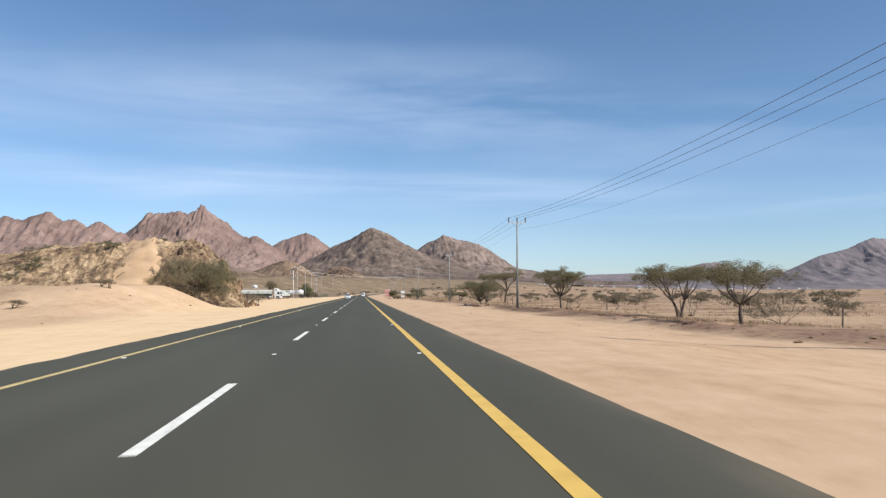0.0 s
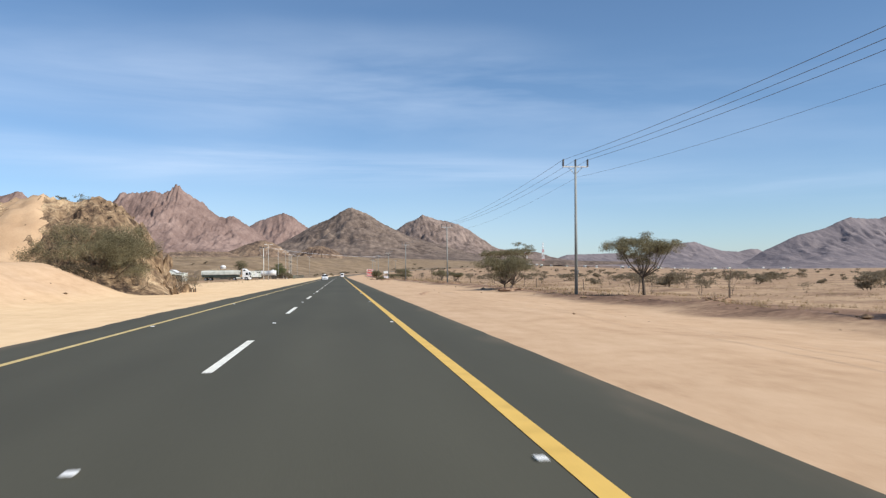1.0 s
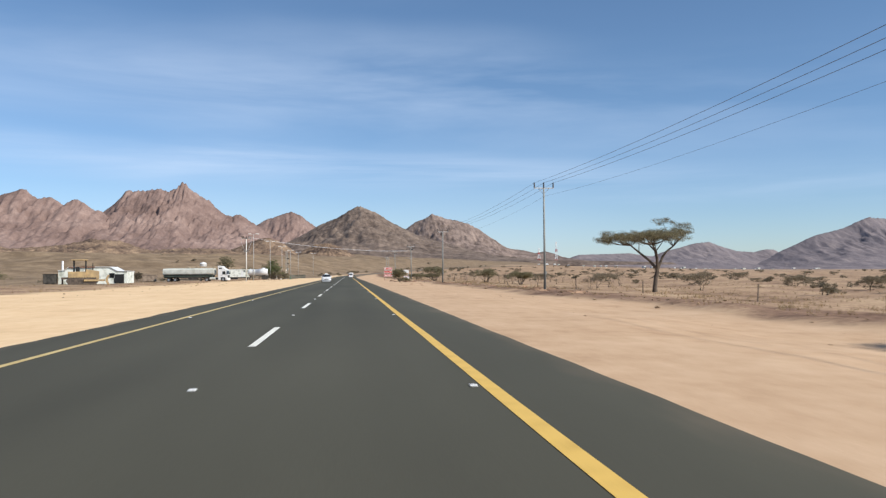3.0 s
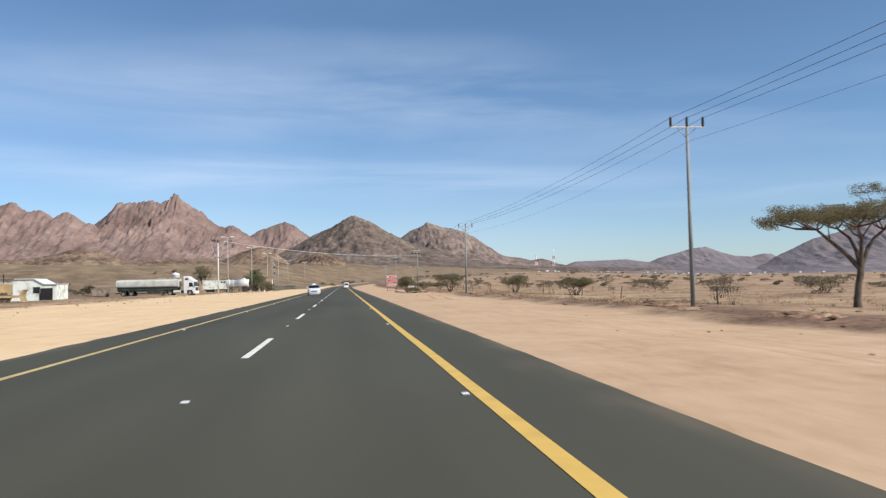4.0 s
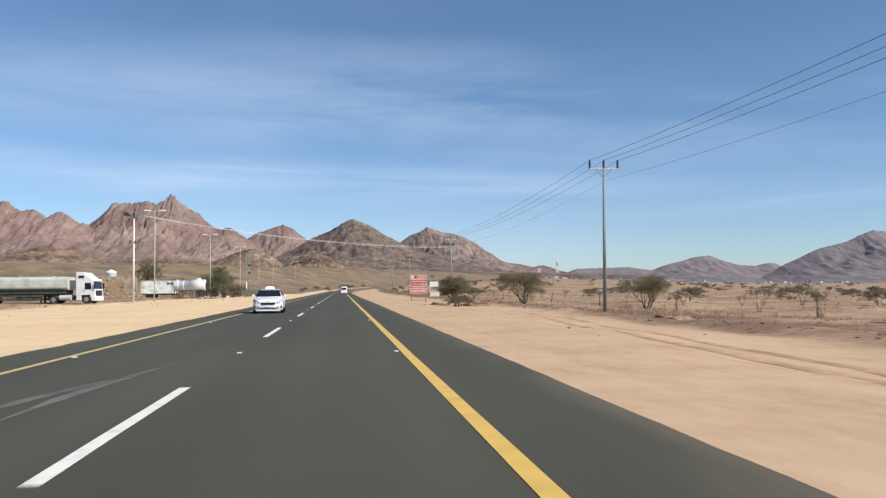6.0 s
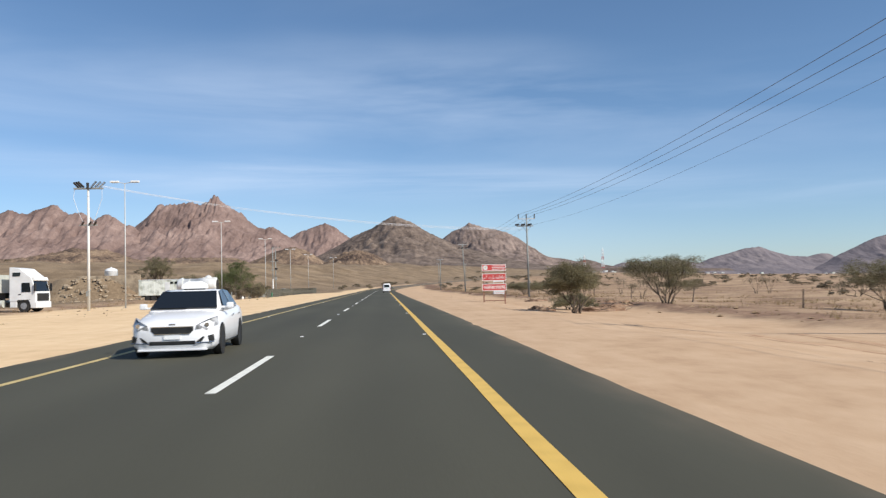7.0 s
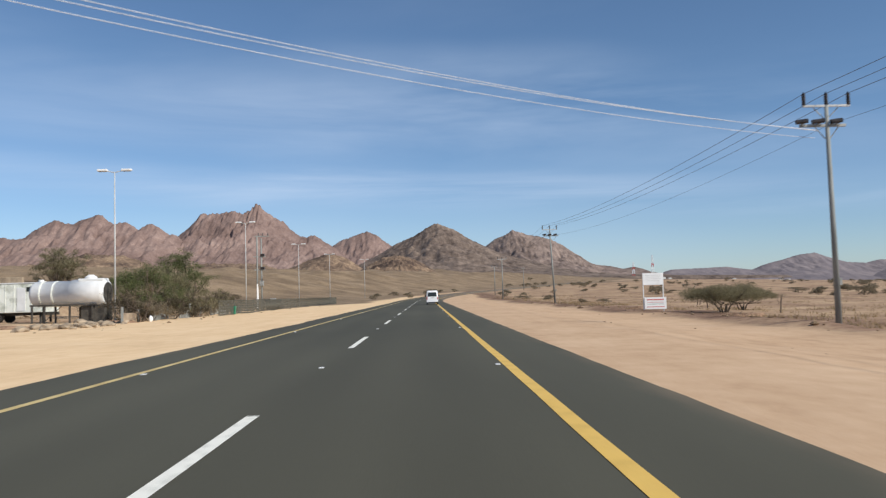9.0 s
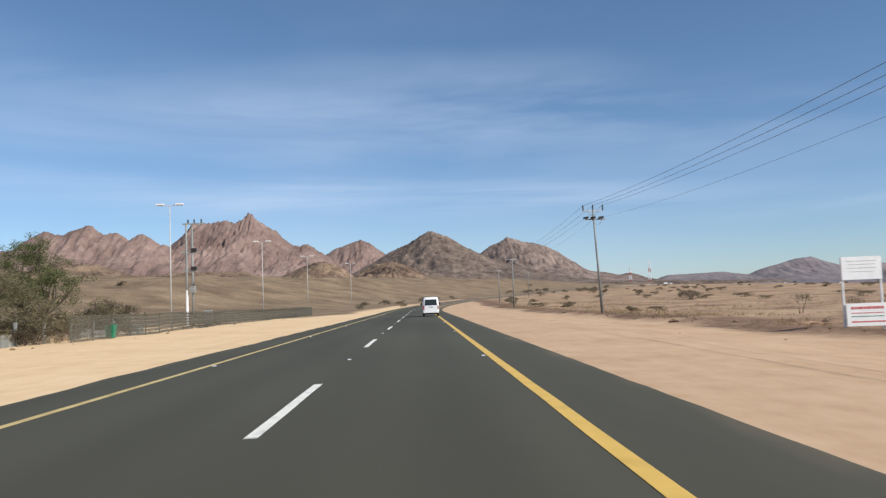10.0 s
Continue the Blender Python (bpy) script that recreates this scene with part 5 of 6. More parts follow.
BRANCHES = []
for k in range(3):
    bv, bf = [], []
    tube_mesh(bv, bf, [(0, 0, 0), (0.35, 0.05 * k, 0.05), (0.75 + 0.2 * k, -0.05, 0.16)], [0.035, 0.024, 0.008], 5)
    tube_mesh(bv, bf, [(0.35, 0.05 * k, 0.05), (0.6, 0.22, 0.2), (0.8, 0.3, 0.32)], [0.02, 0.014, 0.006], 5)
    BRANCHES.append(mesh_from("branch", bv, bf, DRY_WOOD))
for k, (x, y, w) in enumerate([(18.9, 171.0, 2.6), (19.4, 160.5, 2.4), (18.8, 158.0, 3.0), (17.6, 31.5, 3.4), (16.4, 99.5, 2.8), (19.0, 108.0, 2.2), (18.4, 45.0, 2.2), (18.6, 62.0, 1.8), (21.0, 178.5, 4.2), (22.4, 182.0, 3.4), (20.6, 188.0, 2.4), (18.8, 199.0, 2.6), (18.0, 214.0, 2.0), (17.6, 232.0, 2.4), (18.4, 300.5, 2.2), (9.8, 270.8, 1.6), (13.6, 270.8, 3.2), (15.6, 275.4, 2.8), (17.8, 283.0, 2.6), (14.8, 297.5, 2.0), (18.8, 331.0, 2.6), (19.4, 356.0, 2.4)]):
    brush_pile(x, y, w, 300 + k)


def yard_rubble():
    """Loose rocks and pushed earth where the yard meets the verge."""
    rng = random.Random(91)
    kinds = []
    for k in range(4):
        bm = bmesh.new()
        bmesh.ops.create_icosphere(bm, subdivisions=2, radius=0.5)
        for v in bm.verts:
            v.co *= 1 + 0.5 * noise.noise(v.co * 2.4 + Vector((7 * k, 0, 0)))
        kinds.append(solid("rock", bm, STONE_WALL))
    for k in range(26):
        y = 331 + 0.55 * k + rng.uniform(-0.8, 0.8)
        x = -21.6 - 0.08 * (y - 331) + rng.uniform(-1.8, 1.2)
        b = new("rock", kinds[k % 4])
        q = rng.uniform(0.25, 0.95)
        b.matrix_world = Matrix.LocRotScale((x, y, ground_height(x, y) + 0.12 * q), Euler((0, 0, rng.uniform(-3, 3))), (q * rng.uniform(0.9, 1.5), q, q * rng.uniform(0.5, 0.8)))
        tagged(b, "tan rock at the edge of the yard", "rock", "rocks along the yard")


yard_rubble()
for k, (x, y, w) in enumerate([(-26.0, 335.5, 6.0), (-22.6, 344.0, 3.4)]):
    brush_pile(x, y, w, 340 + k)
# ---- signs, fences, far town ----
def lettering(name, text, size, mat, parent, x, y, z, align="CENTER", label="", fit=0.0):
    cu = bpy.data.curves.new(name, "FONT")
    cu.body, cu.size, cu.align_x, cu.align_y, cu.extrude = text, size, align, "CENTER", 0.002
    tmp = bpy.data.objects.new(name, cu)
    scene.collection.objects.link(tmp)
    bpy.context.view_layer.update()
    me = bpy.data.meshes.new_from_object(tmp.evaluated_get(bpy.context.evaluated_depsgraph_get()))
    bpy.data.objects.remove(tmp)
    if fit:                                             # condensed to the width of its board
        wide = max(v.co.x for v in me.vertices) - min(v.co.x for v in me.vertices)
        mid = (max(v.co.x for v in me.vertices) + min(v.co.x for v in me.vertices)) / 2
        for v in me.vertices:
            v.co.x = (v.co.x - mid) * fit / wide
    me.materials.clear()
    me.materials.append(mat)
    ob = new(name, me)
    ob.parent = parent
    ob.matrix_basis = pose(x, y, z, 90, 0, 0)
    return tagged(ob, label)


ARABIC = "\ufeae\ufe98\ufee3 \u0662\u0660\u0660 \ufeaa\ufecc\ufe91 \ufef0\ufee0\ufecb \ufe8f\ufe8e\ufe92\ufeb8\ufedf\u0627 \ufe94\ufed8\ufec4\ufee8\ufee3"


def red_sign(x, y):
    s = thing("direction_sign", "three stacked red boards with white writing on rusty posts", "road sign", x, y, ground_height(x, y) - 0.13, turn=-4)
    for o in (-0.9, 0.9):
        part("post", boxes((o - 0.045, o + 0.045, 0.03, 0.12, -0.3, 3.35), bevel=0.006), RUST, s)
    part("crossbar", boxes((-0.86, 0.86, 0.05, 0.10, 0.30, 0.36)), RUST, s)
    for k, (z0, z1) in enumerate(((2.86, 3.42), (2.02, 2.64), (1.17, 1.77))):
        b = part("board", boxes((-1.02, 1.02, -0.012, 0.03, z0, z1), bevel=0.004), SIGN_RED, s, "red board with a white rim")
        part("rim", boxes((-1.02, 1.02, -0.018, -0.0125, z1 - 0.04, z1), (-1.02, 1.02, -0.018, -0.0125, z0, z0 + 0.04), (-1.02, -0.98, -0.018, -0.0125, z0 + 0.04, z1 - 0.04), (0.98, 1.02, -0.018, -0.0125, z0 + 0.04, z1 - 0.04)), SIGN_WHITE, b)
        zc = (z0 + z1) / 2
        if k == 0:
            em = bmesh.new()
            for q in range(12):
                c0, s0 = math.cos(math.pi * q / 6), math.sin(math.pi * q / 6)
                rod(em, (-0.72 + 0.13 * c0, -0.0195, zc + 0.13 * s0), (-0.72 + 0.13 * c0, -0.0125, zc + 0.13 * s0), 0.075, 0.075, 10)
            em = part("emblem", em, SIGN_WHITE, b, "round white flower emblem")
            part("centre", bar((-0.72, -0.023, zc), (-0.72, -0.0197, zc), 0.05, 0.05, 14), EMBLEM, em)
            rng = random.Random(3)
            for j, dz in enumerate((0.14, 0.0, -0.14)):
                rows, a = [], -0.16 if j else -0.14
                while a < 0.9:
                    w = rng.uniform(0.05, 0.13)
                    rows.append((a, min(a + w, 0.92), -0.017, -0.0125, zc + dz - 0.028, zc + dz + 0.028))
                    a += w + 0.03
                part("text_line", boxes(*rows), SIGN_WHITE, b)
        elif k == 1:
            lettering("lettering", ARABIC, 0.42, SIGN_WHITE, b, 0, -0.016, zc, label="white Arabic lettering", fit=1.84)
        else:
            rng = random.Random(4)
            rows, a = [], -0.88
            while a < 0.86:
                w = rng.uniform(0.014, 0.034)
                lo, hi = rng.uniform(0.10, 0.15), rng.uniform(0.11, 0.16)
                rows.append((a, a + w, -0.017, -0.0125, zc - lo, zc + hi))
                a += w + (0.022 if rng.random() < 0.9 else 0.05)
            part("text_line", boxes(*rows), SIGN_WHITE, b)


red_sign(9.85, 291.0)


def white_sign(x, y):
    s = thing("shop_sign", "white board above a lower lettered panel on white posts", "sign", x, y, ground_height(x, y) - 0.02, turn=-4)
    for o in (-0.78, 0.78):
        part("post", boxes((o - 0.04, o + 0.04, 0.02, 0.10, -0.3, 3.05), bevel=0.006), WHITE_PAINT, s)
    part("top_board", boxes((-0.82, 0.82, -0.02, 0.018, 2.1, 3.05), bevel=0.004), SIGN_WHITE, s, "blank white board")
    p = part("lower_board", boxes((-0.74, 0.98, -0.06, -0.022, 0.18, 1.12), bevel=0.004), SIGN_WHITE, s, "white panel with red and green writing")
    rng = random.Random(9)
    for z, mat, h in ((0.93, SIGN_RED, 0.10), (0.72, SIGN_RED, 0.035), (0.58, GREEN_PAINT, 0.035), (0.36, SIGN_RED, 0.06)):
        rows, a = [], -0.55
        while a < 0.75:
            w = rng.uniform(0.05, 0.14)
            rows.append((a, a + w, -0.066, -0.0605, z - h / 2, z + h / 2))
            a += w + 0.025
        part("text_line", boxes(*rows), mat, p)
    part("top_text", boxes(*[(-q, q, -0.025, -0.0205, z, z + 0.022) for q, z in ((0.62, 2.86), (0.55, 2.72), (0.60, 2.57), (0.50, 2.42))]), PALE_POLE, s)


white_sign(18.35, 348.0)


def mesh_fence():
    f = thing("mesh_fence", "grey chain-link fence on steel posts along the sand verge", "fence")
    post = solid("post", bar((0, 0, -0.3), (0, 0, 1.5), 0.035, 0.035, 8), FENCE_WIRE)
    vs, fs = [], []
    y = 360.0
    xs = lambda q: -19.2 - 0.9 * smooth_step(378, 400, q) + 1.2 * smooth_step(400, 452, q)
    while y < 456:
        p = new("post", post)
        p.parent = f
        p.location = (xs(y), y, ground_height(xs(y), y))
        y += 3.0
    y = 360.0
    while y < 455.5:
        x, z = xs(y), ground_height(xs(y), y)
        for a, b in ((-0.35, 0.35), (0.35, -0.35)):
            tube_mesh(vs, fs, [(x, y + a, z + 0.05), (x, y + b, z + 1.45)], [0.0075, 0.0075], 3)
        tube_mesh(vs, fs, [(x, y, z + 0.05), (x, y, z + 1.45)], [0.0075, 0.0075], 3)
        y += 0.13
    part("wire_mesh", mesh_from("wire_mesh", vs, fs, FENCE_WIRE), None, f)["kind"] = "stuff"
    vs, fs = [], []
    for h in (0.08, 0.75, 1.45):
        tube_mesh(vs, fs, [(xs(360 + k), 360 + k, ground_height(xs(360 + k), 360 + k) + h) for k in range(0, 96, 3)], [0.016] * 32, 5)
    part("rail", mesh_from("rail", vs, fs, FENCE_WIRE), None, f)


mesh_fence()


def block_wall():
    w = thing("low_wall", "broken row of pale concrete panels between posts", "wall")
    rng = random.Random(12)
    for k in range(11):
        y = 343 + 3.1 * k
        x = -21.8 + 0.08 * k + rng.uniform(-0.08, 0.08)
        z = ground_height(x, y)
        part("post", boxes((x - 0.07, x + 0.07, y - 0.07, y + 0.07, z - 0.2, z + rng.uniform(0.95, 1.3)), bevel=0.01), POLE_WOOD, w)
        if k % 4 != 1:
            part("panel", boxes((x - 0.035, x + 0.035, y + 0.12, y + 2.95, z - 0.05, z + rng.uniform(0.45, 0.85)), bevel=0.01), STONE_WALL if k % 3 == 0 else POLE_WOOD, w)


block_wall()


def small_bin(x, y):
    b = thing("waste_bin", "green plastic waste bin by the fence", "bin", x, y, ground_height(x, y) - 0.02)
    part("body", loft([[(-0.2, -0.2, 0.05), (0.2, -0.2, 0.05), (0.2, 0.2, 0.05), (-0.2, 0.2, 0.05)], [(-0.27, -0.27, 0.8), (0.27, -0.27, 0.8), (0.27, 0.27, 0.8), (-0.27, 0.27, 0.8)]]), GREEN_PAINT, b)
    part("lid", boxes((-0.29, 0.29, -0.29, 0.29, 0.8, 0.86), bevel=0.02), GREEN_PAINT, b)


small_bin(-19.3, 366.0)


def fence_posts():
    rng = random.Random(21)
    me = solid("fence_post", bar((0, 0, -0.3), (0.03, 0.02, 1.25), 0.055, 0.045, 7), DRY_WOOD)
    for k in range(20):
        y = 20 + 18.0 * k + rng.uniform(-2.5, 2.5)
        x = 27.0 + rng.uniform(-1.5, 1.5)
        p = new("fence_post", me)
        p.matrix_world = pose(x, y, ground_height(x, y) - 0.02, rng.uniform(-7, 7), rng.uniform(-7, 7), 0)
        tagged(p, "weathered wooden fence post in the scrub", "fence post", "old fence posts")


fence_posts()


def far_house(x, y, w, d, h, mat):
    b = thing("far_house", "small pale flat-roofed house across the plain", "house", x, y, ground_height(x, y) - 0.2, group="houses across the plain")
    part("wall", boxes((-w / 2, w / 2, -d / 2, d / 2, 0, h)), mat, b)
    part("roof", boxes((-w / 2 - 0.2, w / 2 + 0.2, -d / 2 - 0.2, d / 2 + 0.2, h, h + 0.35)), mat, b)
    for k in range(3):
        o = -w / 2 + w * (k + 0.5) / 3
        part("window", boxes((o - 0.6, o + 0.6, -d / 2 - 0.06, -d / 2 - 0.003, 1.2, 2.5)), GLASS, b)


rng = random.Random(30)
for k in range(36):
    y = rng.uniform(1250, 2000)
    x = y * rng.uniform(0.20, 0.58) + 20
    far_house(x, y, rng.uniform(2.6, 4.6), rng.uniform(4, 8), rng.uniform(3.0, 4.6), WHITE_PAINT if k % 3 else DUSTY_SHADED_WHITE)


def lattice_tower(x, y, h):
    t = thing("lattice_tower", "tall red and white lattice radio tower across the plain", "tower", x, y, ground_height(x, y) - 0.5, group="radio towers")
    n = 7
    for k in range(n):
        z0, z1 = h * k / n, h * (k + 1) / n
        r0, r1 = 4.4 * (1 - 0.62 * k / n), 4.4 * (1 - 0.62 * (k + 1) / n)
        bm = bmesh.new()
        c = ((1, 1), (1, -1), (-1, -1), (-1, 1))
        for i in range(4):
            a, b = c[i], c[(i + 1) % 4]
            rod(bm, (a[0] * r0, a[1] * r0, z0), (a[0] * r1, a[1] * r1, z1), 0.44, 0.42, 5)
            rod(bm, (a[0] * r0, a[1] * r0, z0), (b[0] * r1, b[1] * r1, z1), 0.28, 0.28, 4)
            rod(bm, (a[0] * r1, a[1] * r1, z1), (b[0] * r1, b[1] * r1, z1), 0.28, 0.28, 4)
        part("section", bm, SIGN_RED if k in (1, 4) else SIGN_WHITE, t)
    part("antenna", bar((0, 0, h), (0, 0, h + 5), 0.3, 0.15), SIGN_WHITE, t)
    part("dish", bar((0, -1.2, h * 0.8), (0, -1.6, h * 0.8), 1.5, 1.2, 12), SIGN_WHITE, t)


lattice_tower(704, 2765, 82)
lattice_tower(642, 2757, 50)

# ---- vehicles and yard ----
def wheel(parent, x, y, r, w, spokes=5):
    """A wheel with its axle along x."""
    s = 1 if x > 0 else -1
    prof = [(-0.5, 0.62), (-0.5, 0.90), (-0.38, 1.0), (0.38, 1.0), (0.5, 0.90), (0.5, 0.62)]
    n = 28
    rings = [[(x + w * a, y + r * b * math.cos(2 * math.pi * k / n), r + r * b * math.sin(2 * math.pi * k / n)) for a, b in prof] for k in range(n)]
    bm = bmesh.new()
    vs = [[bm.verts.new(p) for p in ring] for ring in rings]
    for k in range(n):
        for i in range(len(prof)):
            bm.faces.new((vs[k][i], vs[(k + 1) % n][i], vs[(k + 1) % n][(i + 1) % 6], vs[k][(i + 1) % 6]))
    t = part("tyre", bm, RUBBER, parent, smooth=False)
    rim = bar((x + s * w * 0.05, y, r), (x + s * w * 0.30, y, r), r * 0.63, r * 0.60, 24)
    for k in range(spokes):
        a = 2 * math.pi * k / spokes
        rod(rim, (x + s * w * 0.34, y, r), (x + s * w * 0.34, y + r * 0.55 * math.cos(a), r + r * 0.55 * math.sin(a)), r * 0.09, r * 0.07, 6)
    rod(rim, (x + s * w * 0.30, y, r), (x + s * w * 0.46, y, r), r * 0.15, r * 0.12, 12)
    part("rim", rim, RIM, t)


def ring(y, zs, lift=0.0):
    """A closed left-right even ring from (half width, height) going up one side."""
    right = [(w, y, z + lift) for w, z in zs]
    return right + [(-w, y, z + lift) for w, z in reversed(zs)]


def panel(a, b, c, d, out, th=0.012):
    """A four-cornered plate with thickness, lifted along out."""
    o = Vector(out).normalized()
    q = [Vector(p) for p in (a, b, c, d)]
    return loft([[tuple(p + o * 0.002) for p in q], [tuple(p + o * th) for p in q]])


def bezel(bm, width):
    bmesh.ops.bevel(bm, geom=list(bm.edges), offset=width, segments=2, affect="EDGES", profile=0.6)
    return bm


def sedan(x, y, turn):
    c = thing("sedan", "white saloon car with dark windscreen on the asphalt", "car", x, y, 0.02, turn)
    # the nose is at y = 0, the tail at y = 4.56
    low = [(0.00, 0.68, 0.22, 0.50, 0.66), (0.07, 0.79, 0.16, 0.56, 0.72), (0.30, 0.87, 0.14, 0.62, 0.80), (0.75, 0.885, 0.15, 0.70, 0.87), (1.20, 0.89, 0.18, 0.76, 0.95),
           (2.30, 0.89, 0.18, 0.78, 0.97), (3.40, 0.89, 0.18, 0.80, 1.00), (4.05, 0.87, 0.20, 0.82, 1.05), (4.42, 0.80, 0.26, 0.80, 1.04), (4.56, 0.68, 0.34, 0.74, 0.96)]
    body = part("body", loft([ring(yy, [(w * 0.86, a), (w * 0.98, a + 0.10), (w, (a + m) / 2), (w * 0.985, m), (w * 0.93, m + (b - m) * 0.55), (w * 0.80, b - 0.015), (w * 0.45, b + 0.012)]) for yy, w, a, m, b in low]), CAR_WHITE, c, smooth=True)
    top = [(1.12, 0.74, 0.92, 0.73, 0.935), (1.50, 0.78, 0.93, 0.66, 1.135), (1.95, 0.80, 0.94, 0.61, 1.375), (2.45, 0.80, 0.95, 0.61, 1.42), (3.05, 0.80, 0.96, 0.60, 1.40), (3.60, 0.78, 0.98, 0.61, 1.25), (4.10, 0.72, 1.02, 0.70, 1.05)]
    part("cabin", loft([ring(yy, [(a, za), (a * 0.4 + b * 0.6 + 0.01, za * 0.4 + zb * 0.6), (b, zb - 0.02), (b * 0.7, zb)]) for yy, a, za, b, zb in top]), CAR_WHITE, c, smooth=True)
    part("windscreen", panel((-0.72, 1.19, 0.985), (0.72, 1.19, 0.985), (0.60, 1.88, 1.352), (-0.60, 1.88, 1.352), (0, -0.5, 0.86), 0.03), GLASS, c, "dark raked windscreen")
    part("rear_window", panel((0.62, 4.02, 1.09), (-0.62, 4.02, 1.09), (-0.53, 3.30, 1.36), (0.53, 3.30, 1.36), (0, 0.5, 0.86), 0.03), GLASS, c)
    for s in (-1, 1):
        part("front_side_window", panel((0.775 * s, 1.55, 1.0), (0.79 * s, 2.42, 1.01), (0.59 * s, 2.42, 1.40), (0.61 * s, 1.98, 1.36), (s, 0, 0.4), 0.03), GLASS, c)
        part("rear_side_window", panel((0.79 * s, 2.50, 1.01), (0.785 * s, 3.45, 1.03), (0.60 * s, 3.25, 1.36), (0.59 * s, 2.50, 1.405), (s, 0, 0.4), 0.03), GLASS, c)
        hl = part("headlight", loft([[(0.47 * s, 0.04, 0.585), (0.70 * s, 0.08, 0.575), (0.84 * s, 0.40, 0.66), (0.80 * s, 0.50, 0.82), (0.66 * s, 0.16, 0.745), (0.50 * s, 0.04, 0.655)],
                                     [(0.47 * s, -0.012, 0.585), (0.72 * s, 0.015, 0.575), (0.885 * s, 0.36, 0.66), (0.85 * s, 0.48, 0.835), (0.68 * s, 0.06, 0.77), (0.50 * s, -0.016, 0.675)]]), CLEAR_LAMP, c, "swept clear headlight")
        part("headlight_bezel", bar((0.70 * s, 0.02, 0.67), (0.70 * s, 0.09, 0.67), 0.045, 0.045, 16), CHROME, hl)
        fog = part("fog_light_recess", bezel(loft([[(0.47 * s, yq, 0.315), (0.83 * s, yq + 0.10, 0.33), (0.82 * s, yq + 0.10, 0.465), (0.62 * s, yq + 0.02, 0.43)] for yq in (-0.035, 0.14)]), 0.01), BLACK, c)
        part("recess_trim", bar((0.47 * s, -0.045, 0.30), (0.84 * s, 0.055, 0.315), 0.014), CHROME, fog)
        part("tail_light", boxes((min(0.50 * s, 0.76 * s), max(0.50 * s, 0.76 * s), 4.44, 4.57, 0.78, 0.93), bevel=0.02), RED_LAMP, c)
        m = part("door_mirror", boxes((min(0.88 * s, 1.03 * s), max(0.88 * s, 1.03 * s), 1.46, 1.60, 0.98, 1.11), bevel=0.03), CAR_WHITE, c)
        part("mirror_arm", boxes((min(0.73 * s, 0.885 * s), max(0.73 * s, 0.885 * s), 1.50, 1.56, 0.985, 1.03), bevel=0.01), CAR_WHITE, m)
        part("mirror_glass", boxes((min(0.90 * s, 1.01 * s), max(0.90 * s, 1.01 * s), 1.603, 1.61, 0.995, 1.095)), CHROME, m)
        for yy in (0.86, 3.52):
            arch = bar((0.78 * s, yy, 0.33), (0.891 * s, yy, 0.33), 0.355, 0.355, 28)
            part("wheel_arch", arch, BLACK, c)
            wheel(c, 0.79 * s, yy, 0.32, 0.21)
        for yy in (2.36, 3.30):
            part("door_handle", boxes((min(0.885 * s, 0.91 * s), max(0.885 * s, 0.91 * s), yy - 0.1, yy + 0.06, 0.80, 0.83), bevel=0.006), CHROME, c)
    g = part("grille", bezel(loft([[(-0.36, yq, 0.495), (0.36, yq, 0.495), (0.43, yq, 0.56), (0.43, yq, 0.64), (-0.43, yq, 0.64), (-0.43, yq, 0.56)] for yq in (-0.012, 0.10)]), 0.012), BLACK, c, "black grille")
    part("grille_rim", boxes((-0.43, 0.43, -0.02, -0.0125, 0.632, 0.65), (-0.36, 0.36, -0.02, -0.0125, 0.487, 0.501)), CHROME, g)
    part("badge", boxes((-0.07, 0.07, -0.006, 0.02, 0.675, 0.71), bevel=0.01), CHROME, c)
    part("lower_intake", boxes((-0.47, 0.47, -0.012, 0.12, 0.265, 0.35), bevel=0.02), BLACK, c)
    part("front_lip", boxes((-0.70, 0.70, -0.02, 0.3, 0.145, 0.19), bevel=0.015), CAR_WHITE, c)
    rs_ = part("roof_sign", bezel(loft([[(-0.30 * q, 2.30, 1.435 + z), (0.30 * q, 2.30, 1.435 + z), (0.30 * q, 2.52, 1.44 + z), (-0.30 * q, 2.52, 1.44 + z)] for q, z in ((1.0, 0.0), (0.92, 0.10), (0.5, 0.17))]), 0.02), SIGN_WHITE, c, "white rounded taxi roof light")
    part("sign_foot", boxes((-0.24, 0.24, 2.34, 2.48, 1.41, 1.436)), BLACK, rs_)
    part("wiper", boxes((-0.55, 0.05, 1.155, 1.175, 0.985, 0.998)), BLACK, c)
    part("number_plate", boxes((-0.17, 0.17, -0.025, -0.007, 0.385, 0.47)), SIGN_WHITE, c, "plain white plate")
    return c


sedan(-3.90, 240.2, 2)


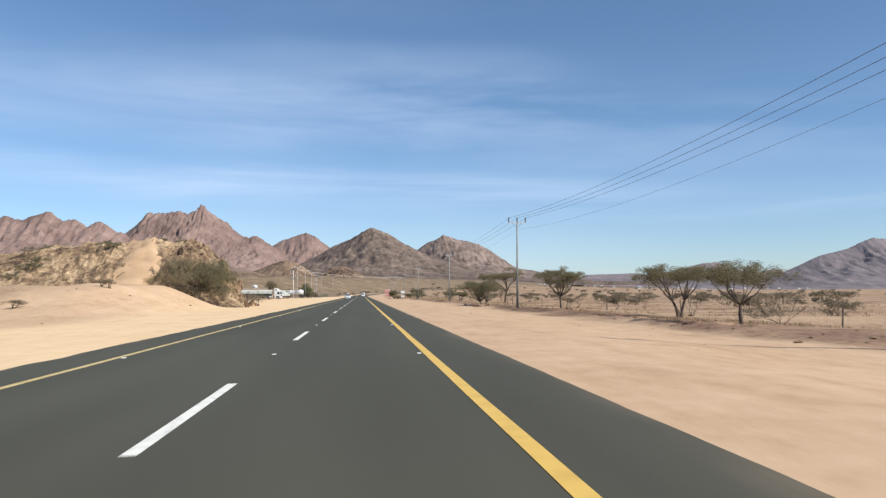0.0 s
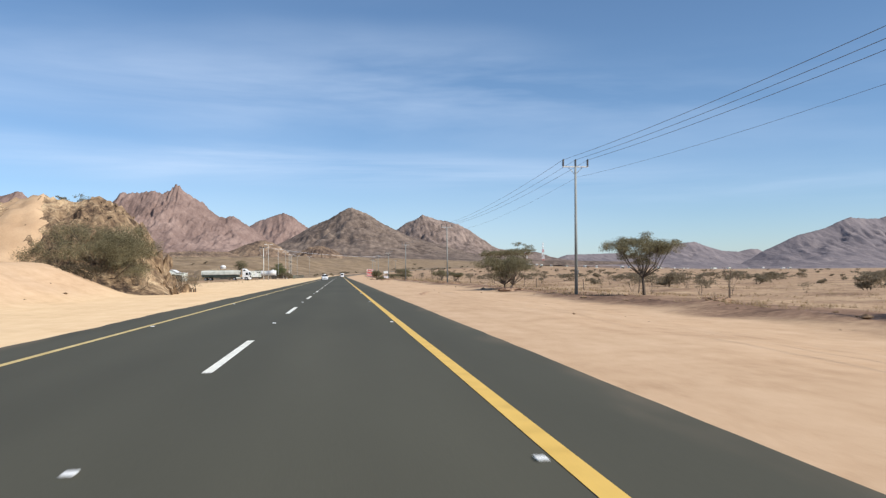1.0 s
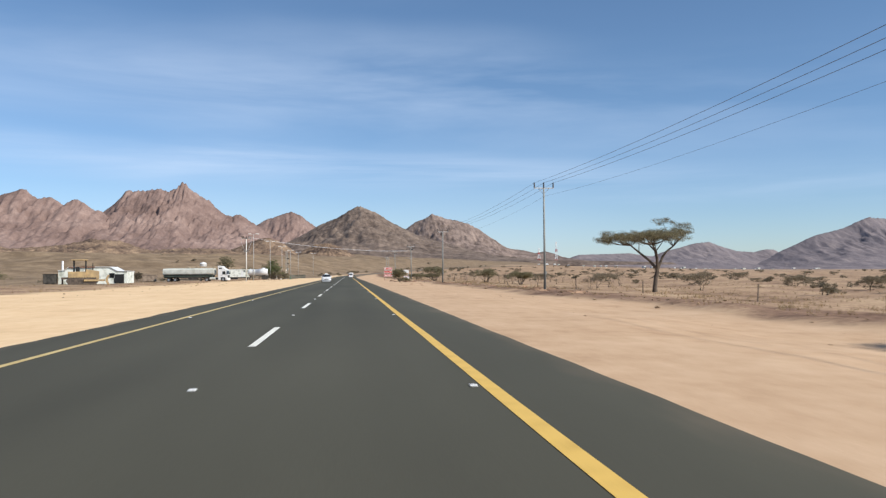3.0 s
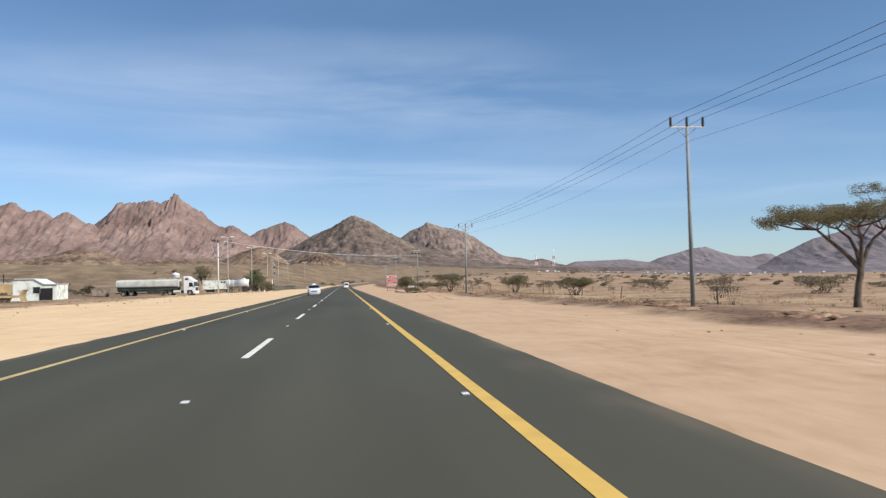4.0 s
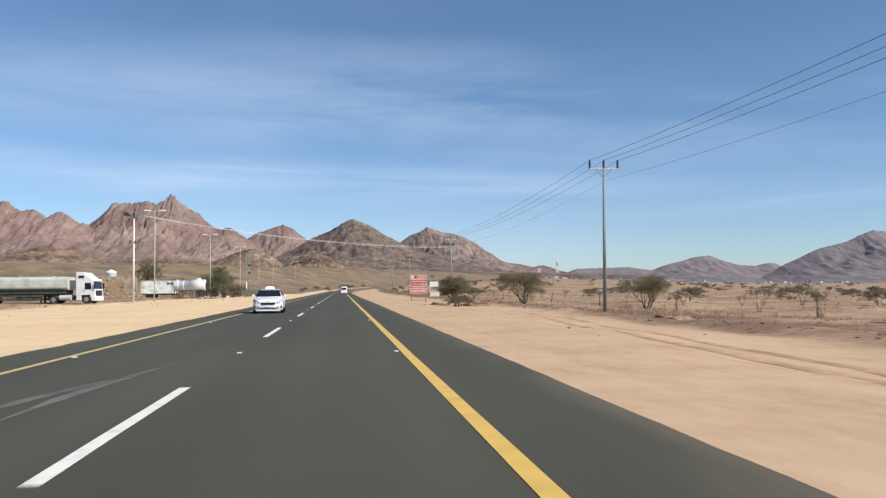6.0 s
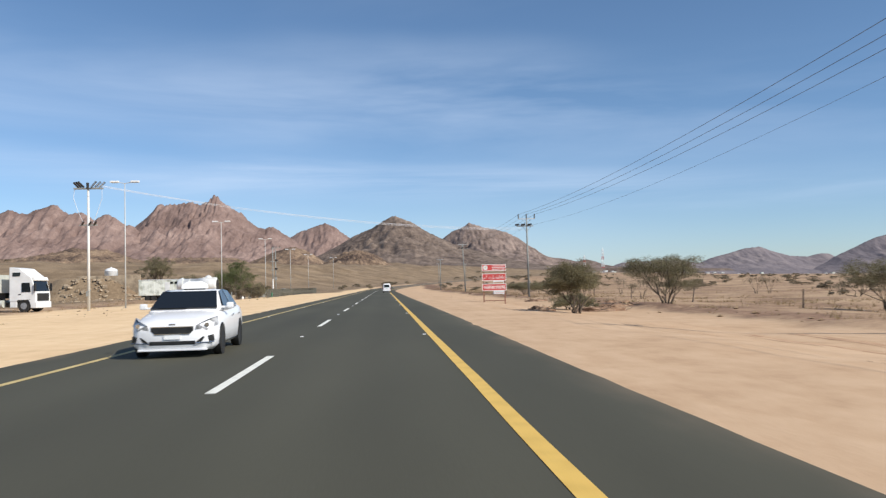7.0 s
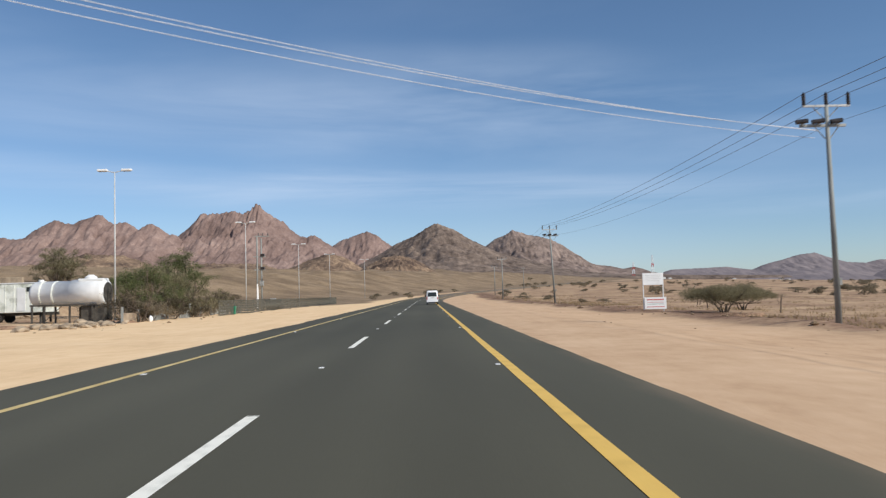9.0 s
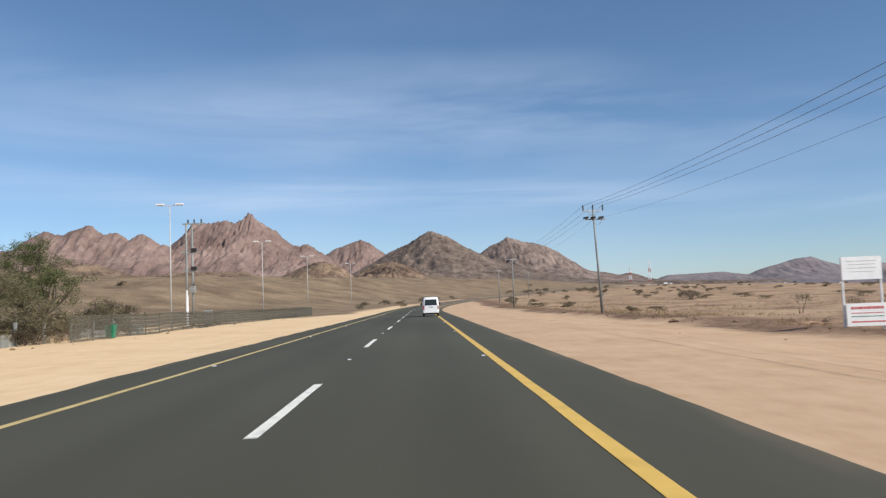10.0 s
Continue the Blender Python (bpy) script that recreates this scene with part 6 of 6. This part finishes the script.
def minibus(x, y):
    c = thing("minibus", "white minibus seen from behind on the asphalt", "van", x, y, rise(y) + 0.02)
    # the tail is at y = 0
    st = [(0.00, 0.74, 0.42, 1.05, 1.90, 0.62), (0.06, 0.82, 0.36, 1.05, 1.96, 0.70), (0.30, 0.85, 0.32, 1.05, 1.99, 0.72), (2.4, 0.85, 0.30, 1.05, 2.00, 0.73), (3.9, 0.85, 0.30, 1.05, 1.97, 0.72), (4.35, 0.83, 0.30, 1.05, 1.60, 0.72), (4.70, 0.74, 0.36, 0.80, 1.00, 0.66)]
    part("body", loft([ring(yy, [(w * 0.9, a), (w, a + 0.14), (w, m), (t + 0.06, b - 0.22), (t, b - 0.04), (t * 0.7, b)]) for yy, w, a, m, b, t in st]), CAR_WHITE, c, smooth=True)
    part("rear_window", panel((-0.64, -0.004, 1.14), (0.64, -0.004, 1.14), (0.58, 0.012, 1.74), (-0.58, 0.012, 1.74), (0, -1, 0.05), 0.012), GLASS, c, "dark tinted rear window")
    part("rear_bumper", boxes((-0.80, 0.80, -0.10, 0.12, 0.36, 0.56), bevel=0.03), CAR_WHITE, c)
    part("underside", boxes((-0.62, 0.62, 0.0, 4.3, 0.22, 0.36)), BLACK, c)
    t = part("tailgate", panel((-0.66, -0.004, 0.60), (0.66, -0.004, 0.60), (0.66, -0.004, 1.08), (-0.66, -0.004, 1.08), (0, -1, 0), 0.014), CAR_WHITE, c)
    part("gate_handle", boxes((-0.22, 0.22, -0.035, -0.016, 0.93, 0.98)), BLACK, t)
    part("number_plate", boxes((-0.2, 0.2, -0.028, -0.016, 0.72, 0.84)), SIGN_WHITE, t, "plain white plate")
    for s in (-1, 1):
        part("tail_light", boxes((min(0.69 * s, 0.80 * s), max(0.69 * s, 0.80 * s), -0.02, 0.08, 0.72, 1.10), bevel=0.015), RED_LAMP, c)
        part("side_window", panel((0.852 * s, 0.45, 1.12), (0.852 * s, 3.5, 1.12), (0.79 * s, 3.4, 1.70), (0.79 * s, 0.5, 1.70), (s, 0, 0.1), 0.014), GLASS, c)
        part("door_mirror", boxes((min(0.90 * s, 1.08 * s), max(0.90 * s, 1.08 * s), 3.95, 4.08, 1.15, 1.42), bevel=0.03), BLACK, c)
        for yy in (0.95, 3.75):
            wheel(c, 0.74 * s, yy, 0.32, 0.2)


minibus(1.05, 398.5)


def tanker(x, y, turn):
    """Semi-trailer tanker; the cab points along +x."""
    c = thing("tanker_truck", "white cab-over truck with a long grey tank trailer", "truck", x, y, ground_height(x, y) - 0.02, turn)
    side = [(0.02, 0.62), (0.06, 1.2), (0.0, 1.78), (-0.24, 2.78), (-0.36, 3.0), (-0.95, 3.42), (-1.35, 3.80), (-2.25, 3.92), (-2.25, 0.95), (-1.62, 0.95), (-1.50, 1.12), (-0.52, 1.12), (-0.40, 0.62)]
    cab = part("cab", bezel(loft([[(xx, w, z) for xx, z in side] for w in (-1.24, 1.24)]), 0.05), WHITE_PAINT, c, "white high-roofed sleeper cab")
    part("windscreen", panel((-0.005, -1.12, 1.80), (-0.005, 1.12, 1.80), (-0.225, 1.08, 2.70), (-0.225, -1.08, 2.70), (1, 0, 0.22), 0.03), GLASS, cab)
    part("sun_visor", panel((-0.16, -1.12, 2.70), (-0.16, 1.12, 2.70), (-0.30, 1.12, 2.98), (-0.30, -1.12, 2.98), (1, 0, 0.4), 0.14), WHITE_PAINT, cab)
    part("grille", boxes((0.05, 0.10, -0.95, 0.95, 0.95, 1.62), bevel=0.02), BLACK, cab)
    part("bumper", boxes((-0.38, 0.16, -1.25, 1.25, 0.34, 0.88), bevel=0.06), WHITE_PAINT, cab)
    part("engine_floor", boxes((-2.2, -0.4, -0.85, 0.85, 0.60, 0.99)), CHASSIS, c)
    for s in (-1, 1):
        part("side_window", panel((-0.35, 1.245 * s, 1.75), (-1.15, 1.245 * s, 1.75), (-1.15, 1.245 * s, 2.55), (-0.45, 1.245 * s, 2.55), (0, s, 0), 0.03), GLASS, cab)
        part("sleeper_window", panel((-1.30, 1.245 * s, 3.12), (-1.95, 1.245 * s, 3.12), (-1.95, 1.245 * s, 3.45), (-1.25, 1.245 * s, 3.45), (0, s, 0), 0.02), GLASS, cab)
        part("step_panel", boxes((-2.2, -1.62, min(1.0 * s, 1.22 * s), max(1.0 * s, 1.22 * s), 0.42, 0.95), bevel=0.03), WHITE_PAINT, cab)
        part("door_handle", boxes((-1.42, -1.22, min(1.24 * s, 1.27 * s), max(1.24 * s, 1.27 * s), 1.52, 1.58)), BLACK, cab)
        part("mirror", boxes((0.0, 0.14, 1.32 * s - 0.1, 1.32 * s + 0.1, 1.8, 2.5), bevel=0.03), BLACK, cab)
        part("headlight", boxes((0.06, 0.15, 0.9 * s - 0.18, 0.9 * s + 0.18, 0.55, 0.75), bevel=0.02), CLEAR_LAMP, cab)
        part("fuel_tank", bar((-4.3, 0.95 * s, 0.75), (-2.9, 0.95 * s, 0.75), 0.32, 0.32, 16), TANK_GREY, c)
        part("mudguard", boxes((-1.5, -0.35, min(0.9 * s, 1.24 * s), max(0.9 * s, 1.24 * s), 1.04, 1.10)), BLACK, c)
    part("chassis", boxes((-6.0, -0.3, -0.45, 0.45, 0.62, 0.88), (-15.7, -3.6, -0.5, 0.5, 0.98, 1.72)), CHASSIS, c)
    tank = part("tank", bezel(loft([[(xx, 1.22 * math.copysign(abs(math.cos(a)) ** 0.42, math.cos(a)), 2.50 + 0.80 * math.copysign(abs(math.sin(a)) ** 0.42, math.sin(a))) for a in [2 * math.pi * k / 28 for k in range(28)]] for xx in (-15.8, -11.6, -7.4, -3.3)]), 0.02), TANK_GREY, c, "long pale aluminium tank", smooth=False)
    part("walkway", boxes((-15.2, -4.0, -0.35, 0.35, 3.28, 3.35)), TANK_GREY, tank)
    for xx in (-13.6, -9.6, -5.6):
        part("hatch", bar((xx, 0, 3.30), (xx, 0, 3.42), 0.28, 0.25, 16), STEEL, tank)
    for s in (-1, 1):
        part("side_rail", boxes((-15.6, -3.6, 1.18 * s - 0.03, 1.18 * s + 0.03, 1.62, 1.76)), BLACK, tank)
        part("side_guard", boxes((-11.6, -6.2, 1.14 * s - 0.02, 1.14 * s + 0.02, 0.46, 0.72), (-11.6, -6.2, 1.14 * s - 0.02, 1.14 * s + 0.02, 0.84, 1.10)), CHASSIS, c)
        part("tool_box", boxes((-9.6, -7.6, min(0.55 * s, 1.1 * s), max(0.55 * s, 1.1 * s), 0.42, 1.02), bevel=0.03), CHASSIS, c)
        part("skirt", boxes((-15.6, -3.6, min(1.0 * s, 1.12 * s), max(1.0 * s, 1.12 * s), 1.22, 1.66), bevel=0.02), TANK_GREEN, tank, "dark green lower skirt")
    for q in (-0.525, 0.525):
        part("landing_leg", boxes((-6.9, -6.7, q - 0.075, q + 0.075, 0.1, 1.0)), CHASSIS, c)
    part("rear_bumper", boxes((-15.95, -15.8, -1.15, 1.15, 0.55, 0.75)), CHASSIS, c)
    for xx in (-1.0, -5.0, -12.8, -14.4):
        for s in (-1, 1):
            holder = part("axle_end", bar((xx, 0.6 * s, 0.5), (xx, 1.0 * s, 0.5), 0.12, 0.12, 10), CHASSIS, c)
            bm = bmesh.new()
            r = 0.54 if xx == -1.0 else 0.5
            rod(bm, (xx, 0.86 * s, r), (xx, 1.18 * s, r), r, r * 0.97, 28)
            part("tyre", bm, RUBBER, holder)
            part("rim", bar((xx, 1.05 * s, r), (xx, 1.20 * s, r), 0.34, 0.28, 20), RIM, holder)


tanker(-29.5, 296.3, -6)


def crate(x, y):
    c = thing("steel_skip", "dusty tan steel skip standing behind the tanker", "container", x, y, ground_height(x, y) - 0.02)
    part("body", loft([[(-1.4, -1.0, 0.2), (1.4, -1.0, 0.2), (1.4, 1.0, 0.2), (-1.4, 1.0, 0.2)], [(-1.7, -1.05, 1.7), (1.7, -1.05, 1.7), (1.7, 1.05, 1.7), (-1.7, 1.05, 1.7)]]), SKIP_TAN, c)
    for q in (-1.065, 1.065):
        part("rail", boxes((-1.75, 1.75, q - 0.035, q + 0.035, 1.66, 1.78)), SKIP_TAN, c)
    for q in (-0.7, 0.7):
        part("runner", boxes((-1.3, 1.3, q - 0.1, q + 0.1, 0, 0.2)), SKIP_TAN, c)


crate(-49.2, 300.0)


def bulldozer(x, y, turn):
    c = thing("bulldozer", "dusty yellow bulldozer with canopy and blade on the sand", "bulldozer", x, y, ground_height(x, y) - 0.03, turn)
    for s in (-1, 1):
        pts = [(1.9, 0.55), (1.6, 0.95), (-1.7, 0.95), (-2.0, 0.55), (-1.7, 0.12), (1.6, 0.12)]
        t = part("track", loft([[(px, 1.05 * s - 0.28, pz) for px, pz in pts], [(px, 1.05 * s + 0.28, pz) for px, pz in pts]]), TRACK_STEEL, c)
        shoes = bmesh.new()
        for k in range(11):
            box(shoes, -1.75 + 0.33 * k, -1.65 + 0.33 * k, 1.05 * s - 0.30, 1.05 * s + 0.30, 0.0, 0.13)
            box(shoes, -1.75 + 0.33 * k, -1.65 + 0.33 * k, 1.05 * s - 0.30, 1.05 * s + 0.30, 0.94, 1.0)
        part("track_shoes", shoes, TRACK_STEEL, t)
        part("push_arm", boxes((0.2, 2.7, 1.42 * s - 0.08, 1.42 * s + 0.08, 0.5, 0.72)), DOZER_YELLOW, c)
        for xx in (-1.1, 0.35):
            part("canopy_post", bar((xx, 0.75 * s, 1.7), (xx, 0.75 * s, 3.1), 0.06), BLACK, c)
    part("hull", boxes((-1.8, 0.4, -0.75, 0.75, 0.6, 1.7), bevel=0.06), DOZER_YELLOW, c)
    part("engine_hood", bezel(loft([[(0.4, -0.55, 0.7), (0.4, 0.55, 0.7), (0.4, 0.5, 2.0), (0.4, -0.5, 2.0)], [(2.0, -0.5, 0.75), (2.0, 0.5, 0.75), (2.0, 0.45, 1.75), (2.0, -0.45, 1.75)]]), 0.04), DOZER_YELLOW, c)
    part("exhaust", bar((1.2, 0.2, 1.85), (1.2, 0.2, 2.75), 0.06), BLACK, c)
    part("seat", boxes((-0.9, -0.4, -0.3, 0.3, 1.7, 2.3), bevel=0.05), BLACK, c)
    part("canopy", boxes((-1.4, 0.6, -0.95, 0.95, 3.08, 3.2), bevel=0.03), DOZER_YELLOW, c)
    part("blade", loft([[(2.85 + 0.25 * (1 - math.sin(math.pi * k / 6)), -1.75, 0.05 + 0.2 * k) for k in range(7)] + [(3.05 + 0.25 * (1 - math.sin(math.pi * k / 6)), -1.75, 0.05 + 0.2 * k) for k in reversed(range(7))],
                        [(2.85 + 0.25 * (1 - math.sin(math.pi * k / 6)), 1.75, 0.05 + 0.2 * k) for k in range(7)] + [(3.05 + 0.25 * (1 - math.sin(math.pi * k / 6)), 1.75, 0.05 + 0.2 * k) for k in reversed(range(7))]]), DOZER_YELLOW, c)
    part("ripper", boxes((-2.6, -1.8, -0.9, 0.9, 0.75, 1.0), (-2.6, -2.4, -0.1, 0.1, 0.1, 0.8)), TRACK_STEEL, c)
    return c


bulldozer(-47.6, 244.0, 14).scale = (1.35, 1.35, 1.45)


def cabin(x, y, d):
    """A white site cabin with a higher middle part and lower ends."""
    c = thing("site_cabin", "white prefabricated site cabin with a stepped roof", "cabin", x, y, ground_height(x, y) - 0.05)
    top = [(6.5, 2.45), (4.6, 2.50), (3.2, 3.30), (-4.5, 3.35), (-5.0, 2.75), (-6.5, 2.60)]
    side = [(-6.5, 0.0), (6.5, 0.0)] + top
    part("wall", loft([[(a, q, b) for a, b in side] for q in (-d / 2, d / 2)]), DUSTY_SHADED_WHITE, c, "dusty white sheet walls")
    edge = top + [(a, b + 0.09) for a, b in reversed(top)]
    part("roof", loft([[(a * 1.015, q, b + 0.003) for a, b in edge] for q in (-d / 2 - 0.2, d / 2 + 0.2)]), WHITE_PAINT, c, "white sheet roof")
    for o in (-3.6, -0.6, 3.6):
        f = part("window", boxes((o - 0.45, o + 0.45, -d / 2 - 0.05, -d / 2 - 0.003, 1.2, 2.1)), GLASS, c)
        part("frame", boxes((o - 0.52, o - 0.45, -d / 2 - 0.07, -d / 2 - 0.002, 1.13, 2.17), (o + 0.45, o + 0.52, -d / 2 - 0.07, -d / 2 - 0.002, 1.13, 2.17)), STEEL, f)
    part("doorway", boxes((4.0, 5.9, -d / 2 - 0.06, -d / 2 - 0.003, 0.1, 1.9)), BLACK, c, "dark open doorway")
    part("fascia", boxes((-4.5, 0.4, -d / 2 - 0.24, -d / 2 - 0.203, 3.22, 3.42)), RUST, c, "rusty red roof edge")
    part("vent_pipe", bar((-6.2, -1.0, 2.6), (-6.2, -1.0, 4.6), 0.2, 0.2, 12), WHITE_PAINT, c)


cabin(-49.8, 259.5, 5.0)


def steel_locker(x, y):
    c = thing("steel_locker", "dark steel storage box standing beside the cabin", "container", x, y, ground_height(x, y) - 0.02)
    part("body", boxes((-1.1, 1.1, -0.8, 0.8, 0.12, 1.95), bevel=0.03), CHASSIS, c)
    part("lid", boxes((-1.15, 1.15, -0.85, 0.85, 1.952, 2.02), bevel=0.02), BLACK, c)
    for q in (-0.55, 0.55):
        part("door", boxes((q - 0.48, q + 0.48, -0.83, -0.803, 0.22, 1.85), bevel=0.005), CHASSIS, c)
        part("runner", boxes((q - 0.1, q + 0.1, -0.8, 0.8, 0, 0.12)), BLACK, c)


steel_locker(-57.8, 257.0)


def sack(x, y):
    bm = bmesh.new()
    bmesh.ops.create_icosphere(bm, subdivisions=3, radius=1)
    for v in bm.verts:
        k = 1 + 0.22 * noise.noise(v.co * 2.3) + 0.08 * noise.noise(v.co * 6)
        v.co = Vector((v.co.x * 0.17 * k * (1 - 0.35 * max(0, v.co.z)), v.co.y * 0.15 * k, 0.22 + 0.26 * v.co.z * k))
    ob = new("sack", solid("sack", bm, SIGN_WHITE, True))
    ob.matrix_world = pose(x, y, ground_height(x, y) - 0.02)
    tagged(ob, "crumpled white plastic sack beside the low panels", "sack")


sack(-20.7, 345.8)


def office_trailer(x, y, turn):
    c = thing("box_trailer", "weathered white box trailer on wheels", "trailer", x, y, ground_height(x, y) - 0.02, turn)
    b = part("body", boxes((-3.2, 3.2, -1.2, 1.2, 0.85, 3.25), bevel=0.05), DUSTY_SHADED_WHITE, c, "white body with stains and shrub shadow in its colour")
    part("roof_edge", boxes((-3.25, 3.25, -1.25, 1.25, 3.25, 3.33), bevel=0.02), WHITE_PAINT, b)
    ribs = bmesh.new()
    for k in range(9):
        box(ribs, -3.0 + 0.72 * k, -2.95 + 0.72 * k, -1.23, -1.203, 0.9, 3.2)
    part("side_ribs", ribs, DUSTY_SHADED_WHITE, b)
    for o in (1.9, 2.6):
        part("window", boxes((o - 0.22, o + 0.22, -1.235, -1.203, 2.6, 2.95)), GLASS, b)
    part("door", boxes((0.9, 1.6, -1.24, -1.204, 1.0, 2.9), bevel=0.01), WHITE_PAINT, b)
    part("chassis", boxes((-3.0, 3.6, -0.5, 0.5, 0.6, 0.85)), CHASSIS, c)
    for xx in (-1.9, -0.9):
        for s in (-1, 1):
            part("tyre", bar((xx, 0.8 * s, 0.42), (xx, 1.12 * s, 0.42), 0.42, 0.42, 20), RUBBER, c)
    part("support_leg", boxes((2.6, 2.75, -0.9, -0.75, 0.0, 0.85), (2.6, 2.75, 0.75, 0.9, 0.0, 0.85)), CHASSIS, c)


office_trailer(-34.4, 352.6, -2)


def water_tank(x, y, turn):
    c = thing("water_tank", "white cylindrical tank with a dome lid on a steel stand", "tank", x, y, ground_height(x, y) - 0.02, turn)
    prof = [(-3.0, 0.55), (-2.85, 0.85), (-2.6, 1.0), (0.3, 1.0), (0.32, 1.08), (2.3, 1.08), (2.75, 1.06), (3.0, 1.0), (3.06, 0.9)]
    shell = loft([[(xx, r * math.cos(2 * math.pi * k / 28), 2.35 + r * math.sin(2 * math.pi * k / 28)) for k in range(28)] for xx, r in prof])
    t = part("shell", shell, WHITE_PAINT, c, "white steel shell", smooth=True)
    dome = bar((1.7, 0, 3.35), (1.7, 0, 3.62), 0.5, 0.46, 20)
    rod(dome, (1.7, 0, 3.62), (1.7, 0, 3.8), 0.46, 0.2, 20)
    part("dome_lid", dome, WHITE_PAINT, t)
    part("top_housing", boxes((0.9, 2.9, -0.55, 0.55, 3.25, 3.50), bevel=0.06), WHITE_PAINT, t)
    part("manhole", bar((-2.3, 0, 3.2), (-2.3, 0, 3.5), 0.22, 0.2, 14), WHITE_PAINT, t)
    for xx in (-2.0, -1.0):
        part("strap", bar((xx - 0.05, 0, 2.35), (xx + 0.05, 0, 2.35), 1.03, 1.03, 28), DUSTY_SHADED_WHITE, t)
    for xx in (-2.6, -1.6, 0.4, 2.2):
        for s in (-0.85, 0.85):
            part("leg", boxes((xx - 0.06, xx + 0.06, s - 0.06, s + 0.06, 0, 1.5)), CHASSIS, c)
    part("cradle", boxes((-2.75, 2.5, -0.92, -0.80, 1.38, 1.52), (-2.75, 2.5, 0.80, 0.92, 1.38, 1.52)), CHASSIS, c)
    part("brace", bar((-1.6, -0.85, 0.2), (-0.2, -0.85, 1.4), 0.03), CHASSIS, c)
    part("pump_housing", boxes((1.2, 3.1, -0.7, 0.7, 0.0, 1.35), bevel=0.05), CHASSIS, c, "dark pump housing")
    # dark disc added for the shade in the open tank end
    part("dark_end_disc", bar((3.05, 0, 2.35), (3.10, 0, 2.35), 0.86, 0.82, 24), CHASSIS, t, "dark disc in place of the shaded open end")
    part("ladder", boxes((3.2, 3.26, -0.3, -0.24, 0, 2.6), (3.2, 3.26, 0.24, 0.3, 0, 2.6), *[(3.21, 3.25, -0.24, 0.24, 0.3 * k, 0.3 * k + 0.04) for k in range(1, 9)]), CHASSIS, c)


water_tank(-28.0, 348.6, -3)


def domed_tank(x, y):
    z = ground_height(x, y)
    c = thing("domed_tank", "white domed water tank on a low stand", "tank", x, y, z - 0.02)
    prof = [(0.40, 1.06), (0.44, 1.12), (1.25, 1.12), (1.30, 1.16), (1.36, 1.12), (1.58, 0.95), (1.76, 0.62), (1.86, 0.28), (1.88, 0.14), (2.02, 0.10)]
    part("shell", loft([[(r * math.cos(2 * math.pi * k / 24), r * math.sin(2 * math.pi * k / 24), zz) for k in range(24)] for zz, r in prof]), WHITE_PAINT, c, smooth=True)
    for a in (-0.7, 0.7):
        for b in (-0.7, 0.7):
            part("leg", boxes((a - 0.08, a + 0.08, b - 0.08, b + 0.08, -0.2, 0.46)), CHASSIS, c)
    part("pipe", bar((1.15, 0, 0), (1.15, 0, 1.6), 0.05), STEEL, c)


domed_tank(-49.0, 373.5)


def stone_terrace():
    """Dry stone courses holding up the terrace under the tank."""
    w = thing("stone_terrace_wall", "ochre dry stone retaining wall below the tank", "wall")
    rng = random.Random(17)
    shapes = []
    for k in range(3):
        bm = boxes((-0.5, 0.5, -0.3, 0.3, -0.2, 0.2), bevel=0.07)
        for v in bm.verts:
            v.co += Vector((rng.uniform(-0.05, 0.05), rng.uniform(-0.05, 0.05), rng.uniform(-0.04, 0.04)))
        shapes.append(solid("stone", bm, STONE_WALL))
    for k in range(90):
        x, v = rng.uniform(-58, -42), rng.random()
        y = 367.4 + 5.0 * v
        s = new("stone", rng.choice(shapes))
        s.parent = w
        q = rng.uniform(0.35, 0.95)
        s.matrix_basis = Matrix.LocRotScale((x, y, ground_height(x, y) + 0.02), Euler((rng.uniform(-0.5, 0.5), rng.uniform(-0.4, 0.4), rng.uniform(-1.5, 1.5))), (q * rng.uniform(0.7, 1.2), q * 1.5, q * rng.uniform(0.8, 1.4)))
    top = [ground_height(-53.5 + k, 372.6) for k in range(10)]
    part("parapet", boxes((-54.5, -43.5, 372.2, 372.7, min(top) - 0.6, max(top) + 0.35), bevel=0.05), STONE_WALL, w, "pale plastered parapet")


stone_terrace()
